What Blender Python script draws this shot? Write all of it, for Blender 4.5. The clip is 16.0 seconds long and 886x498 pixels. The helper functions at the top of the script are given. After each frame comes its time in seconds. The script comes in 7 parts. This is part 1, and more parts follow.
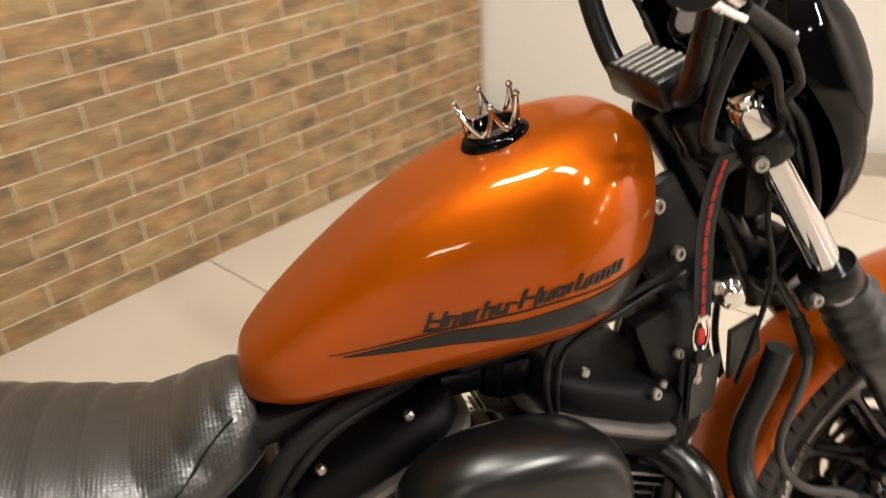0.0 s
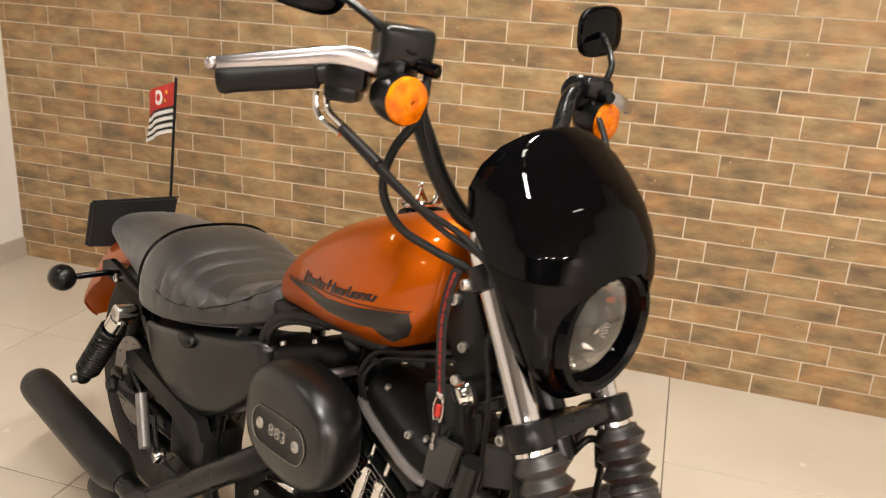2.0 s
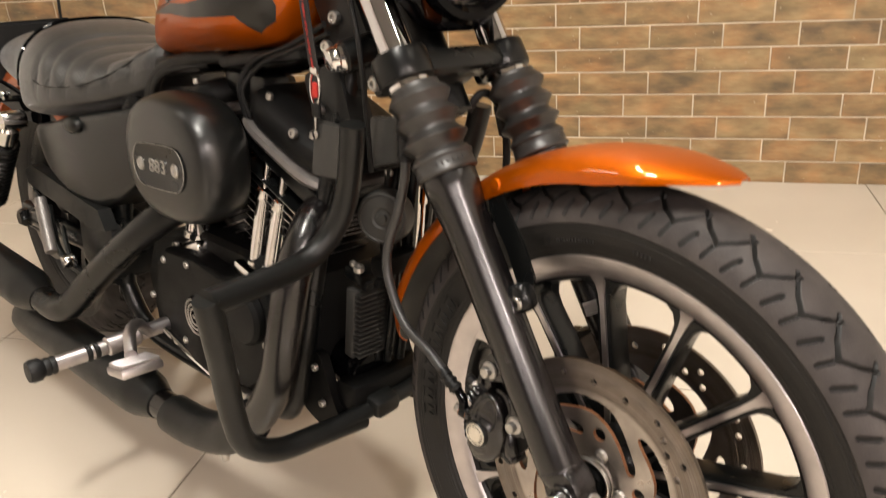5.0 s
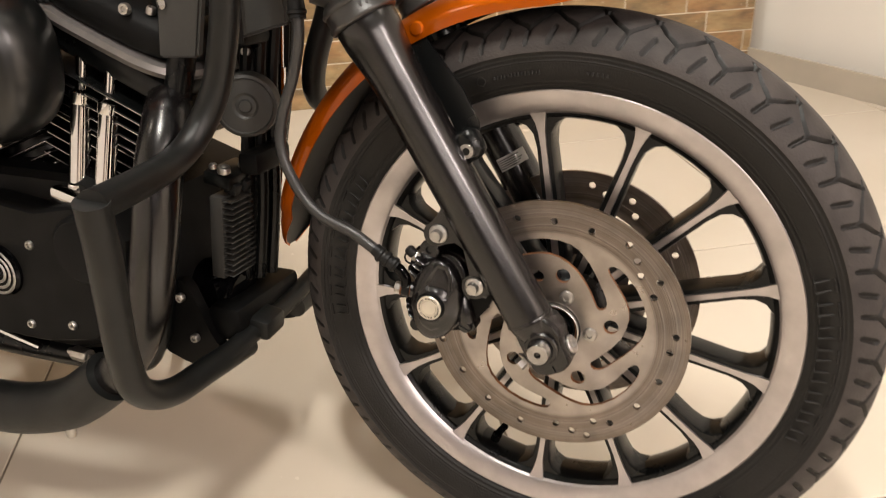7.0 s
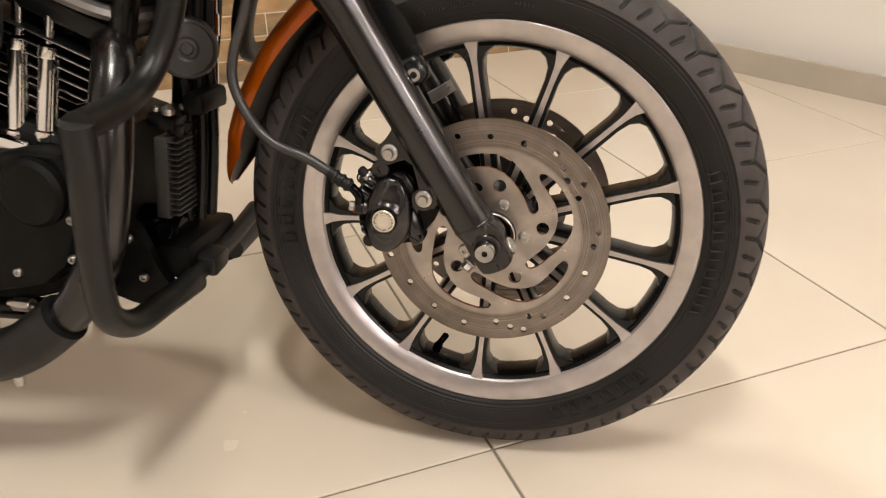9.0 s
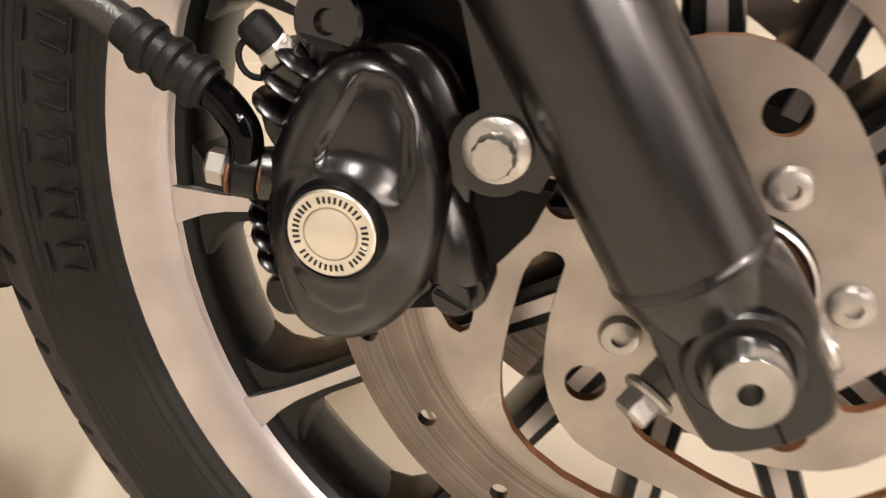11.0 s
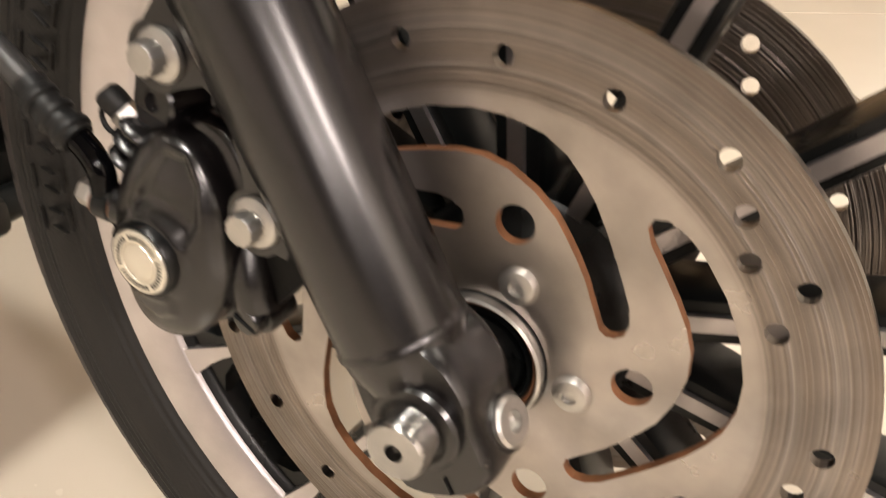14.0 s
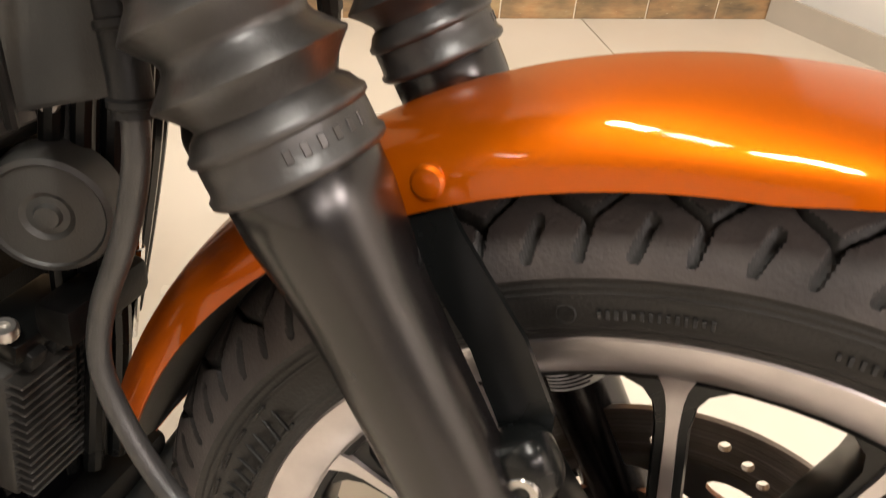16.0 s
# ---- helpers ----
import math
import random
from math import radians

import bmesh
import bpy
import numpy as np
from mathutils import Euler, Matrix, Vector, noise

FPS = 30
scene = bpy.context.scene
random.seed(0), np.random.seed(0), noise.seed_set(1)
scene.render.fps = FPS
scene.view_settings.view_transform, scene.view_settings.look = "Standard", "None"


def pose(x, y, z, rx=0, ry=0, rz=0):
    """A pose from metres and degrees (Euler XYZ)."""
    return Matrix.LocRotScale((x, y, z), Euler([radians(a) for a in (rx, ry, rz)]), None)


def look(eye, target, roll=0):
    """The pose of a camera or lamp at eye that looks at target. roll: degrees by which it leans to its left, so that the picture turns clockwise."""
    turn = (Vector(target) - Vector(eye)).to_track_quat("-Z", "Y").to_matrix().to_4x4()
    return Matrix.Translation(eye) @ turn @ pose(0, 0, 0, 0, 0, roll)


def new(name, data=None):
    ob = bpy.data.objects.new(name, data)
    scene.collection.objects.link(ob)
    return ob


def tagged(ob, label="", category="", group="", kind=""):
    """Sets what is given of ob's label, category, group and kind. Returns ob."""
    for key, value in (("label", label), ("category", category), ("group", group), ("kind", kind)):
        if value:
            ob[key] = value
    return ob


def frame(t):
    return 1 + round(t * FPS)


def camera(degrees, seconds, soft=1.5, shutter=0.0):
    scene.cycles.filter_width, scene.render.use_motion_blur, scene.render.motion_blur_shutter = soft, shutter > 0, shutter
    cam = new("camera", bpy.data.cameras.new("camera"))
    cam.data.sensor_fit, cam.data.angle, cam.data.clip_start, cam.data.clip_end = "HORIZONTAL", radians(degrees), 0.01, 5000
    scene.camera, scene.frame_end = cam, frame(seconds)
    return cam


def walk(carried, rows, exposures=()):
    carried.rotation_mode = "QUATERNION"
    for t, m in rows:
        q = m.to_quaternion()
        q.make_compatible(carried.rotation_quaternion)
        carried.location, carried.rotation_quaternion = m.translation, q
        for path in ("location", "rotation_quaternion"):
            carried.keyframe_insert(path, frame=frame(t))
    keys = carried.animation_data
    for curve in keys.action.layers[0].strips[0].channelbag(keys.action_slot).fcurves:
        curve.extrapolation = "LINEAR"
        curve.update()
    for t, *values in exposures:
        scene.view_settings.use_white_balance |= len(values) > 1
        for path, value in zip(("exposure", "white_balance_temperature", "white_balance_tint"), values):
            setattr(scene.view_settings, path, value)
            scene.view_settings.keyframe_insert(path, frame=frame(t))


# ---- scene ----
EXPOSURES = [(0.0, -0.3), (0.5, -0.18), (1.0, 0.0), (1.5, -0.05), (2.0, -0.15), (2.5, -0.28), (3.5, -0.24), (4.5, -0.16), (5.0, -0.14), (7.5, -0.31), (8.0, -0.4), (10.5, -0.2), (11.0, 0.04), (11.5, 0.22), (12.0, 0.09), (12.5, -0.1), (14.0, 0.03), (15.0, 0.22), (15.5, 0.36), (16.0, 0.07)]
# camera and walk
cam = camera(57.88, 16.0, soft=1.15, shutter=0.4)
PATH = [
    (0, (0.6001, -0.6540, 1.2850), (1.0617, 1.0150, 0.2844), -3.08),
    (0.2, (0.7143, -0.7100, 1.2832), (0.9175, 1.0445, 0.3448), -2.01),
    (0.4, (0.8239, -0.7789, 1.2680), (0.7689, 1.0294, 0.4151), 0.28),
    (0.5, (0.8774, -0.8128, 1.2654), (0.7156, 0.9992, 0.4345), 1.70),
    (0.7, (1.0609, -0.8707, 1.2747), (0.5784, 0.8908, 0.4596), 1.24),
    (0.9, (1.1994, -0.9169, 1.2926), (0.5062, 0.7821, 0.4970), 2.31),
    (1, (1.2690, -0.9126, 1.3140), (0.4531, 0.7221, 0.5003), 2.26),
    (1.2, (1.3716, -0.9449, 1.3163), (0.3677, 0.6140, 0.5667), 2.63),
    (1.5, (1.5596, -0.8811, 1.3079), (0.3817, 0.5805, 0.6178), 3.75),
    (1.8, (1.7342, -0.7802, 1.3100), (0.4236, 0.5775, 0.6475), 3.84),
    (2, (1.8231, -0.7285, 1.3119), (0.4332, 0.5662, 0.6860), 3.50),
    (2.2, (1.8898, -0.6971, 1.3134), (0.4562, 0.5678, 0.7261), 3.29),
    (2.5, (1.9338, -0.6697, 1.3173), (0.4862, 0.5830, 0.7385), 2.99),
    (3, (1.9406, -0.6587, 1.2918), (0.4876, 0.5911, 0.7203), 2.01),
    (3.5, (1.9312, -0.6328, 1.2172), (0.4937, 0.6230, 0.6201), 0.62),
    (4, (1.9338, -0.6276, 1.1105), (0.5227, 0.6322, 0.4611), -0.97),
    (4.5, (1.9401, -0.6305, 1.0236), (0.5604, 0.6270, 0.3060), -2.55),
    (5, (1.9314, -0.6307, 0.9416), (0.6050, 0.6362, 0.1442), -3.95),
    (5.2, (1.9261, -0.6268, 0.9032), (0.6267, 0.6533, 0.0829), -4.37),
    (7.3, (1.6573, -0.8228, 0.8154), (1.1038, 0.8617, -0.1098), -2.06),
    (7.5, (1.6445, -0.8805, 0.8205), (1.1666, 0.8264, -0.1058), -1.36),
    (8, (1.6313, -1.0252, 0.8173), (1.2754, 0.7489, -0.0346), -0.59),
    (8.2, (1.6409, -1.0445, 0.8365), (1.2988, 0.7240, -0.0327), -1.05),
    (10.3, (1.5388, -0.4410, 0.5711), (1.1809, 1.2631, -0.4127), -0.53),
    (10.5, (1.5198, -0.3836, 0.5366), (1.1490, 1.3137, -0.4541), -0.50),
    (11, (1.4686, -0.2805, 0.4855), (1.1034, 1.4145, -0.5112), 0.62),
    (11.3, (1.4572, -0.2611, 0.4762), (1.0552, 1.4537, -0.4714), 1.12),
    (11.5, (1.4686, -0.2636, 0.4756), (0.9869, 1.4194, -0.4916), 0.55),
    (12, (1.5229, -0.2754, 0.4746), (0.9202, 1.3542, -0.5157), 0.82),
    (12.5, (1.5945, -0.2664, 0.4778), (0.8909, 1.3017, -0.5449), 1.37),
    (13, (1.6372, -0.2492, 0.4844), (0.8798, 1.2538, -0.5961), 1.79),
    (13.5, (1.6397, -0.2419, 0.5018), (0.8594, 1.2239, -0.6128), 2.09),
    (14, (1.6122, -0.2533, 0.5576), (0.8577, 1.2004, -0.5902), 1.86),
    (14.3, (1.5827, -0.2664, 0.6004), (0.9049, 1.2211, -0.5520), 2.52),
    (14.5, (1.5679, -0.2686, 0.6294), (0.9036, 1.2130, -0.5383), 2.50),
    (15, (1.5180, -0.2785, 0.6971), (0.9159, 1.2337, -0.4651), 2.23),
    (15.5, (1.4793, -0.2775, 0.7736), (0.9548, 1.2452, -0.4123), 3.02),
    (16, (1.4475, -0.2654, 0.8179), (0.9904, 1.2857, -0.3591), 5.04),
]
walk(cam, [(t, look(eye, target, roll)) for t, eye, target, roll in PATH], EXPOSURES)

# ---- world and light ----
world = bpy.data.worlds.new("world")
scene.world = world
world.use_nodes = True
world.node_tree.nodes["Background"].inputs[0].default_value = (0.9, 0.82, 0.7, 1)
world.node_tree.nodes["Background"].inputs[1].default_value = 0.02

WALL_YAW = 29.88          # degrees from the motorcycle's line to the brick wall's
WALL_FAR = 1.242          # metres from the origin to the brick wall
CEILING = 2.75
ROOM = Matrix.Rotation(radians(WALL_YAW), 4, "Z") @ Matrix.Translation((0, WALL_FAR, 0))
TILE_GRID = Matrix.Rotation(radians(31.13), 4, "Z") @ Matrix.Translation((0, 1.194, 0))
LEAN = -6.12              # degrees by which the motorcycle rests on its stand

# ceiling strips: along the wall, out from the wall, watts; the last three light the far end of the hall
# the 4 and 5 watt strips are added fill, not known lamps
PANELS = [(0.90, -1.00, 36), (0.90, -1.85, 12), (0.95, -2.75, 58), (-0.80, -2.0, 4), (2.60, -2.2, 5), (3.6, -5.2, 185), (2.9, -6.4, 45), (2.2, -6.9, 110), (1.5, -9.3, 130)]
for u, v, watts in PANELS:
    lamp = bpy.data.lights.new("panel_lamp", "AREA")
    lamp.shape, lamp.size, lamp.size_y, lamp.energy = "RECTANGLE", 0.12, 0.62, watts
    lamp.color = (1.0, 0.955, 0.88) if v > -5 else (1.0, 0.86, 0.80)
    ob = new("panel_lamp", lamp)
    ob.matrix_world = ROOM @ Matrix.Translation((u, v, CEILING - 0.035))


# ---- materials ----
def mat(name, colour, rough=0.5, metal=0.0, coat=0.0, coat_rough=0.03, spread=0.0, spread_scale=8.0, bump=0.0, bump_scale=200.0,
        rough_spread=0.0, stretch=(1, 1, 1), spec=0.5, voronoi=False, second=None):
    """A surface with two scales of variation: broad tone (spread) and fine relief (bump)."""
    m = bpy.data.materials.new(name)
    m.use_nodes = True
    nt = m.node_tree
    b = nt.nodes["Principled BSDF"]
    b.inputs["Base Color"].default_value = (*colour, 1)
    b.inputs["Roughness"].default_value = rough
    b.inputs["Metallic"].default_value = metal
    b.inputs["Specular IOR Level"].default_value = spec
    b.inputs["Coat Weight"].default_value = coat
    b.inputs["Coat Roughness"].default_value = coat_rough
    tc = nt.nodes.new("ShaderNodeTexCoord")
    mp = nt.nodes.new("ShaderNodeMapping")
    mp.inputs["Scale"].default_value = stretch
    nt.links.new(tc.outputs["Object"], mp.inputs["Vector"])
    if spread:
        n = nt.nodes.new("ShaderNodeTexNoise")
        n.inputs["Scale"].default_value, n.inputs["Detail"].default_value = spread_scale, 6
        nt.links.new(mp.outputs[0], n.inputs["Vector"])
        ramp = nt.nodes.new("ShaderNodeMapRange")
        ramp.inputs["From Min"].default_value, ramp.inputs["From Max"].default_value = 0.3, 0.7
        nt.links.new(n.outputs["Fac"], ramp.inputs["Value"])
        mix = nt.nodes.new("ShaderNodeMix")
        mix.data_type = "RGBA"
        other = second or tuple(c * (1 - spread) for c in colour)
        mix.inputs["A"].default_value, mix.inputs["B"].default_value = (*colour, 1), (*other, 1)
        nt.links.new(ramp.outputs[0], mix.inputs["Factor"])
        nt.links.new(mix.outputs["Result"], b.inputs["Base Color"])
        if rough_spread:
            rr = nt.nodes.new("ShaderNodeMapRange")
            rr.inputs["To Min"].default_value, rr.inputs["To Max"].default_value = rough, min(1, rough + rough_spread)
            nt.links.new(ramp.outputs[0], rr.inputs["Value"])
            nt.links.new(rr.outputs[0], b.inputs["Roughness"])
    if bump:
        t = nt.nodes.new("ShaderNodeTexVoronoi" if voronoi else "ShaderNodeTexNoise")
        t.inputs["Scale"].default_value = bump_scale
        nt.links.new(mp.outputs[0], t.inputs["Vector"])
        bp = nt.nodes.new("ShaderNodeBump")
        bp.inputs["Strength"].default_value = bump
        bp.inputs["Distance"].default_value = 0.002
        nt.links.new(t.outputs["Distance" if voronoi else "Fac"], bp.inputs["Height"])
        nt.links.new(bp.outputs[0], b.inputs["Normal"])
    return m


PAINT = mat("orange_candy_paint", (0.46, 0.089, 0.0002), 0.47, 0.72, 0.55, 0.010, 0.12, 3.0, 0.02, 1500.0, spec=0.05)
BLACK_GLOSS = mat("black_gloss_paint", (0.0014, 0.0014, 0.0017), 0.12, 0.0, 0.32, 0.012, 0.3, 6.0, spec=0.0)
BLACK_SATIN = mat("black_satin_paint", (0.0034, 0.0038, 0.0038), 0.25, 0.0, 0.0, 0.12, 0.35, 14.0, 0.03, 1500.0, 0.08, spec=0.30)
BLACK_MATT = mat("black_powder_coat", (0.0070, 0.0076, 0.0073), 0.33, 0.0, 0.0, 0.3, 0.4, 25.0, 0.10, 1100.0, 0.12, spec=0.34)
# near black: the shade of gaps and slots put into the colour
BLACK_SHADE = mat("cavity_shade_black", (0.002, 0.002, 0.002), 0.5, 0.0, 0.0, 0.3, 0.4, 30.0, 0.1, 500.0, spec=0.15)
RUBBER = mat("black_rubber", (0.0065, 0.0065, 0.0065), 0.42, 0.0, 0.0, 0.3, 0.4, 40.0, 0.12, 700.0, 0.15, spec=0.3)
TYRE = mat("tyre_rubber", (0.0060, 0.0056, 0.0052), 0.40, 0.0, 0.0, 0.3, 0.45, 16.0, 0.22, 420.0, 0.22, second=(0.0125, 0.0115, 0.0105), spec=0.30)
TREAD = mat("dusty_tread_rubber", (0.052, 0.044, 0.041), 0.50, 0.0, 0.0, 0.3, 0.45, 24.0, 0.25, 420.0, 0.2, second=(0.024, 0.0205, 0.0195), spec=0.32)
LEATHER = mat("black_leather", (0.0120, 0.0122, 0.0118), 0.33, 0.0, 0.0, 0.3, 0.3, 30.0, 0.12, 620.0, 0.10, voronoi=True, spec=0.8)
PERFORATED = mat("perforated_black_leather", (0.019, 0.019, 0.0185), 0.32, 0.0, 0.0, 0.3, 0.3, 30.0, 0.25, 215.0, 0.08, voronoi=True, spec=1.0)
for m in (LEATHER, PERFORATED):                       # soft bloom of worn leather seen at a low angle
    m.node_tree.nodes["Principled BSDF"].inputs["Sheen Weight"].default_value = 0.22
    m.node_tree.nodes["Principled BSDF"].inputs["Sheen Roughness"].default_value = 0.35
for nd in PERFORATED.node_tree.nodes:
    if nd.type == "TEX_VORONOI":
        nd.inputs["Randomness"].default_value = 0.12
ENGINE_BLACK = mat("black_crinkle_engine_paint", (0.0035, 0.0035, 0.0035), 0.46, 0.0, 0.0, 0.3, 0.4, 25.0, 0.25, 900.0, 0.12, spec=0.16)
FORK_PAINT = mat("black_fork_enamel", (0.0042, 0.0033, 0.0034), 0.235, 0.0, 0.0, 0.10, 0.35, 30.0, 0.025, 1100.0, 0.04, spec=0.64)
COVER_SATIN = mat("satin_black_cover_paint", (0.0062, 0.0066, 0.0062), 0.28, 0.0, 0.0, 0.3, 0.3, 12.0, 0.04, 1300.0, 0.05, spec=0.60)
GAITER = mat("worn_rubber_boot", (0.0105, 0.0098, 0.0094), 0.27, 0.0, 0.0, 0.3, 0.5, 18.0, 0.10, 400.0, 0.22, second=(0.022, 0.0195, 0.018), spec=0.70)
HOSE = mat("grey_ridged_hose", (0.030, 0.029, 0.028), 0.32, 0.0, 0.0, 0.3, 0.3, 60.0, 0.2, 900.0, 0.1, spec=0.6)
RUST_EDGE = mat("rusty_steel_edge", (0.30, 0.13, 0.06), 0.5, 0.5, 0.0, 0.3, 0.5, 120.0, 0.2, 900.0)
CHROME = mat("chrome", (0.75, 0.74, 0.73), 0.06, 1.0, spread=0.08, spread_scale=20)
REFLECTOR = mat("lamp_reflector", (0.62, 0.60, 0.57), 0.06, 1.0, spread=0.25, spread_scale=45)
DUSTY = mat("dusty_black_plastic", (0.036, 0.035, 0.032), 0.40, 0.0, 0.0, 0.3, 0.35, 22.0, 0.12, 700.0, 0.12, spec=0.5)
DARK_CHROME = mat("smoked_chrome", (0.10, 0.10, 0.10), 0.10, 1.0, spread=0.2, spread_scale=30)
POLISHED = mat("polished_aluminium", (0.55, 0.53, 0.545), 0.27, 1.0, spread=0.15, spread_scale=30)
TUBE_CHROME = mat("fork_tube_chrome", (0.66, 0.66, 0.68), 0.03, 1.0, spread=0.08, spread_scale=20)
AXLE_STEEL = mat("turned_axle_steel", (0.46, 0.45, 0.44), 0.20, 1.0, spread=0.3, spread_scale=60, bump=0.05, bump_scale=900.0)
STEEL = mat("zinc_steel", (0.55, 0.53, 0.50), 0.3, 1.0, 0.0, 0.3, 0.3, 60.0, 0.1, 500.0, 0.15)
MACHINED = mat("machined_aluminium", (0.57, 0.535, 0.535), 0.29, 1.0, 0.0, 0.3, 0.18, 40.0, 0.08, 900.0, 0.1)
DISC = mat("brushed_brake_steel", (0.445, 0.405, 0.375), 0.27, 1.0, 0.0, 0.3, 0.30, 35.0, 0.05, 700.0, 0.12)


def turned(m, cx, cz, strength):
    """Fine rings round an axle, as left by a lathe or by brake pads, and the streak of light that they make."""
    nt = m.node_tree
    N, K = nt.nodes.new, nt.links.new
    b = nt.nodes["Principled BSDF"]
    b.inputs["Anisotropic"].default_value = 0.88
    tan = N("ShaderNodeTangent")
    tan.direction_type, tan.axis = "RADIAL", "Y"
    K(tan.outputs[0], b.inputs["Tangent"])
    tc = N("ShaderNodeTexCoord")
    off = N("ShaderNodeVectorMath")
    off.operation = "SUBTRACT"
    off.inputs[1].default_value = (cx, 0, cz)
    K(tc.outputs["Object"], off.inputs[0])
    flat = N("ShaderNodeVectorMath")
    flat.operation = "MULTIPLY"
    flat.inputs[1].default_value = (1, 0, 1)
    K(off.outputs[0], flat.inputs[0])
    ln = N("ShaderNodeVectorMath")
    ln.operation = "LENGTH"
    K(flat.outputs[0], ln.inputs[0])
    n = N("ShaderNodeTexNoise")
    n.noise_dimensions = "1D"
    n.inputs["Scale"].default_value, n.inputs["Detail"].default_value = 620.0, 4.0
    K(ln.outputs["Value"], n.inputs["W"])
    bp = N("ShaderNodeBump")
    bp.inputs["Strength"].default_value, bp.inputs["Distance"].default_value = strength, 0.0008
    mask = N("ShaderNodeMapRange")
    mask.inputs["From Min"].default_value, mask.inputs["From Max"].default_value = 0.106, 0.112
    mask.inputs["To Min"].default_value = 0.06
    K(ln.outputs["Value"], mask.inputs["Value"])
    both = N("ShaderNodeMath")
    both.operation = "MULTIPLY"
    K(n.outputs["Fac"], both.inputs[0])
    K(mask.outputs[0], both.inputs[1])
    K(both.outputs[0], bp.inputs["Height"])
    old = b.inputs["Base Color"].links[0].from_socket
    tone = N("ShaderNodeMapRange")
    tone.inputs["From Min"].default_value, tone.inputs["From Max"].default_value = 0.15, 0.55
    tone.inputs["To Min"].default_value, tone.inputs["To Max"].default_value = 1.0, 0.62
    K(both.outputs[0], tone.inputs["Value"])
    dim = N("ShaderNodeVectorMath")
    dim.operation = "SCALE"
    K(old, dim.inputs[0])
    K(tone.outputs[0], dim.inputs["Scale"])
    # brown film where the pads rub, uneven from ring to ring
    slow = N("ShaderNodeTexNoise")
    slow.noise_dimensions = "1D"
    slow.inputs["Scale"].default_value, slow.inputs["Detail"].default_value = 95.0, 2.0
    K(ln.outputs["Value"], slow.inputs["W"])
    film = N("ShaderNodeMapRange")
    film.inputs["From Min"].default_value, film.inputs["From Max"].default_value = 0.35, 0.62
    film.inputs["To Min"].default_value, film.inputs["To Max"].default_value = 0.35, 1.0
    K(slow.outputs["Fac"], film.inputs["Value"])
    amount = N("ShaderNodeMath")
    amount.operation = "MULTIPLY"
    K(film.outputs[0], amount.inputs[0])
    K(mask.outputs[0], amount.inputs[1])
    brown = N("ShaderNodeMix")
    brown.data_type, brown.blend_type = "RGBA", "MULTIPLY"
    brown.inputs["B"].default_value = (0.80, 0.74, 0.68, 1)
    K(amount.outputs[0], brown.inputs["Factor"])
    K(dim.outputs[0], brown.inputs["A"])
    K(brown.outputs["Result"], b.inputs["Base Color"])
    K(bp.outputs[0], b.inputs["Normal"])


turned(DISC, 1.515, 0.3315, 0.75)
GREY_PAINT = mat("grey_cast_paint", (0.20, 0.185, 0.175), 0.42, 0.6, 0.0, 0.3, 0.2, 40.0, 0.1, 800.0)
AMBER = mat("amber_plastic", (0.85, 0.28, 0.01), 0.12, 0.0, 0.8, 0.03, 0.4, 60.0, 0.5, 260.0, voronoi=True)
WHITE_PAINT = mat("white_wall_paint", (0.80, 0.77, 0.72), 0.6, 0.0, 0.0, 0.3, 0.05, 2.0, 0.06, 300.0)
# stands for darkness that glossy parts reflect, put into an unseen wall's colour
REFLECTION_DARK = mat("reflection_dark_wall", (0.030, 0.029, 0.028), 0.6, 0.0, 0.0, 0.3, 0.15, 2.0, 0.06, 300.0)
# unseen ceiling, darkened so that it bounces less light onto the floor
CEIL_PAINT = mat("ceiling_paint", (0.17, 0.165, 0.155), 0.75, 0.0, 0.0, 0.3, 0.04, 2.0, 0.05, 250.0)
SKIRTING = mat("beige_skirting_tile", (0.46, 0.41, 0.34), 0.3, 0.0, 0.0, 0.3, 0.12, 6.0, 0.03, 200.0)
TILE = mat("cream_porcelain_tile", (0.62, 0.555, 0.465), 0.20, 0.0, 0.0, 0.3, 0.10, 2.2, 0.02, 120.0, 0.08, second=(0.56, 0.495, 0.405))
GROUT = mat("tile_grout", (0.24, 0.20, 0.15), 0.8, 0.0, 0.0, 0.3, 0.3, 9.0, 0.2, 300.0)
MORTAR = mat("pale_mortar", (0.76, 0.665, 0.52), 0.8, 0.0, 0.0, 0.3, 0.35, 9.0, 0.4, 300.0)
RED_CLOTH = mat("red_woven_print", (0.55, 0.03, 0.02), 0.8, 0.0, 0.0, 0.3, 0.3, 80.0, 0.3, 900.0)
WHITE_CLOTH = mat("white_woven_print", (0.75, 0.74, 0.72), 0.8, 0.0, 0.0, 0.3, 0.1, 80.0, 0.3, 900.0)
BLACK_CLOTH = mat("black_woven_print", (0.012, 0.012, 0.012), 0.8, 0.0, 0.0, 0.3, 0.3, 80.0, 0.3, 900.0)
CREAM_METAL = mat("satin_nickel", (0.72, 0.68, 0.60), 0.28, 0.9, 0.0, 0.3, 0.1, 60.0)
DECAL = mat("dark_grey_decal", (0.014, 0.013, 0.012), 0.28, 0.0, 0.25, 0.03, 0.25, 20.0, spec=0.25)


def glass(name, tint=(1, 1, 1), rough=0.0):
    m = bpy.data.materials.new(name)
    m.use_nodes = True
    b = m.node_tree.nodes["Principled BSDF"]
    b.inputs["Base Color"].default_value = (*tint, 1)
    b.inputs["Roughness"].default_value = rough
    b.inputs["Transmission Weight"].default_value = 1.0
    b.inputs["IOR"].default_value = 1.45
    return m


CLEAR = glass("clear_lamp_glass")
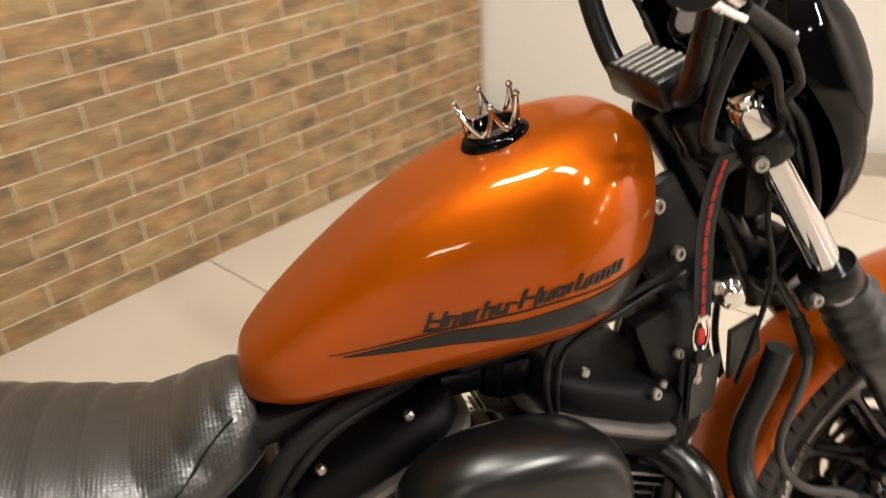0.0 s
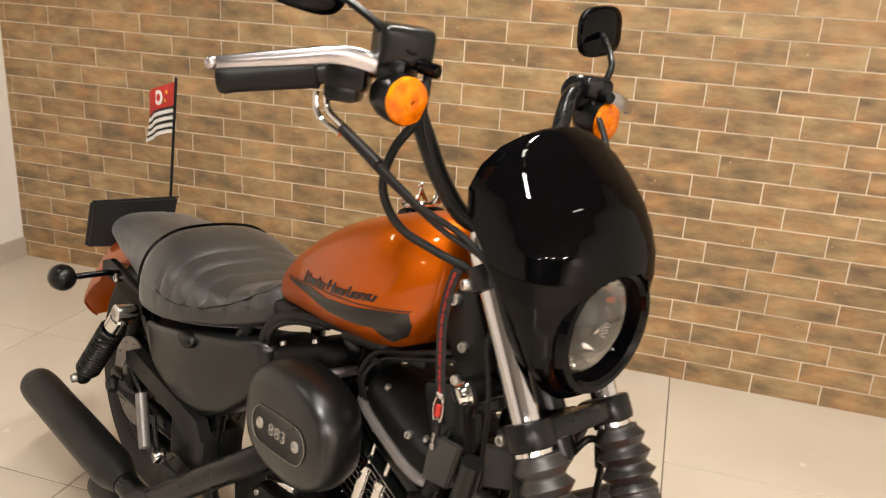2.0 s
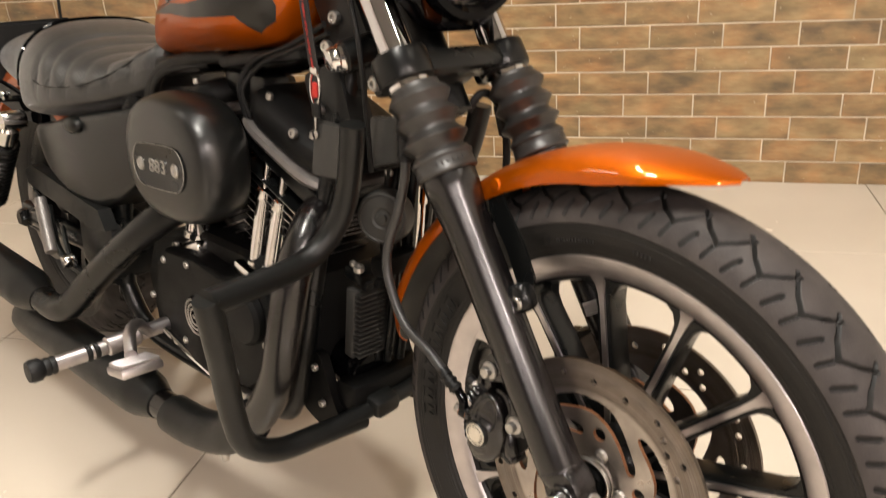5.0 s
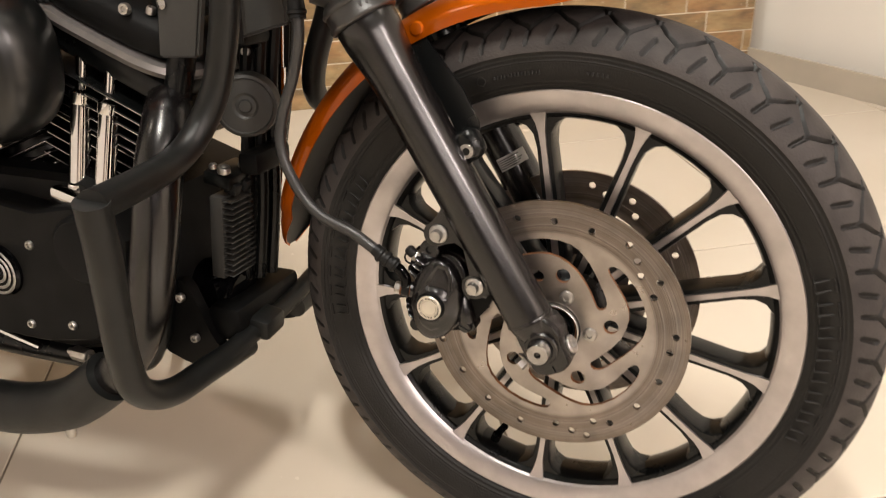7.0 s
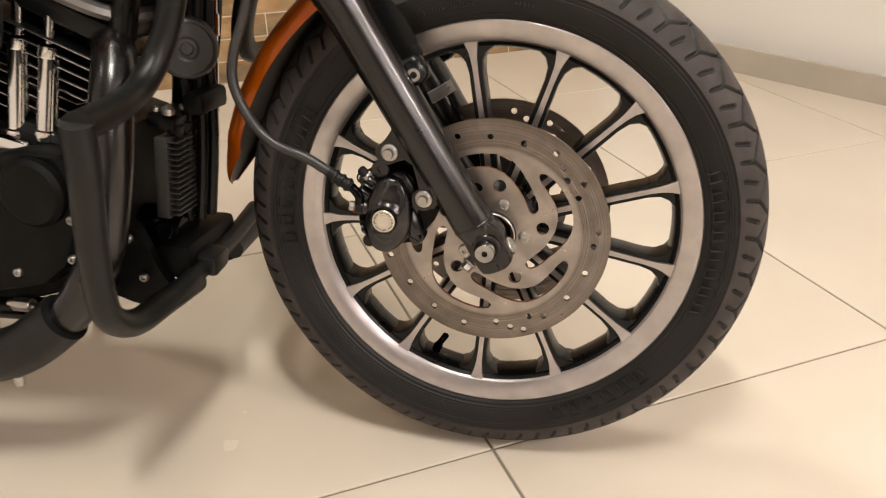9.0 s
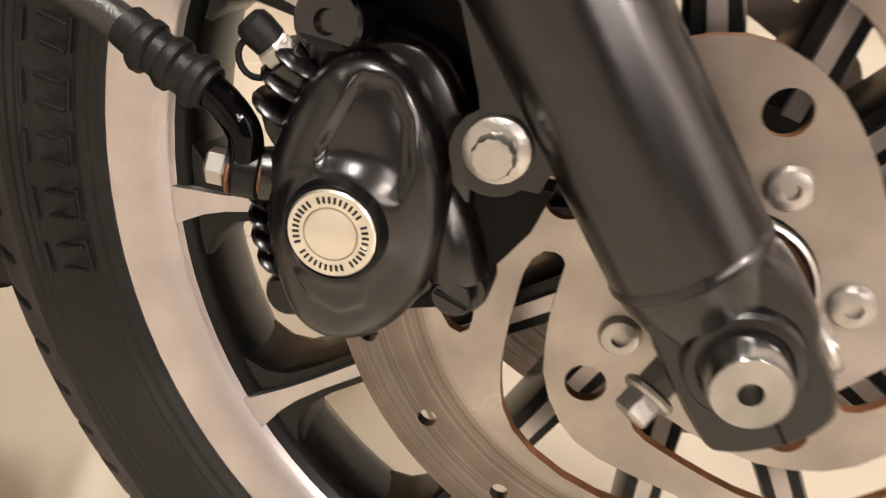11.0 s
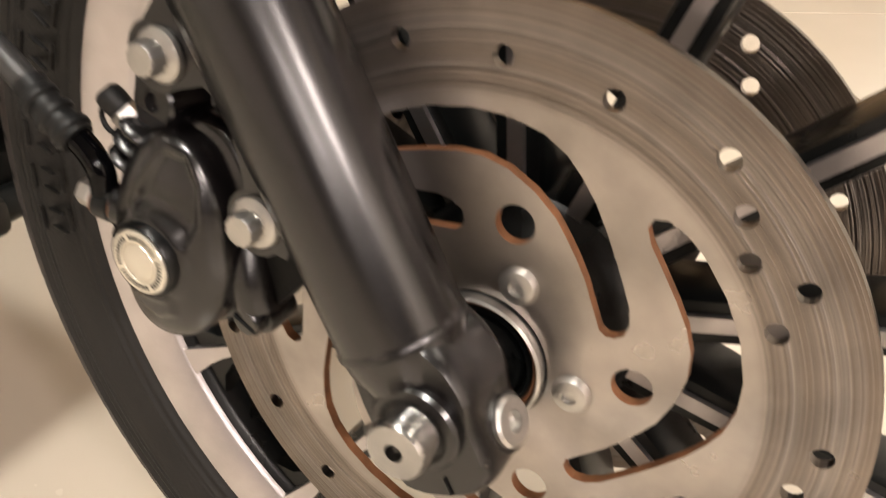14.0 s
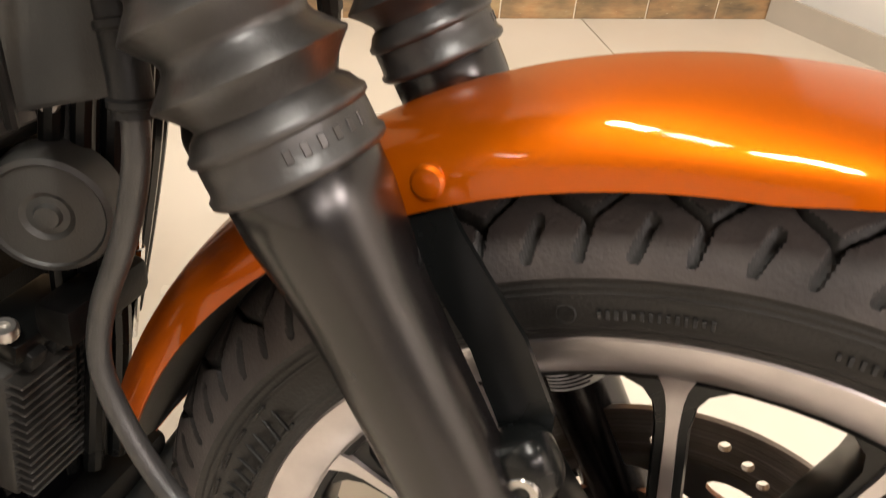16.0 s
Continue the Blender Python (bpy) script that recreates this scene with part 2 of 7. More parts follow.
AMBER_GLASS = mat("amber_lens", (0.95, 0.255, 0.0015), 0.10, 0.0, 0.20, 0.02, 0.35, 60.0, 0.22, 300.0, spec=0.15, second=(0.50, 0.095, 0.0005))

PANEL_GLOW = bpy.data.materials.new("lit_panel_diffuser")
PANEL_GLOW.use_nodes = True
PANEL_GLOW.node_tree.nodes["Principled BSDF"].inputs["Emission Color"].default_value = (1.0, 0.86, 0.66, 1)
PANEL_GLOW.node_tree.nodes["Principled BSDF"].inputs["Emission Strength"].default_value = 14.0


def brick_material(name, per_island):
    m = bpy.data.materials.new(name)
    m.use_nodes = True
    nt = m.node_tree
    N, K = nt.nodes.new, nt.links.new
    b = nt.nodes["Principled BSDF"]
    if per_island:
        rnd = N("ShaderNodeNewGeometry").outputs["Random Per Island"]
    else:
        rnd = N("ShaderNodeObjectInfo").outputs["Random"]
    geo = N("ShaderNodeNewGeometry")
    turn = N("ShaderNodeVectorRotate")
    turn.rotation_type = "Z_AXIS"
    turn.inputs["Angle"].default_value = -radians(WALL_YAW)
    K(geo.outputs["Position"], turn.inputs["Vector"])
    off = N("ShaderNodeVectorMath")
    off.operation = "MULTIPLY_ADD"
    comb = N("ShaderNodeCombineXYZ")
    for k in range(3):
        K(rnd, comb.inputs[k])
    K(comb.outputs[0], off.inputs[0])
    off.inputs[1].default_value = (37.0, 11.0, 23.0)
    K(turn.outputs[0], off.inputs[2])
    mp = N("ShaderNodeMapping")
    mp.inputs["Scale"].default_value = (6.5, 6.5, 15.0)
    K(off.outputs[0], mp.inputs["Vector"])
    cloud = N("ShaderNodeTexNoise")
    cloud.inputs["Scale"].default_value, cloud.inputs["Detail"].default_value = 1.5, 7.0
    K(mp.outputs[0], cloud.inputs["Vector"])
    mp2 = N("ShaderNodeMapping")
    mp2.inputs["Scale"].default_value = (26, 26, 110)
    K(off.outputs[0], mp2.inputs["Vector"])
    grain = N("ShaderNodeTexNoise")
    grain.inputs["Scale"].default_value, grain.inputs["Detail"].default_value = 1.0, 5.0
    K(mp2.outputs[0], grain.inputs["Vector"])
    ramp = N("ShaderNodeValToRGB")
    e = ramp.color_ramp.elements
    e[0].position, e[0].color = 0.28, (0.140, 0.100, 0.060, 1)
    e[1].position, e[1].color = 0.78, (0.42, 0.305, 0.165, 1)
    mid = ramp.color_ramp.elements.new(0.50)
    mid.color = (0.270, 0.180, 0.092, 1)
    add = N("ShaderNodeMath")
    add.operation = "MULTIPLY_ADD"
    K(rnd, add.inputs[0])
    add.inputs[1].default_value = 0.16
    K(cloud.outputs["Fac"], add.inputs[2])
    sub = N("ShaderNodeMath")
    sub.operation = "MULTIPLY_ADD"
    K(grain.outputs["Fac"], sub.inputs[0])
    sub.inputs[1].default_value = 0.22
    K(add.outputs[0], sub.inputs[2])
    shift = N("ShaderNodeMath")
    shift.operation = "SUBTRACT"
    K(sub.outputs[0], shift.inputs[0])
    shift.inputs[1].default_value = 0.17
    K(shift.outputs[0], ramp.inputs["Fac"])
    # pale specks and rubbed spots
    speck = N("ShaderNodeTexNoise")
    speck.inputs["Scale"].default_value, speck.inputs["Detail"].default_value = 75.0, 2.0
    K(off.outputs[0], speck.inputs["Vector"])
    few = N("ShaderNodeMapRange")
    few.inputs["From Min"].default_value, few.inputs["From Max"].default_value = 0.70, 0.78
    few.inputs["To Max"].default_value = 0.7
    K(speck.outputs["Fac"], few.inputs["Value"])
    worn = N("ShaderNodeMix")
    worn.data_type = "RGBA"
    worn.inputs["B"].default_value = (0.56, 0.46, 0.32, 1)
    K(few.outputs[0], worn.inputs["Factor"])
    # fired tints drifting from olive through tan to rust, inside a tile and from tile to tile
    mp3 = N("ShaderNodeMapping")
    mp3.inputs["Scale"].default_value = (7.0, 7.0, 11.0)
    mp3.inputs["Location"].default_value = (3.7, 1.3, 8.1)
    K(off.outputs[0], mp3.inputs["Vector"])
    drift = N("ShaderNodeTexNoise")
    drift.inputs["Scale"].default_value, drift.inputs["Detail"].default_value = 1.3, 3.0
    K(mp3.outputs[0], drift.inputs["Vector"])
    tint = N("ShaderNodeValToRGB")
    te = tint.color_ramp.elements
    te[0].position, te[0].color = 0.30, (0.85, 0.885, 0.84, 1)
    te[1].position, te[1].color = 0.70, (1.21, 0.985, 0.83, 1)
    tan = te.new(0.48)
    tan.color = (1.02, 0.985, 0.92, 1)
    K(drift.outputs["Fac"], tint.inputs["Fac"])
    dyed = N("ShaderNodeMix")
    dyed.data_type, dyed.blend_type = "RGBA", "MULTIPLY"
    dyed.inputs["Factor"].default_value = 1.0
    K(ramp.outputs[0], dyed.inputs["A"])
    K(tint.outputs[0], dyed.inputs["B"])
    K(dyed.outputs["Result"], worn.inputs["A"])
    K(worn.outputs["Result"], b.inputs["Base Color"])
    b.inputs["Roughness"].default_value = 0.42
    bp = N("ShaderNodeBump")
    bp.inputs["Strength"].default_value, bp.inputs["Distance"].default_value = 0.35, 0.002
    K(grain.outputs["Fac"], bp.inputs["Height"])
    K(bp.outputs[0], b.inputs["Normal"])
    return m


BRICK = brick_material("wood_look_brick_tile", False)
BRICK_FAR = brick_material("wood_look_brick_tile_joined", True)


# ---- mesh helpers ----
def catmull(pts, steps=8):
    """A smooth line through the points."""
    P = [Vector(p) for p in pts]
    if len(P) < 3:
        return P
    out = []
    for i in range(len(P) - 1):
        a, b, c, d = P[max(i - 1, 0)], P[i], P[i + 1], P[min(i + 2, len(P) - 1)]
        for k in range(steps):
            t = k / steps
            out.append(0.5 * (2 * b + (c - a) * t + (2 * a - 5 * b + 4 * c - d) * t * t + (3 * b - a - 3 * c + d) * t ** 3))
    return out + [P[-1]]


def rings(bm, loops, cap=True, close=False):
    """Faces between loops of equal length."""
    vs = [[bm.verts.new(p) for p in loop] for loop in loops]
    n = len(vs[0])
    pairs = list(zip(vs, vs[1:])) + ([(vs[-1], vs[0])] if close else [])
    for a, b in pairs:
        for i in range(n):
            bm.faces.new((a[i], a[(i + 1) % n], b[(i + 1) % n], b[i]))
    if cap and not close:
        bm.faces.new(list(reversed(vs[0])))
        bm.faces.new(vs[-1])
    return vs


def tube(bm, pts, r, n=12, smooth=8, cap=True):
    """A round bar along a line; r is one radius or one per point of the smoothed line's ends."""
    P = catmull(pts, smooth) if smooth else [Vector(p) for p in pts]
    m = len(P)
    rad = [r if not isinstance(r, (tuple, list)) else r[0] + (r[1] - r[0]) * i / (m - 1) for i in range(m)]
    t0 = (P[1] - P[0]).normalized()
    side = t0.cross(Vector((0, 0, 1)))
    if side.length < 0.1:
        side = t0.cross(Vector((0, 1, 0)))
    side.normalize()
    loops = []
    for i in range(m):
        t = (P[min(i + 1, m - 1)] - P[max(i - 1, 0)]).normalized()
        side = (side - t * side.dot(t)).normalized()
        up = t.cross(side)
        loops.append([P[i] + rad[i] * (math.cos(a) * side + math.sin(a) * up) for a in (2 * math.pi * k / n for k in range(n))])
    rings(bm, loops, cap)
    return bm


def frame_of(axis):
    z = Vector(axis).normalized()
    x = z.cross(Vector((0, 0, 1)))
    if x.length < 0.1:
        x = z.cross(Vector((1, 0, 0)))
    x.normalize()
    return x, z.cross(x), z


def lathe(bm, origin, axis, profile, n=32, close=False):
    """Turns (radius, height along the axis) round the axis. close: the profile is a ring's whole section."""
    x, y, z = frame_of(axis)
    o = Vector(origin)
    loops = [[o + z * h + r * (math.cos(a) * x + math.sin(a) * y) for a in (2 * math.pi * k / n for k in range(n))] for r, h in profile]
    rings(bm, loops, not close, close)
    return bm


def bolt(bm, p, axis, r, h, hexed=False):
    lathe(bm, p, axis, [(r * 1.0, 0), (r * 1.0, h * 0.7), (r * 0.82, h), (r * 0.45, h), (r * 0.42, h * 0.55)], 6 if hexed else 16)


def rod(bm, a, b, r, n=14, chamfer=0.15):
    a, b = Vector(a), Vector(b)
    L = (b - a).length
    c = min(r * chamfer, L * 0.3)
    lathe(bm, a, b - a, [(r - c, 0), (r, c), (r, L - c), (r - c, L)], n)
    return bm


def rbox(bm, centre, size, bevel=0.004, turn=None, segs=2):
    """A box with rounded edges."""
    tmp = bmesh.new()
    bmesh.ops.create_cube(tmp, size=1)
    bmesh.ops.scale(tmp, vec=size, verts=tmp.verts)
    b = min(bevel, min(size) * 0.45)
    bmesh.ops.bevel(tmp, geom=list(tmp.edges), offset=b, segments=segs, affect="EDGES", profile=0.5)
    m = Matrix.Translation(centre) @ (turn.to_4x4() if turn else Matrix())
    vs = {v: bm.verts.new(m @ v.co) for v in tmp.verts}
    for f in tmp.faces:
        bm.faces.new([vs[v] for v in f.verts])
    tmp.free()
    return bm


def shell(bm, grid, thick, inward=None):
    """A sheet of the given thickness over a grid of points."""
    nu, nv = len(grid), len(grid[0])
    G = [[Vector(p) for p in row] for row in grid]

    def normal(i, j):
        a = G[min(i + 1, nu - 1)][j] - G[max(i - 1, 0)][j]
        b = G[i][min(j + 1, nv - 1)] - G[i][max(j - 1, 0)]
        n = a.cross(b)
        return n.normalized() if n.length > 1e-12 else Vector((0, 0, 0))

    out = [[bm.verts.new(G[i][j]) for j in range(nv)] for i in range(nu)]
    inn = [[bm.verts.new(G[i][j] - thick * normal(i, j)) for j in range(nv)] for i in range(nu)]
    for i in range(nu - 1):
        for j in range(nv - 1):
            bm.faces.new((out[i][j], out[i + 1][j], out[i + 1][j + 1], out[i][j + 1]))
            bm.faces.new((inn[i][j], inn[i][j + 1], inn[i + 1][j + 1], inn[i + 1][j]))
    for i in range(nu - 1):
        bm.faces.new((out[i][0], inn[i][0], inn[i + 1][0], out[i + 1][0]))
        bm.faces.new((out[i][-1], out[i + 1][-1], inn[i + 1][-1], inn[i][-1]))
    for j in range(nv - 1):
        bm.faces.new((out[0][j], out[0][j + 1], inn[0][j + 1], inn[0][j]))
        bm.faces.new((out[-1][j], inn[-1][j], inn[-1][j + 1], out[-1][j + 1]))
    return bm


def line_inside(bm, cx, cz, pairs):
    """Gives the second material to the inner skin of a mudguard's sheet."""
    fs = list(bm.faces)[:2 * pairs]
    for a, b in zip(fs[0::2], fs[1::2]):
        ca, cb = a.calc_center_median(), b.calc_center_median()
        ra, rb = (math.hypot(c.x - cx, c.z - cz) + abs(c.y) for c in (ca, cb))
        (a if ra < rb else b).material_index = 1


def plate(bm, loops, place, thick, chamfer=0.0):
    """A flat plate with holes: loops of 2D points, the outline first; place(u, w, h) gives the point at height h."""
    tmp = bmesh.new()
    edges = []
    for loop in loops:
        vs = [tmp.verts.new((p[0], p[1], 0)) for p in loop]
        edges += [tmp.edges.new((vs[i], vs[(i + 1) % len(vs)])) for i in range(len(vs))]
    bmesh.ops.triangle_fill(tmp, use_beauty=True, use_dissolve=False, edges=edges)
    tmp.verts.index_update()
    lo = {v: bm.verts.new(place(v.co.x, v.co.y, 0)) for v in tmp.verts}
    hi = {v: bm.verts.new(place(v.co.x, v.co.y, thick)) for v in tmp.verts}
    for f in tmp.faces:
        bm.faces.new([lo[v] for v in reversed(f.verts)])
        bm.faces.new([hi[v] for v in f.verts])
    for e in tmp.edges:
        if len(e.link_faces) == 1:
            a, b = e.verts
            bm.faces.new((lo[a], lo[b], hi[b], hi[a]))
    tmp.free()
    return bm


def circle2(cx, cy, r, n=16):
    return [(cx + r * math.cos(2 * math.pi * k / n), cy + r * math.sin(2 * math.pi * k / n)) for k in range(n)]


def blob(bm, centre, radii, p=2.6, q=2.6, turn=None, nu=28, nv=16):
    """A rounded box or pebble; p and q say how square it is in plan and in section."""
    def sp(c, e):
        return math.copysign(abs(c) ** (2 / e), c)
    m = Matrix.Translation(centre) @ (turn.to_4x4() if turn else Matrix())
    loops = []
    for i in range(nv + 1):
        f = -math.pi / 2 + math.pi * (i + 0.02) / (nv + 0.04)
        loops.append([m @ Vector((radii[0] * sp(math.cos(f), q) * sp(math.cos(a), p), radii[1] * sp(math.cos(f), q) * sp(math.sin(a), p),
                                  radii[2] * sp(math.sin(f), q))) for a in (2 * math.pi * k / nu for k in range(nu))])
    rings(bm, loops)
    return bm


def mesh_of(name, bm, mats, smooth=35):
    bmesh.ops.recalc_face_normals(bm, faces=bm.faces)
    me = bpy.data.meshes.new(name)
    bm.to_mesh(me)
    bm.free()
    for m in mats if isinstance(mats, (list, tuple)) else [mats]:
        me.materials.append(m)
    me.shade_smooth()
    me.set_sharp_from_angle(angle=radians(smooth))
    return me


def part(name, bm, material, parent, label="", smooth=35):
    """One mesh object under a thing or a part."""
    ob = new(name, mesh_of(name, bm, material, smooth))
    ob.parent = parent
    if label:
        ob["label"] = label
    return ob


def thing(name, label, category, matrix=None, group=""):
    ob = new(name)
    ob.empty_display_size = 0.05
    if matrix:
        ob.matrix_world = matrix
    return tagged(ob, label, category, group)


def rot(rx=0, ry=0, rz=0):
    return Euler([radians(a) for a in (rx, ry, rz)]).to_matrix()


B = bmesh.new

# ---- the room ----
U0, U1, V1 = -1.68, 2.615, -10.5       # brick wall's ends, and the wall behind the camera
SLANT = 0.375                          # how far the side wall runs outward per metre


def room_box(bm, u0, u1, v0, v1, z0, z1):
    c = [ROOM @ Vector((u, v, z)) for z in (z0, z1) for u, v in ((u0, v0), (u1, v0), (u1, v1), (u0, v1))]
    vs = [bm.verts.new(p) for p in c]
    for f in ((0, 3, 2, 1), (4, 5, 6, 7), (0, 1, 5, 4), (1, 2, 6, 5), (2, 3, 7, 6), (3, 0, 4, 7)):
        bm.faces.new([vs[i] for i in f])
    return bm


def quad_wall(bm, a, b, thick, z0, z1):
    """An upright slab between two plan points (along, out), thickened to the left of a to b."""
    a, b = Vector((*a, 0)), Vector((*b, 0))
    d = (b - a).normalized()
    n = Vector((-d.y, d.x, 0)) * thick
    vs = [bm.verts.new(ROOM @ (p + Vector((0, 0, z)))) for z in (z0, z1) for p in (a, b, b + n, a + n)]
    for f in ((0, 3, 2, 1), (4, 5, 6, 7), (0, 1, 5, 4), (1, 2, 6, 5), (2, 3, 7, 6), (3, 0, 4, 7)):
        bm.faces.new([vs[i] for i in f])
    return bm


UR = U1 - SLANT * V1
floor = tagged(new("floor", mesh_of("floor", room_box(B(), U0 - 0.3, UR + 0.3, V1 - 0.3, 0.3, -0.2, -0.0025), GROUT)),
               "cream porcelain tile floor with thin brown joints", "floor", kind="structure")
ceiling = tagged(new("ceiling", mesh_of("ceiling", room_box(B(), U0 - 0.3, UR + 0.3, V1 - 0.3, 0.3, CEILING, CEILING + 0.2), CEIL_PAINT)),
                 "unseen plain ceiling, kept dark to cut bounced light", "ceiling", kind="structure")
wall_brick = tagged(new("wall_brick", mesh_of("wall_brick", room_box(B(), U0 - 0.15, U1, 0.0022, 0.2, 0, CEILING), MORTAR)),
                    "wall clad in brown wood-look brick tiles with pale mortar joints", "wall", kind="structure")
wall_left = tagged(new("wall_left", mesh_of("wall_left", room_box(B(), U0 - 0.15, U0, V1, 0.004, 0, CEILING), WHITE_PAINT)),
                   "smooth white painted side wall", "wall", kind="structure")
wall_right = tagged(new("wall_right", mesh_of("wall_right", quad_wall(B(), (UR, V1), (U1, 0.2), -0.15, 0, CEILING), WHITE_PAINT)),
                    "smooth white painted side wall with a tiled skirting", "wall", kind="structure")
# unseen; dark only so that black paint and chrome reflect something dark
wall_back = tagged(new("wall_back", mesh_of("wall_back", room_box(B(), U0 - 0.15, UR + 0.15, V1 - 0.15, V1, 0, CEILING), REFLECTION_DARK)),
                   "unseen back wall, coloured dark to darken reflections", "wall", kind="structure")
tagged(new("baseboard", mesh_of("baseboard", room_box(B(), U0, U0 + 0.012, V1, 0.0, 0.0, 0.09), SKIRTING)),
       "low beige tile skirting along the white wall", "baseboard", kind="structure")
tagged(new("baseboard", mesh_of("baseboard", quad_wall(B(), (UR, V1 + 0.01), (U1, 0.0), 0.012, 0.0, 0.085), SKIRTING)),
       "low beige tile skirting along the white wall", "baseboard", kind="structure")

for u, v, watts in PANELS:
    lamp_thing = thing("ceiling_light", "long narrow lit LED strip set on the grey ceiling, some added as fill", "ceiling light", ROOM @ Matrix.Translation((u, v, CEILING)), "ceiling strips")
    bm = B()
    for x, y, sx, sy in ((0.075, 0, 0.02, 0.68), (-0.075, 0, 0.02, 0.68), (0, 0.33, 0.13, 0.02), (0, -0.33, 0.13, 0.02)):
        rbox(bm, (x, y, -0.012), (sx, sy, 0.024), 0.003)
    part("frame", bm, WHITE_PAINT, lamp_thing, "white trim")
    bm = B()
    rbox(bm, (0, 0, -0.008), (0.128, 0.638, 0.01), 0.001)
    part("diffuser", bm, PANEL_GLOW, lamp_thing, "lit milky diffuser")

# ---- the motorcycle: x ahead, y to its left, z up from the rear wheel's foot ----
bike = thing("motorcycle", "orange and black cruiser motorcycle leaning on its side stand", "motorcycle", Matrix.Rotation(radians(LEAN), 4, "X"))
XF, ZF, RF = 1.515, 0.3315, 0.3315     # front axle and tyre radius
XR, ZR, RR = 0.0, 0.318, 0.318         # rear axle and tyre radius
WY = -0.006                            # the front wheel's middle


def seg_dist(px, py, a, b):
    ax, ay, bx, by = *a, *b
    dx, dy = bx - ax, by - ay
    t = np.clip(((px - ax) * dx + (py - ay) * dy) / (dx * dx + dy * dy), 0, 1)
    return np.hypot(px - ax - t * dx, py - ay - t * dy)


def tyre_mesh(name, centre, R, half, bead_r, bead_y, nseg, period, grooves):
    """A tyre with grooves sunk into its tread; grooves are strokes (s, w) in one period of the tread."""
    prof = []
    nw = 108
    cr, fm = half * 1.03, radians(76)
    for k in range(nw + 1):                       # round tread, from one shoulder to the other
        f = (-1 + 2 * k / nw) * fm
        prof.append((R - cr * (1 - math.cos(f)), cr * math.sin(f), f * cr))
    side = []
    r0, y0 = prof[0][0], prof[0][1]
    for k in range(1, 45):                        # a step under the shoulder, then the sidewall with its moulded rings down to the bead
        t = k / 44
        ring = 0.0006 if k in (3, 4, 8, 33, 34, 38, 39, 40) else (0.0003 if k in (11, 30) else 0.0)
        side.append((r0 - 0.002 + (bead_r - r0 + 0.002) * t, (y0 + 0.0016) * (1 - t) - bead_y * t - half * 0.07 * math.sin(math.pi * t) - ring, None))
    low = list(reversed(side))
    mirror = [(r, -y, None) for r, y, _ in side]
    inner = [(bead_r - 0.012, bead_y * 0.9, None), (bead_r - 0.012, -bead_y * 0.9, None)]
    P = low + prof + mirror + inner
    per = 2 * math.pi * R / round(2 * math.pi * R / period)
    ang = np.arange(nseg) * 2 * math.pi / nseg
    s = (ang * R) % per
    cols, land = [], []
    for r, y, w in P:
        rr = np.full(nseg, r)
        top = np.zeros(nseg, bool)
        if w is not None:
            d = np.full(nseg, 1.0)
            for a, b, wd in grooves:
                for sh in (-per, 0, per):
                    d = np.minimum(d, seg_dist(s + sh, np.full(nseg, w), a, b) - wd)
                    d = np.minimum(d, seg_dist(s + sh + per / 2, np.full(nseg, -w), a, b) - wd)
            rr = rr - 0.0045 * np.clip(-d / 0.0012, 0, 1)
            top = d > -0.0003
        land.append(top)
        cols.append(np.stack([centre[0] + rr * np.cos(ang), np.full(nseg, centre[1] + y), centre[2] + rr * np.sin(ang)], 1))
    V = np.stack(cols, 1).reshape(-1, 3)
    m = len(P)
    i, j = np.meshgrid(np.arange(nseg), np.arange(m), indexing="ij")
    a = i * m + j
    b = ((i + 1) % nseg) * m + j
    c = ((i + 1) % nseg) * m + (j + 1) % m
    d = i * m + (j + 1) % m
    Fc = np.stack([a, b, c, d], -1).reshape(-1, 4)
    me = bpy.data.meshes.new(name)
    me.from_pydata(V.tolist(), [], Fc.tolist())
    me.materials.append(TYRE)
    me.materials.append(TREAD)
    top = np.stack(land, 1)
    nxt = np.roll(top, -1, 0)
    on = top & nxt & np.roll(top, -1, 1) & np.roll(nxt, -1, 1)
    me.polygons.foreach_set("material_index", on.reshape(-1).astype(np.int32))
    me.shade_smooth()
    me.set_sharp_from_angle(angle=radians(40))
    return me


GROOVES = [((0.0320, 0.042), (0.0374, 0.0588), 0.0027), ((0.0320, 0.042), (0.0471, 0.0320), 0.0023), ((0.0320, 0.042), (0.0179, 0.0300), 0.0023),
           ((0.0471, 0.0320), (0.0640, 0.0130), 0.0021), ((0.0179, 0.0300), (0.0060, 0.0160), 0.0021), ((0.0046, 0.0430), (0.0120, 0.0588), 0.0029)]


def wheel_point(cx, cz, r, a, y):
    return Vector((cx + r * math.cos(a), y, cz + r * math.sin(a)))


# front wheel
half_rim = [(0.2540, -0.0345), (0.2522, -0.0356), (0.2500, -0.0352), (0.2400, -0.0322), (0.2302, -0.0275), (0.2288, -0.0262), (0.2274, -0.0242), (0.2240, -0.0226), (0.2222, -0.0195), (0.2195, -0.012)]
rim_profile = half_rim + [(0.2185, 0.0)] + [(r, -y) for r, y in reversed(half_rim)] + [(0.2440, 0.028), (0.2380, 0.0), (0.2440, -0.028)]
bm = B()
lathe(bm, (XF, WY, ZF), (0, 1, 0), rim_profile, 96, True)
bm.faces.ensure_lookup_table()
for f in bm.faces:
    c = f.calc_center_median()
    r = math.hypot(c.x - XF, c.z - ZF)
    f.material_index = 1 if r < 0.2276 else 0
front_wheel = part("front_wheel", bm, [MACHINED, BLACK_SATIN], bike, "thirteen-spoke cast wheel with machined rim and black recesses")
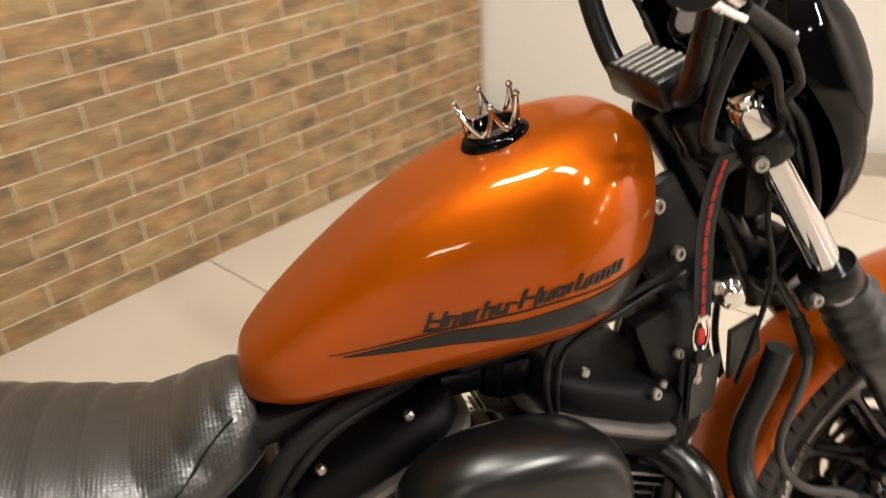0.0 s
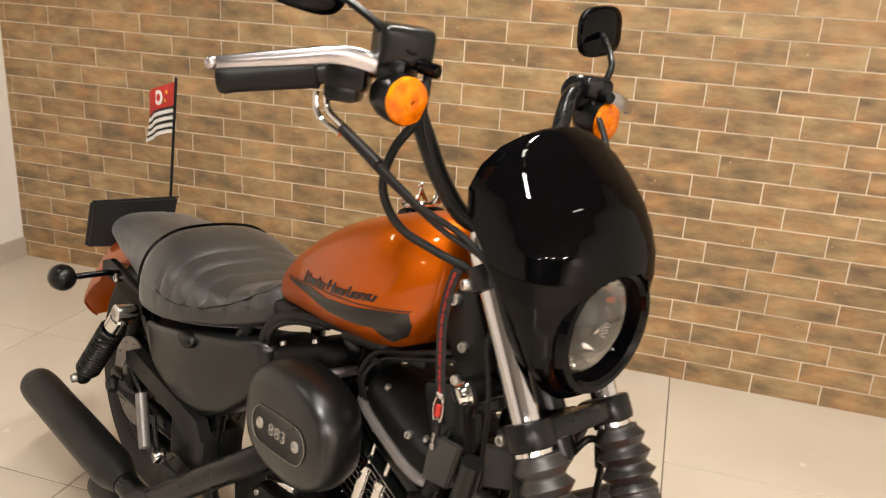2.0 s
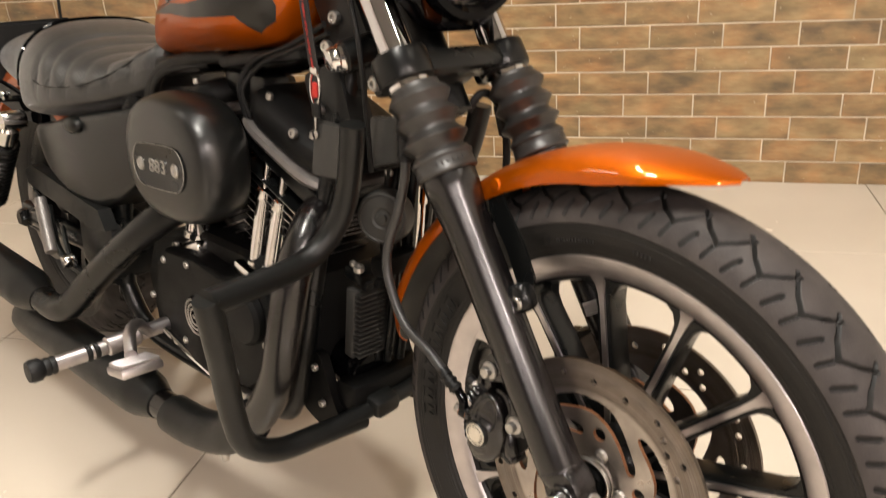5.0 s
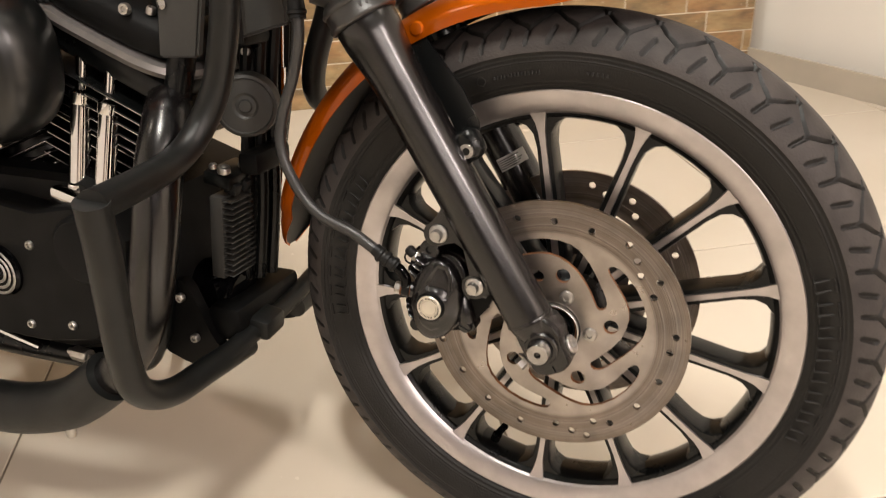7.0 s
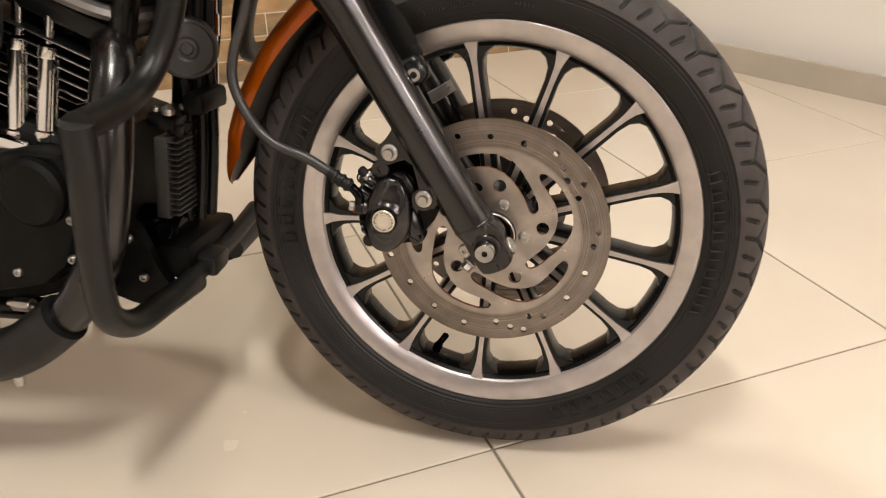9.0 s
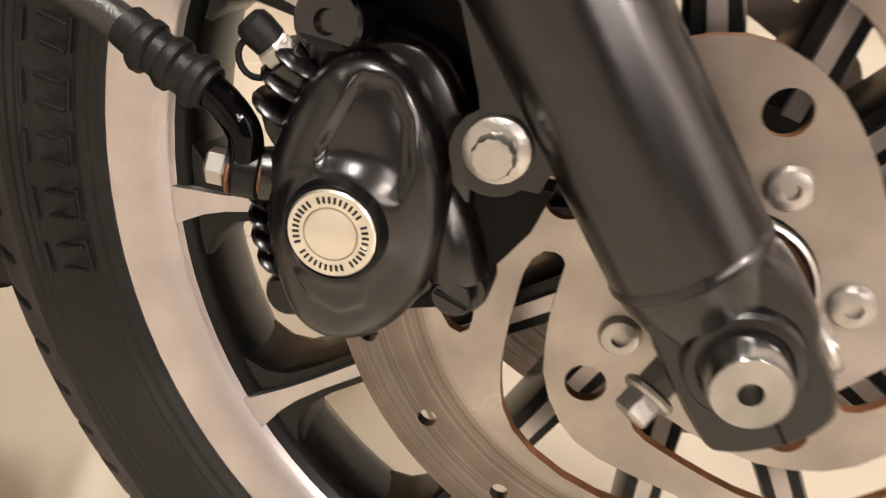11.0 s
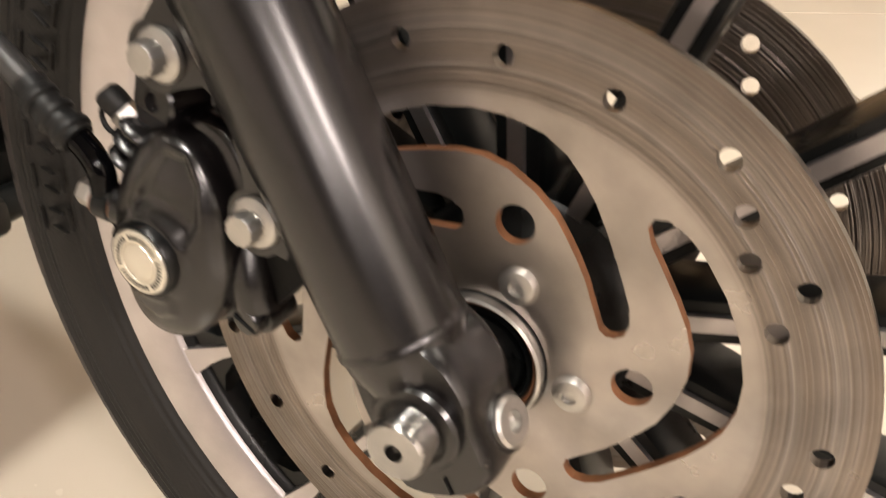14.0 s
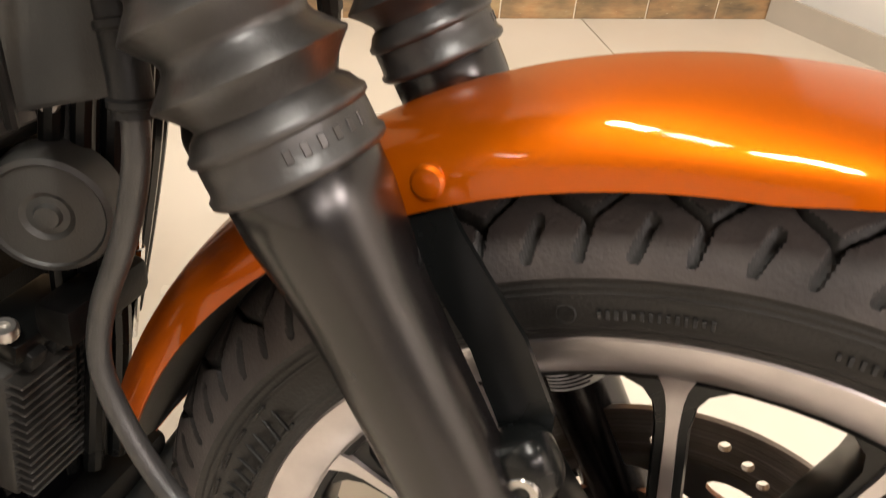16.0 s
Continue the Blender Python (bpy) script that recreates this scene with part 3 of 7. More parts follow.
ob = new("tyre", tyre_mesh("tyre", (XF, WY, ZF), RF, 0.050, 0.2530, 0.0345, 1900, 0.0505, GROOVES))
ob.parent = front_wheel
ob["label"] = "black grooved rubber tyre"
PHASE = 98.8
for k in range(13):
    a = radians(PHASE - k * 360 / 13)
    d, w = Vector((math.cos(a), 0, math.sin(a))), Vector((-math.sin(a), 0, math.cos(a)))
    bm = B()
    # a black tapered arm with flared foot at the rim and a bright face on each side
    stations = [(0.048, 0.0115, 0.022), (0.12, 0.0095, 0.019), (0.19, 0.0090, 0.0185), (0.205, 0.0112, 0.0195), (0.2145, 0.0180, 0.0205), (0.2215, 0.0330, 0.0215)]
    loops = []
    for r, hw, hy in stations:
        o = Vector((XF, WY, ZF)) + d * r
        loops.append([o + w * sx * hw + Vector((0, sy * hy, 0)) for sx, sy in
                      ((-1, -0.70), (-0.86, -0.90), (0.86, -0.90), (1, -0.70), (1, 0.70), (0.86, 0.90), (-0.86, 0.90), (-1, 0.70))])
    rings(bm, loops)
    n0 = len(bm.faces)
    for sy in (-1, 1):
        loops = []
        for r, hw, hy in [(0.048, 0.0040, 0.0218), (0.12, 0.0037, 0.0193), (0.19, 0.0034, 0.0190), (0.207, 0.0042, 0.0200), (0.2175, 0.0060, 0.0214), (0.2285, 0.0095, 0.0262)]:
            o = Vector((XF, WY, ZF)) + d * r
            y0, y1 = sy * (hy - 0.003), sy * (hy + 0.0004)
            loops.append([o - w * hw + Vector((0, y0, 0)), o + w * hw + Vector((0, y0, 0)), o + w * hw * 0.9 + Vector((0, y1, 0)), o - w * hw * 0.9 + Vector((0, y1, 0))])
        rings(bm, loops)
    bm.faces.ensure_lookup_table()
    for f in bm.faces[n0:]:
        f.material_index = 1
    part("spoke", bm, [BLACK_SATIN, MACHINED], front_wheel, "black spoke with machined face" if k == 0 else "")
bm = B()
lathe(bm, (XF, WY - 0.06, ZF), (0, 1, 0), [(0.018, 0.0), (0.030, 0.0), (0.032, 0.004), (0.032, 0.02), (0.047, 0.028), (0.056, 0.040), (0.056, 0.080), (0.047, 0.092), (0.032, 0.10), (0.032, 0.116), (0.03, 0.12), (0.018, 0.12)], 40)
part("hub", bm, BLACK_SATIN, front_wheel)
bm = B()
lathe(bm, (XF, -0.0735, ZF), (0, 1, 0), [(0.0278, 0.0), (0.0290, 0.0008), (0.0290, 0.006), (0.0268, 0.006), (0.0270, 0.0012)], 48, True)
part("bearing_ring", bm, STEEL, front_wheel, "worn steel bearing ring")
bm = B()
lathe(bm, (XF, -0.0715, ZF), (0, 1, 0), [(0.0262, 0.0), (0.0266, 0.001), (0.0266, 0.007), (0.0246, 0.007), (0.0248, 0.0015)], 48, True)
part("bearing_seal", bm, RUST_EDGE, front_wheel, "rusty brown bearing seal")
bm = B()
lathe(bm, (XF, -0.0700, ZF), (0, 1, 0), [(0.0246, 0.003), (0.0240, 0.0), (0.0222, 0.0), (0.0216, 0.004), (0.0196, 0.004), (0.0190, 0.001), (0.0172, 0.001), (0.0165, 0.010), (0.0246, 0.010)], 48, True)
part("bearing_cap", bm, BLACK_SATIN, front_wheel, "dark stepped bearing cap")
bm = B()
for a, r in ((radians(-112), 0.2185),):
    p = wheel_point(XF, ZF, r, a, WY - 0.002)
    q = wheel_point(XF, ZF, r - 0.012, a, WY - 0.004)
    e = wheel_point(XF, ZF, r - 0.034, a + 0.02, WY - 0.012)
    rod(bm, p, q, 0.0062)
    rod(bm, q, e, 0.0046)
part("valve", bm, BLACK_GLOSS, front_wheel, "black tyre valve cap")

SLOT = [(.0553, -38), (.0562, -33), (.0580, -27), (.0612, -20), (.0650, -12.5), (.0690, -6), (.0735, 0), (.0785, 8), (.0830, 16), (.0856, 23), (.0866, 30), (.0870, 37), (.0884, 45), (.0905, 51), (.0936, 54.3), (.0975, 54.8),
        (.1008, 53), (.1028, 49), (.1034, 44), (.1034, 35), (.1030, 26), (.1020, 17), (.1000, 10), (.0965, 4), (.0920, -1), (.0870, -6.5), (.0812, -13), (.0762, -20), (.0725, -27), (.0700, -33.5), (.0672, -38.5), (.0635, -41.8),
        (.0597, -42.2), (.0567, -41)]
DRILL = [(.121, 73), (.129, 55), (.122, 47), (.115, 40), (.115, 27), (.128, 33), (.129, 5), (.124, -3.5), (.124, -20.6), (.124, -39.3), (.126, -57), (.119, -65), (.135, -71), (.128, -78), (.120, -86),
         (.129, -105), (.127, -125), (.127, -145), (.134, -164), (.122, 92), (.128, 110), (.120, 129), (.126, 147), (.121, 166)]


def pol(r, a):
    return (r * math.cos(radians(a)), r * math.sin(radians(a)))


def brake_disc(y_face, out, turn=0.0):
    """out: -1 for the disc on the machine's right, +1 for the left."""
    thick = 0.0048
    loops = [circle2(0, 0, 0.1440, 128), list(reversed(circle2(0, 0, 0.0300, 40)))]
    for k in range(5):
        loops.append([pol(r, a + 72 * k + turn) for r, a in SLOT])
        loops.append(circle2(*pol(0.0630, 10.6 + 72 * k + turn), 0.0079, 22))
    for r, a in DRILL:
        loops.append(circle2(*pol(r, a + turn), 0.0040, 14))
    bm = B()
    plate(bm, loops, lambda u, w, h: Vector((XF + u, y_face - out * h, ZF + w)), thick)
    bm.normal_update()
    for f in bm.faces:
        c = f.calc_center_median()
        r = math.hypot(c.x - XF, c.z - ZF)
        f.material_index = 1 if abs(f.normal.y) < 0.5 and 0.032 < r < 0.1075 else 0
    return bm


part("brake_disc", brake_disc(-0.068, -1), [DISC, RUST_EDGE], front_wheel, "drilled and slotted brushed steel brake disc", 25)
part("brake_disc", brake_disc(0.055, 1, 30), [DISC, RUST_EDGE], front_wheel, "drilled and slotted brushed steel brake disc", 25)
for k in range(5):
    a = radians(-1 + 72 * k)
    bm = B()
    p = wheel_point(XF, ZF, 0.0405, a, -0.068)
    lathe(bm, p, (0, -1, 0), [(0.0080, 0), (0.0080, 0.0012), (0.0068, 0.0034), (0.0046, 0.0042), (0.0030, 0.0042), (0.0026, 0.0022), (0.0010, 0.0022)], 20)
    part("disc_bolt", bm, STEEL, front_wheel, "zinc-plated button-head disc bolt" if k == 0 else "")

# fork
FD = Vector((-0.515, 0, 0.857)).normalized()
FN = Vector((FD.z, 0, -FD.x))           # ahead, square to the fork legs


def fork(s, y, ahead=0.0):
    return Vector((XF, y, ZF)) + FD * s + FN * (ahead - 0.003)


def smooth_loop(pts, n=4):
    P = [Vector((x, z)) for x, z in pts]
    m = len(P)
    out = []
    for i in range(m):
        a, b, c, d = P[i - 1], P[i], P[(i + 1) % m], P[(i + 2) % m]
        for k in range(n):
            t = k / n
            out.append(0.5 * (2 * b + (c - a) * t + (2 * a - 5 * b + 4 * c - d) * t * t + (3 * b - a - 3 * c + d) * t ** 3))
    return out


FY = {-1: -0.100, 1: 0.070}          # the two fork legs


def upper(s, y, ahead=0.0):
    return fork(s, y, ahead - 0.007)


for sgn in (-1, 1):
    y = FY[sgn]
    bm = B()
    prof = [(0.0200, 0.010), (0.0242, 0.024), (0.0250, 0.032), (0.0250, 0.10), (0.0258, 0.20), (0.0264, 0.30), (0.0274, 0.322), (0.0298, 0.344), (0.0316, 0.358), (0.0318, 0.374), (0.0290, 0.380)]
    lathe(bm, fork(0, y), FD, prof, 40)
    # foot round the axle: a rounded block with a lug reaching ahead to the pinch bolt
    foot = smooth_loop([(-0.0215, 0.022), (-0.0120, 0.034), (0.0110, 0.034), (0.0215, 0.022), (0.0245, 0.006), (0.0215, -0.006), (0.0200, -0.024), (0.0140, -0.0315), (0.0020, -0.0340), (-0.0160, -0.0310), (-0.0225, -0.0210)], 4)
    loops = []
    for dy, k in ((0.017, 0.90), (0.014, 0.97), (0.008, 1.0), (-0.012, 1.0), (-0.0158, 0.975), (-0.0176, 0.93), (-0.0182, 0.80)):
        loops.append([fork(0.0 + p.y * k, y - sgn * dy * -1.0, 0.003 + p.x * k) for p in foot])
    rings(bm, loops)
    lathe(bm, fork(0, y, 0.003), (0, sgn, 0), [(0.0182, 0.012), (0.0178, 0.0195), (0.0166, 0.0212), (0.0138, 0.0216), (0.0124, 0.0200)], 32)
    lathe(bm, fork(-0.0145, (y - sgn * 0.0055), 0.010), FN + Vector((0, sgn * 0.10, 0)), [(0.0118, -0.006), (0.0128, 0.0), (0.0126, 0.0125), (0.0116, 0.0148), (0.0098, 0.0150)], 24)
    slider = part("fork_slider", bm, FORK_PAINT, bike, "black painted lower fork leg" if sgn < 0 else "", 30)
    bm = B()
    rbox(bm, fork(-0.0265, y + sgn * 0.0010, 0.004), (0.0010, 0.034, 0.008), 0.0003, Matrix((FN, Vector((0, 1, 0)), FD)).transposed(), 1)
    part("clamp_split", bm, BLACK_SHADE, slider)
    if sgn < 0:
        bm = B()
        lathe(bm, fork(-0.0145, (y - sgn * 0.0055) - 0.0015, 0.0245), FN + Vector((0, sgn * 0.10, 0)), [(0.0098, 0), (0.0098, 0.0022), (0.0086, 0.0034), (0.0042, 0.0034), (0.0036, 0.0005)], 24)
        part("pinch_bolt", bm, STEEL, slider, "steel hex socket pinch bolt")
        bm = B()
        rod(bm, fork(-0.010, y + 0.012, -0.020), fork(-0.016, y + 0.000, -0.040), 0.0070, 6)
        rod(bm, fork(-0.013, y + 0.006, -0.030), fork(-0.014, y + 0.004, -0.033), 0.0095, 16)
        part("drain_screw", bm, STEEL, slider, "zinc hex drain screw")
        # two lugs behind the leg carry the caliper
        for a0, s0, up, dn in ((-0.0448, 0.1535, 0.030, 0.034), (-0.0362, 0.0853, 0.056, 0.016)):
            arc = [(a0 + 0.0135 * math.cos(radians(g)), s0 + 0.0135 * math.sin(radians(g))) for g in range(80, 281, 20)]
            outline = [(-0.006, s0 + up + 0.012), (-0.020, s0 + up), (-0.0255, s0 + up * 0.70), (-0.032, s0 + 0.0175)] + arc + [(-0.030, s0 - 0.0165), (-0.0245, s0 - dn * 0.8), (-0.006, s0 - dn - 0.01)]
            bm = B()
            plate(bm, [list(reversed(outline))], lambda u, w, h: fork(w, -0.1085 + h, u), 0.022)
            part("caliper_lug", bm, FORK_PAINT, slider)
    bm = B()
    lathe(bm, fork(0.0305, y), FD, [(0.0236, -0.003), (0.0256, -0.001), (0.0256, 0.001), (0.0246, 0.003)], 40, True)
    part("leg_seam", bm, FORK_PAINT, slider)
    bm = B()
    rod(bm, upper(0.36, y), upper(0.735, y), 0.0195, 32, 0.05)
    part("fork_tube", bm, TUBE_CHROME, bike, "chrome fork tube" if sgn < 0 else "")
    bm = B()
    prof = [(0.0312, 0.3745), (0.0345, 0.3750), (0.0362, 0.3765), (0.0364, 0.3790), (0.0347, 0.3806), (0.0345, 0.3920), (0.0362, 0.3932), (0.0363, 0.3956), (0.0345, 0.3974), (0.0325, 0.4010)]
    s0, n_b = 0.4040, 3
    for k in range(n_b):
        a, L = s0 + k * 0.0250, 0.0250
        prof += [(0.0290, a), (0.0300, a + L * 0.10), (0.0345, a + L * 0.30), (0.0386 - k * 0.0010, a + L * 0.46), (0.0394 - k * 0.0010, a + L * 0.50), (0.0386 - k * 0.0010, a + L * 0.55), (0.0340, a + L * 0.72), (0.0300, a + L * 0.90)]
    prof += [(0.0285, s0 + n_b * 0.0250), (0.0285, 0.482), (0.0200, 0.483)]
    lathe(bm, fork(0, y), FD, prof, 48)
    gaiter = part("fork_gaiter", bm, GAITER, bike, "ribbed black rubber fork boot" if sgn < 0 else "", 55)
    bm = B()
    for k in range(6):                                # small moulded marks on its band
        a = radians(-58 + 11 * k)
        o = FN * math.cos(a) + Vector((0, sgn * math.sin(-a), 0))
        rbox(bm, fork(0.3862, y) + o * 0.0346, (0.0010, 0.0030, 0.0052), 0.0003, Matrix((o, FD.cross(o), FD)).transposed(), 1)
    part("band_mark", bm, GAITER, gaiter)["kind"] = "stuff"
    bm = B()
    lathe(bm, upper(0, y), FD, [(0.0225, 0.4825), (0.0262, 0.4832), (0.0262, 0.4888), (0.0225, 0.4895)], 32)
    part("clip_ring", bm, CHROME, bike, "chrome ring over the fork boot" if sgn < 0 else "")
    bm = B()
    lathe(bm, upper(0, y), FD, [(0.0195, 0.700), (0.0285, 0.702), (0.0295, 0.706), (0.0295, 0.730), (0.0285, 0.734), (0.0200, 0.735)], 32)
    part("fork_cover", bm, BLACK_SATIN, bike)
    bm = B()
    lathe(bm, upper(0, y), FD, [(0.0195, 0.735), (0.0215, 0.736), (0.0215, 0.768), (0.0195, 0.772), (0.0150, 0.773), (0.0145, 0.781), (0.0120, 0.782)], 24)
    part("fork_cap", bm, CHROME, bike, "chrome fork cap nut" if sgn < 0 else "")

T_FORK = Matrix((FN, Vector((0, 1, 0)), FD)).transposed()
bm = B()
for sgn in (-1, 1):
    lathe(bm, upper(0, FY[sgn]), FD, [(0.0195, 0.490), (0.0320, 0.491), (0.0335, 0.495), (0.0335, 0.521), (0.0320, 0.525), (0.0195, 0.526)], 32)
    rbox(bm, upper(0.508, FY[sgn] + sgn * 0.002, -0.034), (0.030, 0.022, 0.030), 0.006, T_FORK)
rbox(bm, upper(0.508, -0.015, 0.004), (0.040, 0.14, 0.030), 0.008, T_FORK)
rbox(bm, upper(0.508, -0.015, -0.032), (0.060, 0.085, 0.034), 0.012, T_FORK)
lower_clamp = part("lower_triple_clamp", bm, BLACK_SATIN, bike, "black lower fork yoke")
for sgn in (-1, 1):
    bm = B()
    bolt(bm, upper(0.508, FY[sgn] + sgn * 0.012, -0.036), (0, sgn, 0), 0.0085, 0.009)
    part("clamp_bolt", bm, STEEL, lower_clamp)
bm = B()
rbox(bm, upper(0.718, -0.015, -0.02), (0.075, 0.16, 0.026), 0.010, T_FORK)
for sgn in (-1, 1):
    lathe(bm, fork(0, sgn * 0.045, -0.045), FD, [(0.020, 0.725), (0.020, 0.762), (0.017, 0.768)], 20)
upper_clamp = part("upper_triple_clamp", bm, BLACK_SATIN, bike, "black upper fork yoke with bar risers")
bm = B()
bolt(bm, upper(0.715, FY[-1] - 0.020, -0.024), (-0.4, -1, 0), 0.0085, 0.010)
part("clamp_bolt", bm, STEEL, upper_clamp)
bm = B()
tube(bm, [fork(0.46, 0, -0.055), fork(0.78, 0, -0.055)], 0.026, 20, 0)
part("steering_head", bm, BLACK_SATIN, bike)

# axle
bm = B()
lathe(bm, (XF, 0.100, ZF), (0, -1, 0), [(0.0100, 0.0), (0.0118, 0.002), (0.0118, 0.2320), (0.0108, 0.2340), (0.0036, 0.2340), (0.0030, 0.2265), (0.0012, 0.2245)], 32)
part("axle", bm, AXLE_STEEL, bike, "polished steel front axle end")

# caliper
caliper_at = Vector((1.390, -0.0925, 0.3635))
T_CAL = Matrix((FN, Vector((0, 1, 0)), FD)).transposed()
bm = B()
# dome over the piston: a leaning egg with a scooped keystone above the badge and a facet below it
egg = [(0.0070, 0.0470), (0.0200, 0.0425), (0.0290, 0.0280), (0.0335, 0.0090), (0.0325, -0.0100), (0.0260, -0.0290), (0.0130, -0.0435), (-0.0030, -0.0490), (-0.0155, -0.0430), (-0.0222, -0.0260), (-0.0248, -0.0050), (-0.0222, 0.0140), (-0.0145, 0.0310), (-0.0045, 0.0425)]
SCOOP = [(0.0075, 0.0425), (0.0185, 0.0410), (0.0245, 0.0300), (0.0255, 0.0150), (0.0215, 0.0060), (0.0020, 0.0060), (-0.0045, 0.0160), (-0.0040, 0.0215)]
FACET = [(-0.0125, -0.0190), (0.0125, -0.0190), (0.0115, -0.0290), (0.0020, -0.0330), (-0.0080, -0.0275)]


def into(px, pz, poly):
    """How far a plan point lies inside a convex outline (negative outside)."""
    best = 1.0
    for (ax, az), (bx, bz) in zip(poly, poly[1:] + poly[:1]):
        d = math.hypot(bx - ax, bz - az)
        best = min(best, ((pz - az) * (bx - ax) - (px - ax) * (bz - az)) / d * -1.0)
    return best


def ease(v, a, b):
    v = min(1.0, max(0.0, (v - a) / (b - a)))
    return v * v * (3 - 2 * v)


def dome_height(px, pz, k):
    h = 0.0135 + 0.0140 * math.sqrt(max(0.0, 1 - max(0.0, (k - 0.05) / 0.95) ** 2.6))
    d = math.hypot(px - 0.0030, pz + 0.0030)
    h -= 0.0036 * ease(into(px, pz, SCOOP), -0.0005, 0.0035) * ease(d, 0.0150, 0.0250)
    h += 0.0016 * ease(into(px, pz, FACET), -0.0008, 0.0014)
    return h + 0.0018 * (1 - ease(d, 0.0158, 0.0215))


EGG = smooth_loop(egg, 9)
loops = [[caliper_at + Vector((p.x * 0.94, 0.030, p.y * 0.94)) for p in EGG], [caliper_at + Vector((p.x, 0.012, p.y)) for p in EGG], [caliper_at + Vector((p.x, -0.010, p.y)) for p in EGG]]
for k in [1.0, 0.992, 0.975, 0.955] + [0.93 - 0.0325 * i for i in range(27)]:
    row = []
    for p in EGG:
        px, pz = p.x * k + 0.002 * (1 - k), p.y * k - 0.001 * (1 - k)
        row.append(caliper_at + Vector((px, -dome_height(px, pz, k), pz)))
    loops.append(row)
rings(bm, loops)
caliper = part("brake_caliper", bm, FORK_PAINT, bike, "black brake caliper with a round nickel badge", 60)
for dx, dz, ln in ((-0.0135, 0.0415, 0.0105), (-0.0175, 0.0335, 0.0115), (-0.0215, 0.0260, 0.0105), (-0.0270, -0.0030, 0.0075), (-0.0270, -0.0105, 0.0080), (-0.0262, -0.0180, 0.0085), (-0.0245, -0.0255, 0.0085)):
    bm = B()                                          # cooling ribs along the trailing edge
    blob(bm, caliper_at + Vector((dx, -0.003, dz)), (ln, 0.0150, 0.0030), 2.4, 2.2, rot(0, 32, 0), 16, 8)
    part("rib", bm, FORK_PAINT, caliper)
bm = B()                                              # shoulder of the casting round the dome
back = [(p[0] * 1.06 + 0.0055, p[1] * 1.03 + 0.0035) for p in egg]
loops = []
for dy, k in ((0.040, 0.92), (0.034, 1.0), (0.002, 1.0), (-0.0035, 0.975), (-0.0060, 0.92), (-0.0066, 0.6)):
    loops.append([caliper_at + Vector((p.x * k, dy, p.y * k)) for p in smooth_loop(back, 5)])
rings(bm, loops)
part("casting", bm, FORK_PAINT, caliper, "", 50)
bm = B()
rbox(bm, caliper_at + Vector((-0.004, 0.024, -0.002)), (0.048, 0.030, 0.082), 0.012, T_CAL)
part("inner_body", bm, FORK_PAINT, caliper)
bm = B()
rbox(bm, caliper_at + Vector((-0.012, 0.052, 0.000)), (0.045, 0.026, 0.085), 0.010, T_CAL)
part("outer_body", bm, FORK_PAINT, caliper)
# fills the gap beside the dome; the gap's shade is painted on it
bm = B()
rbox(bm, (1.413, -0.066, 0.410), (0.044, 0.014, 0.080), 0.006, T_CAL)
part("carrier", bm, BLACK_SHADE, caliper)
bm = B()
tube(bm, [caliper_at + Vector((-0.006, 0.010, 0.030)), caliper_at + Vector((-0.004, 0.000, 0.044)), caliper_at + Vector((-0.003, -0.006, 0.053))], 0.0115, 16)
lathe(bm, caliper_at + Vector((-0.004, -0.004, 0.0535)), (-0.1, -1, 0.1), [(0.0112, -0.012), (0.0112, 0.006), (0.0100, 0.0075), (0.0040, 0.0075), (0.0034, 0.005)], 28)
part("hose_port", bm, FORK_PAINT, caliper)
# lower web, coloured near black for the shade behind the lug
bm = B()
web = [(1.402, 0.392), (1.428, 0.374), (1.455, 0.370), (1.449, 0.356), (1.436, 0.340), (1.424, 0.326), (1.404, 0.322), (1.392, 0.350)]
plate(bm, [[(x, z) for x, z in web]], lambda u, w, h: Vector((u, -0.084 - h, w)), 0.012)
part("pad_plate", bm, BLACK_SHADE, caliper)
bm = B()
tube(bm, [(1.4150, -0.088, 0.366), (1.4225, -0.094, 0.350), (1.4275, -0.096, 0.336)], [0.0150, 0.0095], 20)
lathe(bm, (1.4275, -0.090, 0.3350), (-0.10, -1, -0.12), [(0.0098, -0.006), (0.0100, 0.006), (0.0092, 0.0085), (0.0070, 0.0090)], 24)
lathe(bm, (1.4263, -0.0985, 0.3338), (-0.10, -1, -0.12), [(0.0072, -0.002), (0.0074, 0.0045), (0.0064, 0.0062), (0.0020, 0.0064)], 24)
slide = part("slide_pin", bm, FORK_PAINT, caliper, "black slotted slide pin")
bm = B()
rbox(bm, (1.4257, -0.1050, 0.3330), (0.0120, 0.0010, 0.0016), 0.0003, rot(0, 25, 0), 1)
part("pin_slot", bm, BLACK_SHADE, slide)
bm = B()
lathe(bm, (1.3690, -0.094, 0.3260), (-0.2, -1, -0.1), [(0.0080, -0.01), (0.0080, 0.008), (0.0066, 0.010)], 16)
part("plug", bm, BLACK_SATIN, caliper)
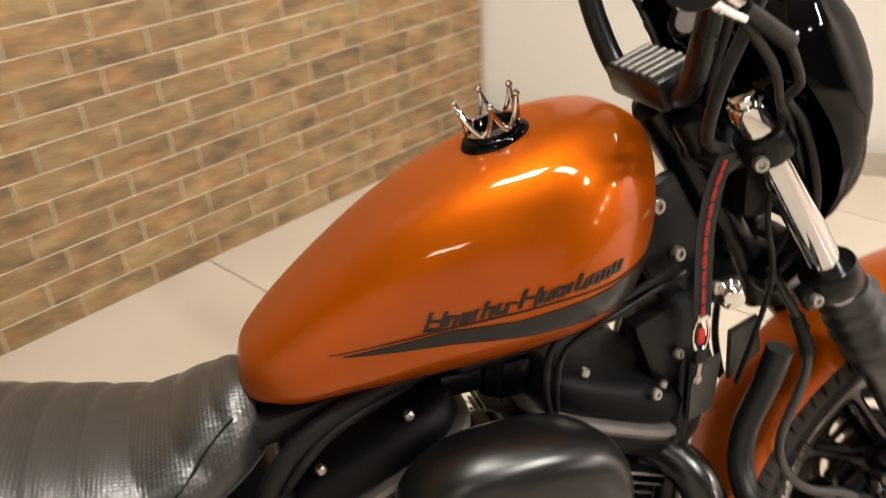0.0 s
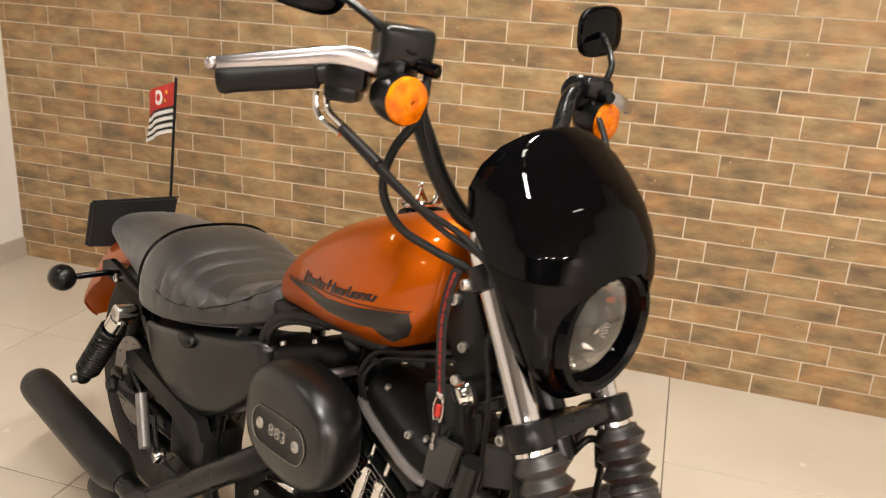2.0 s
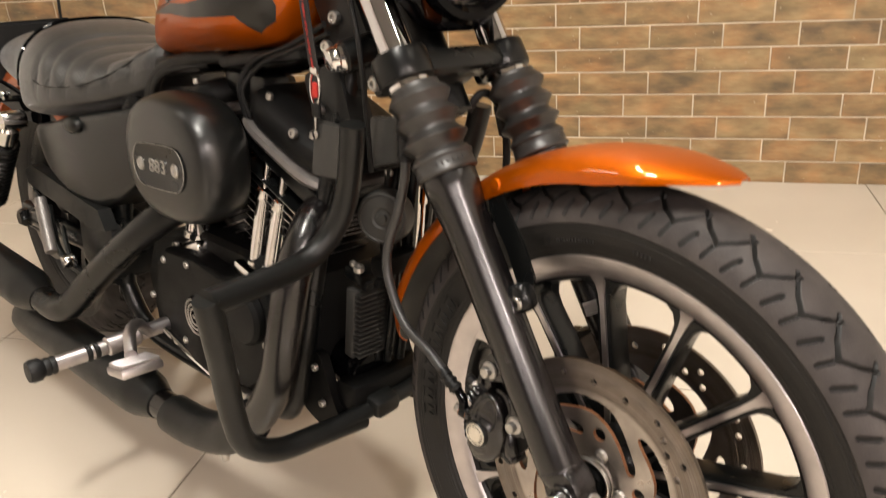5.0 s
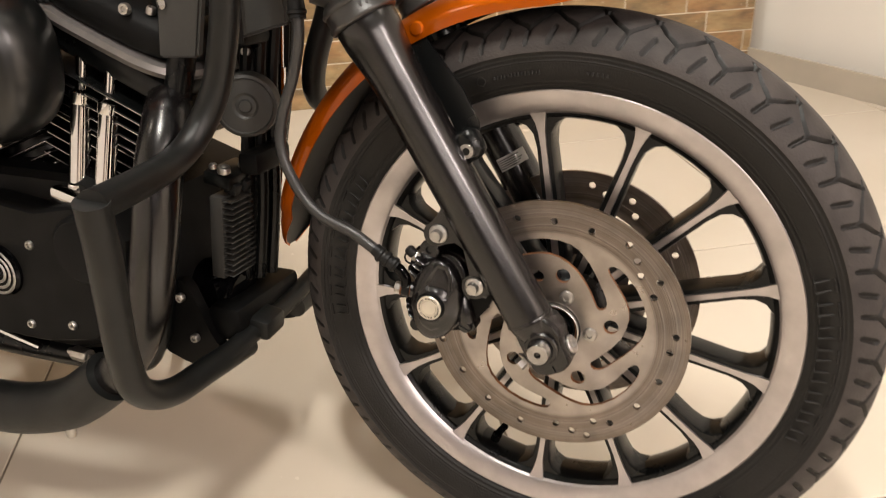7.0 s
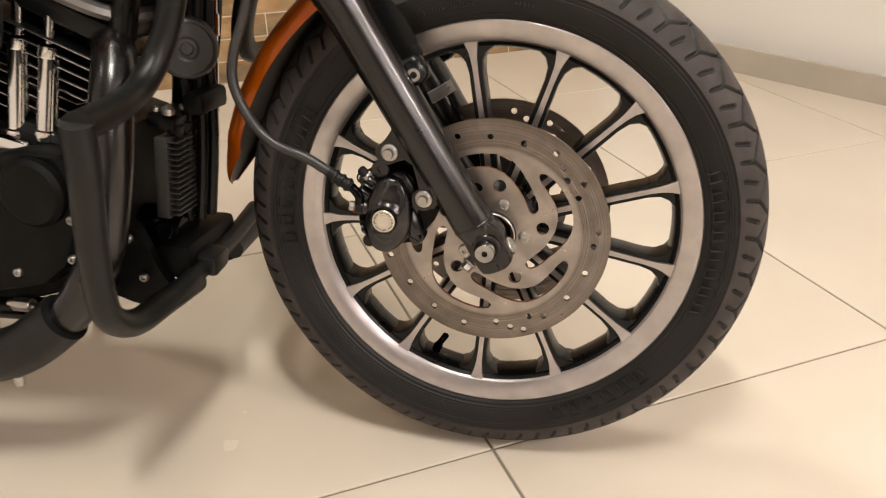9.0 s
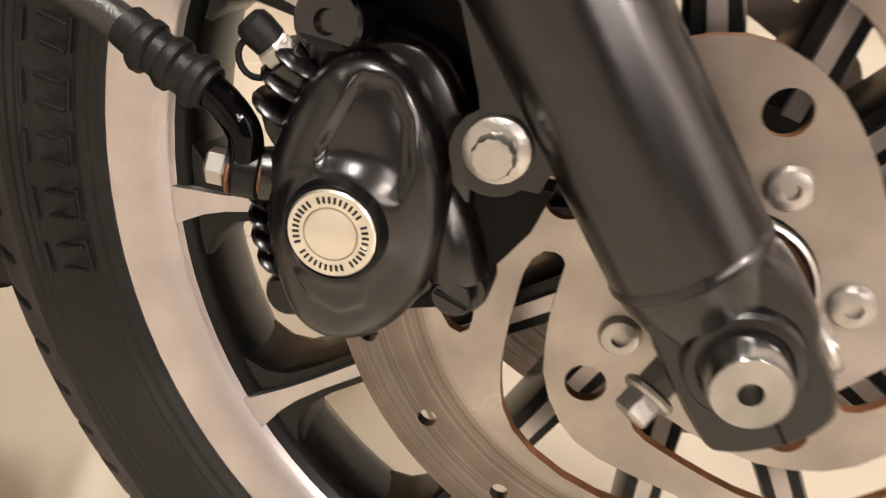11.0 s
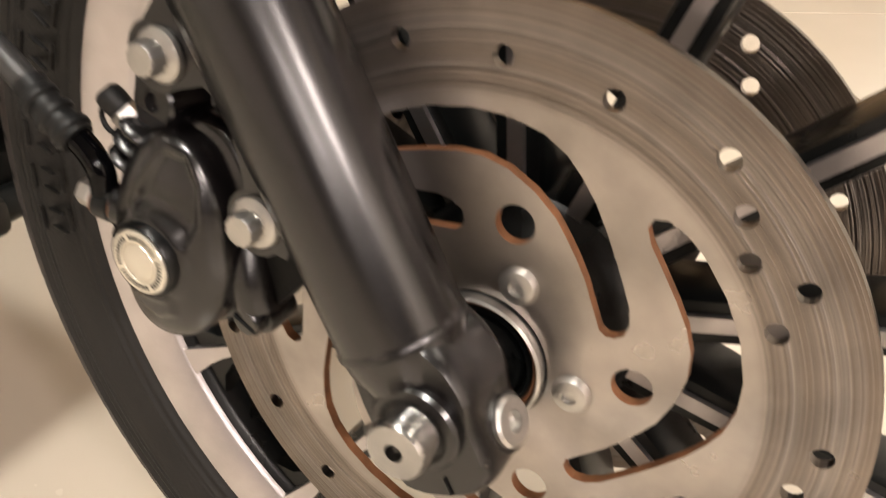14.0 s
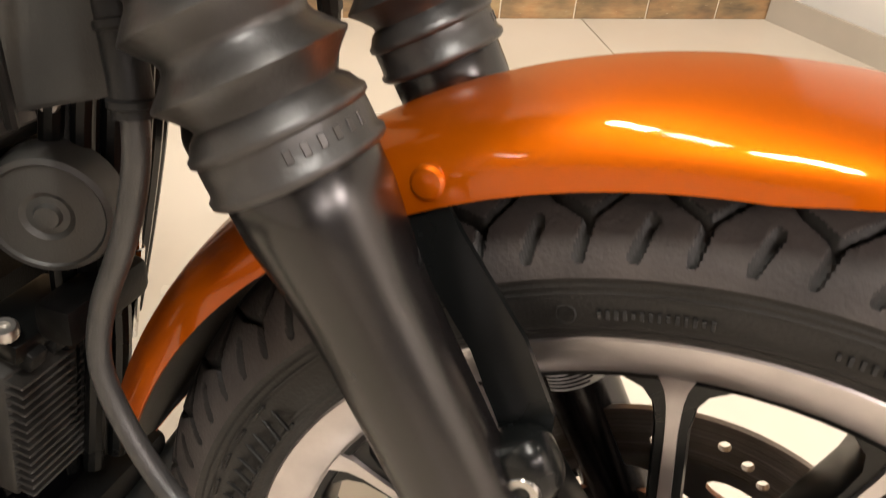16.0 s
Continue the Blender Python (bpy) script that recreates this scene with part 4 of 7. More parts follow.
for q in (Vector((1.3985, -0.1085, 0.4400)), Vector((1.4385, -0.1085, 0.3860))):
    bm = B()
    lathe(bm, q, (0, -1, 0), [(0.0100, 0.0), (0.0104, 0.0010), (0.0100, 0.0026), (0.0078, 0.0042), (0.0060, 0.0045)], 28)
    head = [[q + Vector((r * (1.0 if i % 2 else 0.91) * math.cos(i * math.pi / 12), -h, r * (1.0 if i % 2 else 0.91) * math.sin(i * math.pi / 12))) for i in range(24)] for r, h in ((0.0066, 0.0030), (0.0066, 0.0098), (0.0060, 0.0110), (0.0040, 0.0113), (0.0010, 0.0110))]
    rings(bm, head)
    part("caliper_bolt", bm, STEEL, caliper, "zinc flange bolt")
BADGE = caliper_at + Vector((0.0030, 0, -0.0030))
bm = B()
lathe(bm, BADGE + Vector((0, -0.0240, 0)), (0, -1, 0), [(0.0166, 0.0), (0.0160, 0.0065), (0.0148, 0.0086), (0.0140, 0.0080)], 40)
part("badge_cup", bm, BLACK_SATIN, caliper)
bm = B()
lathe(bm, BADGE + Vector((0, -0.0300, 0)), (0, -1, 0), [(0.0138, 0.0), (0.0138, 0.0028), (0.0132, 0.0034), (0.0086, 0.0034), (0.0083, 0.0027), (0.0079, 0.0034), (0.0040, 0.0042), (0.0010, 0.0044)], 48)
badge = part("badge", bm, CREAM_METAL, caliper, "round satin nickel badge with a ring of small marks")
bm = B()
for k in range(40):                                   # marks round the badge
    a = 2 * math.pi * k / 40
    if k % 20 in (3, 13):
        continue
    rbox(bm, BADGE + Vector((0.0108 * math.cos(a), -0.0335, 0.0108 * math.sin(a))), (0.0021, 0.0004, 0.0008), 0.0001, rot(0, -math.degrees(a), 0), 1)
mk = part("badge_mark", bm, DECAL, badge)
mk["kind"] = "stuff"
bm = B()
tube(bm, [(1.381, -0.092, 0.3920), (1.374, -0.098, 0.4015), (1.370, -0.101, 0.4065)], [0.0105, 0.0074], 18)
part("bleed_boss", bm, FORK_PAINT, caliper, "", 50)
bm = B()
rod(bm, (1.3705, -0.1005, 0.4060), (1.3670, -0.1025, 0.4105), 0.0062, 6)
part("bleed_nipple", bm, STEEL, caliper)
bm = B()
lathe(bm, (1.3675, -0.1020, 0.4098), (-0.62, -0.25, 0.75), [(0.0044, 0), (0.0056, 0.001), (0.0059, 0.006), (0.0054, 0.009), (0.0036, 0.0105)], 16)
tube(bm, [(1.3660 + 0.0058 * math.cos(a) - 0.003, -0.104, 0.4060 + 0.0062 * math.sin(a)) for a in np.linspace(0.6, 5.6, 14)], 0.0011, 8, 0)
part("bleed_cap", bm, RUBBER, caliper)
bm = B()
tube(bm, [(1.382, -0.098, 0.3660), (1.372, -0.104, 0.3690), (1.3635, -0.108, 0.3705)], [0.0110, 0.0085], 20)
part("hose_boss", bm, FORK_PAINT, caliper, "", 50)
bm = B()
rod(bm, (1.3650, -0.108, 0.3700), (1.3560, -0.1095, 0.3715), 0.0082, 20)
banjo = part("banjo", bm, BLACK_SATIN, caliper)
for x in (1.3655, 1.3548):
    bm = B()
    rod(bm, (x, -0.1082, 0.3702), (x - 0.0014, -0.1085, 0.3705), 0.0072, 18)
    part("washer", bm, RUST_EDGE, banjo, "copper sealing washer")
bm = B()
rod(bm, (1.3540, -0.1095, 0.3718), (1.3475, -0.1105, 0.3730), 0.0060, 6)
part("banjo_bolt", bm, STEEL, caliper)

# brake hose from the caliper up behind the fork leg
bm = B()
tube(bm, [(1.360, -0.110, 0.374), (1.3605, -0.1105, 0.384), (1.3555, -0.111, 0.3925), (1.349, -0.112, 0.3985)], 0.0056, 12)
part("hose_end", bm, BLACK_GLOSS, bike)
bm = B()
tube(bm, [(1.3515, -0.112, 0.3970), (1.337, -0.112, 0.4055), (1.325, -0.110, 0.4135)], 0.0072, 14)
sleeve = part("hose_sleeve", bm, RUBBER, bike, "black rubber sleeve at the hose end")
for k in range(3):
    bm = B()
    lathe(bm, (1.3500 - 0.0078 * k, -0.112, 0.3979 + 0.0046 * k), (-0.86, 0, 0.5), [(0.0072, 0.0), (0.0086, 0.001), (0.0088, 0.0035), (0.0078, 0.0052)], 18)
    part("ring", bm, RUBBER, sleeve)
bm = B()
tube(bm, [(1.330, -0.111, 0.4100), (1.297, -0.108, 0.4280), (1.256, -0.104, 0.4420), (1.226, -0.098, 0.4680), (1.207, -0.095, 0.5080), (1.209, -0.092, 0.5450), (1.226, -0.091, 0.5900), (1.236, -0.090, 0.6320), (1.233, -0.086, 0.6650), (1.222, -0.078, 0.7020), (1.200, -0.050, 0.760)], 0.0062, 14)
part("brake_hose", bm, HOSE, bike, "grey rubber brake hose")
bm = B()
tube(bm, [(1.2355, -0.0885, 0.6500), (1.233, -0.086, 0.6650), (1.222, -0.078, 0.7020)], 0.0092, 14)
sleeve = part("hose_sleeve", bm, RUBBER, bike, "black rubber sleeve over the brake hose")
for p, d in (((1.2350, -0.0880, 0.654), (-0.12, 0.1, 1)), ((1.228, -0.0825, 0.684), (-0.3, 0.22, 1))):
    bm = B()
    lathe(bm, p, d, [(0.0088, 0.0), (0.0106, 0.001), (0.0106, 0.004), (0.0088, 0.005)], 18)
    part("ring", bm, RUBBER, sleeve)

# front mudguard
def guard_grid(cx, cz, crown, angles, half, drop, nv=22):
    grid = []
    for a in angles:
        t = math.degrees(a)
        w, dr = half(t), drop(t)
        row = []
        for j in range(nv + 1):
            f = (-1 + 2 * j / nv) * math.pi / 2
            s = math.sin(f)
            r = crown - dr * (1 - max(math.cos(f), 0) ** 0.75)
            row.append((cx + r * math.cos(a), w * s, cz + r * math.sin(a)))
        grid.append(row)
    return grid


def front_half(t):
    return 0.064 * min(1, max(0.02, (t - 74.0) / 14)) ** 0.5 * min(1, max(0.02, (176 - t) / 13)) ** 0.55


def front_drop(t):
    return 0.0305 * min(1, max(0.02, (t - 74.0) / 20)) ** 0.7 * min(1, max(0.05, (176 - t) / 10))


bm = B()
shell(bm, guard_grid(XF, ZF, 0.366, [radians(74.2 + (175.8 - 74.2) * k / 70) for k in range(71)], front_half, front_drop), 0.0022)
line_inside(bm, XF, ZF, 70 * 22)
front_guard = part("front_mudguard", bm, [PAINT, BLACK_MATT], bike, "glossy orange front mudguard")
for sgn in (-1, 1):
    for q in ((1.359, 0.0645, 0.641), (1.305, 0.0635, 0.600)):
        bm = B()
        lathe(bm, (q[0], sgn * (q[1] - 0.003), q[2]), (0, sgn, 0.12), [(0.0078, 0), (0.0078, 0.0035), (0.0062, 0.0055), (0.002, 0.0062)], 20)
        part("rivet", bm, PAINT, front_guard)
    bm = B()
    pts = [(1.366, sgn * 0.0615, 0.634), (1.374, sgn * 0.068, 0.622), (1.405, sgn * 0.075, 0.582), (1.420, sgn * 0.077, 0.546), (1.422, sgn * 0.084, 0.530)]
    loops = []
    for i, p in enumerate(pts):
        hw = (0.011, 0.0125, 0.0130, 0.0135, 0.0140)[i]
        o = Vector(p) - FN * (0.010, 0.008, 0.004, 0.0, 0.0)[i]
        loops.append([o - FN * hw + Vector((0, -0.0018, 0)), o + FN * hw + Vector((0, -0.0018, 0)), o + FN * hw + Vector((0, 0.0018, 0)), o - FN * hw + Vector((0, 0.0018, 0))])
    rings(bm, loops)
    part("guard_bracket", bm, BLACK_SATIN, front_guard, "black steel mudguard bracket")
    bm = B()
    blob(bm, (1.424, sgn * 0.090, 0.532), (0.017, 0.014, 0.017), 2.6, 3.0, T_FORK)
    part("bracket_lug", bm, BLACK_SATIN, front_guard)
    bm = B()
    lathe(bm, (1.427, sgn * 0.098, 0.529), (0, sgn, 0), [(0.0088, 0), (0.0088, 0.004), (0.0074, 0.0065), (0.0040, 0.0065), (0.0036, 0.003)], 18)
    part("bracket_bolt", bm, AXLE_STEEL, front_guard)

# headlamp cowl
zs = [0.800, 0.815, 0.84, 0.87, 0.905, 0.94, 0.97, 1.00, 1.03, 1.06, 1.09, 1.115, 1.132, 1.143, 1.148]
nose = [1.247, 1.256, 1.264, 1.271, 1.278, 1.285, 1.290, 1.289, 1.279, 1.260, 1.230, 1.200, 1.178, 1.162, 1.152]
half = [0.040, 0.066, 0.090, 0.107, 0.121, 0.132, 0.138, 0.141, 0.141, 0.137, 0.125, 0.105, 0.078, 0.046, 0.012]
LAMP_Y = -0.009                         # the steering stands a little to the right
back = [1.236, 1.233, 1.229, 1.225, 1.215, 1.195, 1.174, 1.150, 1.124, 1.116, 1.120, 1.130, 1.140, 1.147, 1.149]
Z = np.linspace(0.800, 1.148, 64)
LAMP_Z, LAMP_R = 0.903, 0.079
grid = []
for z in Z:
    xn, hw, xb = np.interp(z, zs, nose), np.interp(z, zs, half), np.interp(z, zs, back)
    row = []
    for j in range(73):
        f = (-1 + 2 * j / 72) * math.pi / 2
        y = hw * math.sin(f)
        x = xb + (xn - xb) * max(math.cos(f), 0) ** 0.8
        d = math.hypot(y, z - LAMP_Z)
        if d < LAMP_R:
            x = min(x, 1.222)
        row.append((x, y + LAMP_Y, z))
    grid.append(row)
bm = B()
shell(bm, grid, -0.003)
cowl = part("headlamp_cowl", bm, BLACK_GLOSS, bike, "glossy black headlamp cowl", 50)
bm = B()
prof = [(LAMP_R + 0.012, -0.004), (LAMP_R + 0.015, 0.010), (LAMP_R + 0.010, 0.020), (LAMP_R + 0.001, 0.021), (LAMP_R - 0.005, 0.016), (LAMP_R - 0.006, -0.012)]
LAMP_AXIS = Vector((0.985, 0, -0.04))
lathe(bm, (1.252, LAMP_Y, LAMP_Z), LAMP_AXIS, prof, 64, True)
headlamp = part("headlamp", bm, BLACK_GLOSS, bike, "round headlamp with clear lens and faceted reflector")
bm = B()
# bowl of flat mirror facets, each turned its own way
random.seed(41)
F_AX, F_R = LAMP_AXIS.normalized(), []
F_U = Vector((0, 1, 0))
F_V = F_AX.cross(F_U)
for r_, h_, w_ in ((0.071, 0.0240, 0.0), (0.063, 0.010, 0.013), (0.054, 0.002, 0.015), (0.044, -0.008, 0.016), (0.034, -0.016, 0.012), (0.026, -0.021, 0.006), (0.014, -0.024, 0.0)):
    F_R.append([Vector((1.221, LAMP_Y, LAMP_Z)) + F_AX * (h_ + random.uniform(-w_, w_)) + (F_U * math.cos(a * math.pi / 13) + F_V * math.sin(a * math.pi / 13)) * (r_ + random.uniform(-w_, w_) * 0.25) for a in range(26)])
rings(bm, F_R, False)
part("reflector", bm, REFLECTOR, headlamp, "bright faceted reflector bowl", 1)
bm = B()
lathe(bm, (1.221, LAMP_Y, LAMP_Z), LAMP_AXIS, [(0.0255, -0.006), (0.0260, 0.012), (0.0215, 0.020), (0.0060, 0.024)], 28)
part("bulb_shield", bm, DARK_CHROME, headlamp, "smoked round bulb shield")
bm = B()
lathe(bm, (1.249, LAMP_Y, LAMP_Z), LAMP_AXIS, [(0.075, 0.0), (0.075, 0.006), (0.06, 0.012), (0.035, 0.016), (0.004, 0.0175), (0.004, 0.0150), (0.035, 0.0135), (0.06, 0.0095), (0.072, 0.004), (0.072, 0.0)], 48, True)
ob = part("lens", bm, CLEAR, headlamp, "clear domed lamp glass")
ob.visible_shadow = False
bm = B()
lathe(bm, (1.2675, LAMP_Y, LAMP_Z - 0.002), (1, 0, -0.04), [(0.0105, -0.004), (0.0105, 0.001), (0.009, 0.0015), (0.009, -0.002)], 28, True)
for dz in (-0.004, 0, 0.004):
    rbox(bm, (1.2675, LAMP_Y, LAMP_Z - 0.002 + dz), (0.002, 0.011, 0.0022), 0.0003, None, 1)
part("lens_mark", bm, STEEL, headlamp)
bm = B()
rbox(bm, (1.185, LAMP_Y, 0.865), (0.05, 0.07, 0.09), 0.02)
part("lamp_bracket", bm, BLACK_MATT, headlamp)



def leg_patch(s0, s1, a0, a1, r, y):
    """A piece of film wrapped part of the way round a fork leg."""
    bm = B()
    shell(bm, [[fork(s0 + (s1 - s0) * i / 2, y, 0.003) + FN * (r * math.cos(a)) + Vector((0, r * math.sin(a), 0)) for a in (radians(a0 + (a1 - a0) * k / 12) for k in range(13))] for i in range(3)], 0.0004)
    return bm


label = part("leg_label", leg_patch(0.165, 0.181, -125, -35, 0.0264, FY[1]), WHITE_CLOTH, bike, "white printed label stuck on the fork leg")
for k in range(5):
    part("label_bar", leg_patch(0.1668 + k * 0.0026, 0.1680 + k * 0.0026, -118, -60 + 6 * (k % 3), 0.0268, FY[1]), DECAL, label)
bm = B()
blob(bm, (1.392, 0.088, 0.372), (0.030, 0.030, 0.055), 2.6, 2.6, T_CAL)
rbox(bm, (1.418, 0.088, 0.400), (0.050, 0.030, 0.080), 0.012, T_CAL)
part("brake_caliper", bm, BLACK_SATIN, bike)
# raised maker's marks on the front tyre's sidewalls, as plain bars
for a0, n, step in ((150, 8, 5.2), (18, 8, -5.2), (-70, 6, 5.2)):
    for k in range(n):
        a = radians(a0 + k * step)
        o = wheel_point(XF, ZF, 0.2715, a, WY - 0.0465)
        bm = B()
        tn = Vector((-math.sin(a), 0, math.cos(a)))
        rd = Vector((math.cos(a), 0, math.sin(a)))
        T3 = Matrix((tn, Vector((0, 1, 0)), rd)).transposed() @ rot(-14, 0, 0)
        for du, dv, su, sv in ((-0.0065, 0, 0.0016, 0.020), (0.0045, 0, 0.0016, 0.020), (-0.001, 0.0092, 0.0125, 0.0016), (-0.001, -0.0092, 0.0125, 0.0016)):
            rbox(bm, o + tn * du + rd * dv + Vector((0, dv * -0.20, 0)), (su * 1.15, 0.0026, sv * 1.05), 0.0005, T3, 1)
        part("sidewall_mark", bm, TYRE, front_wheel)

# rows of small moulded marks between them
for a0, a1, n in ((106.2, 96.3, 14), (86.0, 82.0, 5)):
    bm = B()
    for k in range(n):
        a = radians(a0 + (a1 - a0) * k / (n - 1))
        tn, rd = Vector((-math.sin(a), 0, math.cos(a))), Vector((math.cos(a), 0, math.sin(a)))
        T3 = Matrix((tn, Vector((0, 1, 0)), rd)).transposed() @ rot(-14, 0, 0)
        rbox(bm, wheel_point(XF, ZF, 0.2725, a, WY - 0.0467), (0.0020, 0.0020, 0.0042 if k % 4 else 0.0030), 0.0003, T3, 1)
    mk = part("small_mark", bm, TYRE, front_wheel)
    mk["kind"] = "stuff"
a = radians(109.3)
bm = B()
lathe(bm, wheel_point(XF, ZF, 0.2728, a, WY - 0.0462), (0, -1, 0.2), [(0.0048, 0.0), (0.0048, 0.0012), (0.0042, 0.0014), (0.0040, 0.0)], 24, True)
part("ring_mark", bm, TYRE, front_wheel)

# ---- fuel tank ----
TX = [0.565, 0.572, 0.590, 0.619, 0.674, 0.741, 0.806, 0.867, 0.929, 0.975, 1.008, 1.027, 1.034]
T_TOP = [0.758, 0.778, 0.797, 0.822, 0.863, 0.907, 0.939, 0.961, 0.979, 0.985, 0.980, 0.962, 0.925]
T_LOW = [0.733, 0.730, 0.729, 0.728, 0.736, 0.743, 0.749, 0.757, 0.766, 0.780, 0.816, 0.853, 0.883]
T_HALF = [0.030, 0.047, 0.068, 0.087, 0.108, 0.126, 0.140, 0.149, 0.147, 0.125, 0.096, 0.072, 0.040]


def flow(x, xs, ys):
    """A smooth curve through the stations."""
    k = int(np.clip(np.searchsorted(xs, x) - 1, 0, len(xs) - 2))
    slope = [(ys[min(i + 1, len(xs) - 1)] - ys[max(i - 1, 0)]) / (xs[min(i + 1, len(xs) - 1)] - xs[max(i - 1, 0)]) for i in (k, k + 1)]
    w = xs[k + 1] - xs[k]
    t = min(max((x - xs[k]) / w, 0.0), 1.0)
    return ((2 * t ** 3 - 3 * t ** 2 + 1) * ys[k] + (t ** 3 - 2 * t ** 2 + t) * w * slope[0]
            + (3 * t ** 2 - 2 * t ** 3) * ys[k + 1] + (t ** 3 - t ** 2) * w * slope[1])


def tank_row(x):
    return flow(x, TX, T_TOP), flow(x, TX, T_LOW), flow(x, TX, T_HALF)


def tank_side(x, z):
    """The tank's right-hand surface at a place along it and a height."""
    zt, zl, hw = tank_row(x)
    t = min(max((z - zl) / (zt - zl), 0.0), 1.0)
    bulge = 0.30
    if t < bulge:
        k = (bulge - t) / bulge
        return -hw * (1 - k ** 2.6 * 0.35)
    k = (t - bulge) / (1 - bulge)
    return -hw * max(1 - k ** 2.6, 0) ** 0.32


bm = B()
loops = []
for i in range(73):
    x = 0.565 + 0.469 * (0.5 - 0.5 * math.cos(math.pi * i / 72))
    zt, zl, hw = tank_row(x)
    side = []
    for j in range(29):
        t = 1 - (1 - j / 28) ** 2.4
        z = zl + (zt - zl) * t
        side.append((z, -tank_side(x, z)))
    right = [Vector((x, -w, z)) for z, w in side]
    left = [Vector((x, w, z)) for z, w in reversed(side[:-1])]
    under = [Vector((x, side[0][1] * k, zl - 0.004 * (1 - abs(k)))) for k in (0.5, 0.0, -0.5)]
    loops.append(right + left + under)
rings(bm, loops)
tank = part("fuel_tank", bm, PAINT, bike, "glossy orange teardrop fuel tank with dark grey side stripes", 60)


def on_tank(x, z, lift=0.0016):
    return Vector((x, tank_side(x, z) - lift, z))


def tank_strip(bm, lower, upper, n=40):
    """A thin film on the tank between two lines of (x, z)."""
    def at(line, t):
        xs, zz = [p[0] for p in line], [p[1] for p in line]
        x = xs[0] + (xs[-1] - xs[0]) * t
        return x, float(np.interp(x, xs, zz))
    grid = [[on_tank(x, lo + (hi - lo) * k / 8) for k in range(9)] for x, lo, hi in
            ((at(lower, i / n)[0], at(lower, i / n)[1], max(at(upper, i / n)[1], at(lower, i / n)[1] + 0.0006)) for i in range(n + 1))]
    shell(bm, grid, 0.0009)


bm = B()
tank_strip(bm, [(0.668, 0.7975), (0.773, 0.803), (0.850, 0.801), (0.932, 0.806), (0.950, 0.808), (0.964, 0.784), (0.988, 0.802), (0.996, 0.822)],
           [(0.668, 0.7985), (0.773, 0.818), (0.838, 0.820), (0.900, 0.829), (0.954, 0.838), (0.996, 0.842)], 72)
part("side_stripe", bm, DECAL, tank, "dark grey stripe")
bm = B()
tank_strip(bm, [(0.655, 0.7990), (0.774, 0.8205), (0.877, 0.8335), (0.998, 0.8445)], [(0.655, 0.7996), (0.774, 0.8220), (0.877, 0.8350), (0.998, 0.8460)])
part("pin_stripe", bm, DECAL, tank, "thin dark line")
# the maker's script, as plain slanted strokes
widths = [0.018, 0.0115, 0.0095, 0.007, 0.0115, 0.0125, 0.006, 0.019, 0.0115, 0.0125, 0.006, 0.0135, 0.0115, 0.0115, 0.0125]
x = 0.745
for k, w in enumerate(widths):
    base = 0.8195 + (x - 0.745) * 0.153
    tall = 0.0195 if k in (0, 7) else (0.0175 if k in (4, 11) else 0.0115)
    bars = [(0.0, 0.0, 0.0042, tall), (w - 0.0042, 0.0, 0.0042, tall if k in (0, 7) else 0.0115)] if w > 0.008 else [(0.0, 0.0, w * 0.6, tall)]
    if k % 3 != 1:
        bars.append((0.002, 0.0, w - 0.004, 0.0030))
    if k % 3 != 2:
        bars.append((0.002, min(tall, 0.0115) - 0.0028, w - 0.004, 0.0028))
    if k == 6:
        bars = [(0.0, 0.0065, 0.0055, 0.0026)]
    bm = B()
    for dx, dz, bw, bh in bars:
        shell(bm, [[on_tank(x + dx + bw * i / 2 + 0.45 * (dz + bh * j / 3), base + dz + bh * j / 3, 0.0018) for j in range(4)] for i in range(3)], 0.0009)
    part("script_mark", bm, DECAL, tank)
    x += w + 0.0022

# chrome crown on the filler
crown_at = Vector((0.876, 0.0, 0.957))
T_CAP = rot(0, -14, 0)
bm = B()
lathe(bm, crown_at, T_CAP @ Vector((0, 0, 1)), [(0.040, -0.010), (0.040, 0.004), (0.037, 0.010), (0.033, 0.013), (0.028, 0.014), (0.010, 0.015)], 40)
cap = part("filler_cap", bm, BLACK_GLOSS, tank, "black filler cap with a chrome crown")
bm = B()
lathe(bm, crown_at + T_CAP @ Vector((0, 0, 0.014)), T_CAP @ Vector((0, 0, 1)), [(0.0290, 0), (0.0300, 0.004), (0.0270, 0.009), (0.0255, 0.0085), (0.0265, 0.0)], 40, True)
for k in range(6):
    a = radians(60 * k + 20)
    d = Vector((math.cos(a), math.sin(a), 0))
    e = Vector((-math.sin(a), math.cos(a), 0))
    for s in (-1, 1):
        tube(bm, [crown_at + T_CAP @ (d * 0.027 + e * s * 0.0135 + Vector((0, 0, 0.020))), crown_at + T_CAP @ (d * 0.0285 + e * s * 0.008 + Vector((0, 0, 0.025))),
                  crown_at + T_CAP @ (d * 0.032 + e * s * 0.0035 + Vector((0, 0, 0.034))), crown_at + T_CAP @ (d * 0.0355 + Vector((0, 0, 0.047)))], 0.0026, 8, 4)
    blob(bm, crown_at + T_CAP @ (d * 0.036 + Vector((0, 0, 0.050))), (0.0042, 0.0042, 0.0042), 2, 2, None, 12, 8)
part("crown", bm, CHROME, cap, "small chrome crown with six points")

# ---- frame and front clutter ----
bm = B()
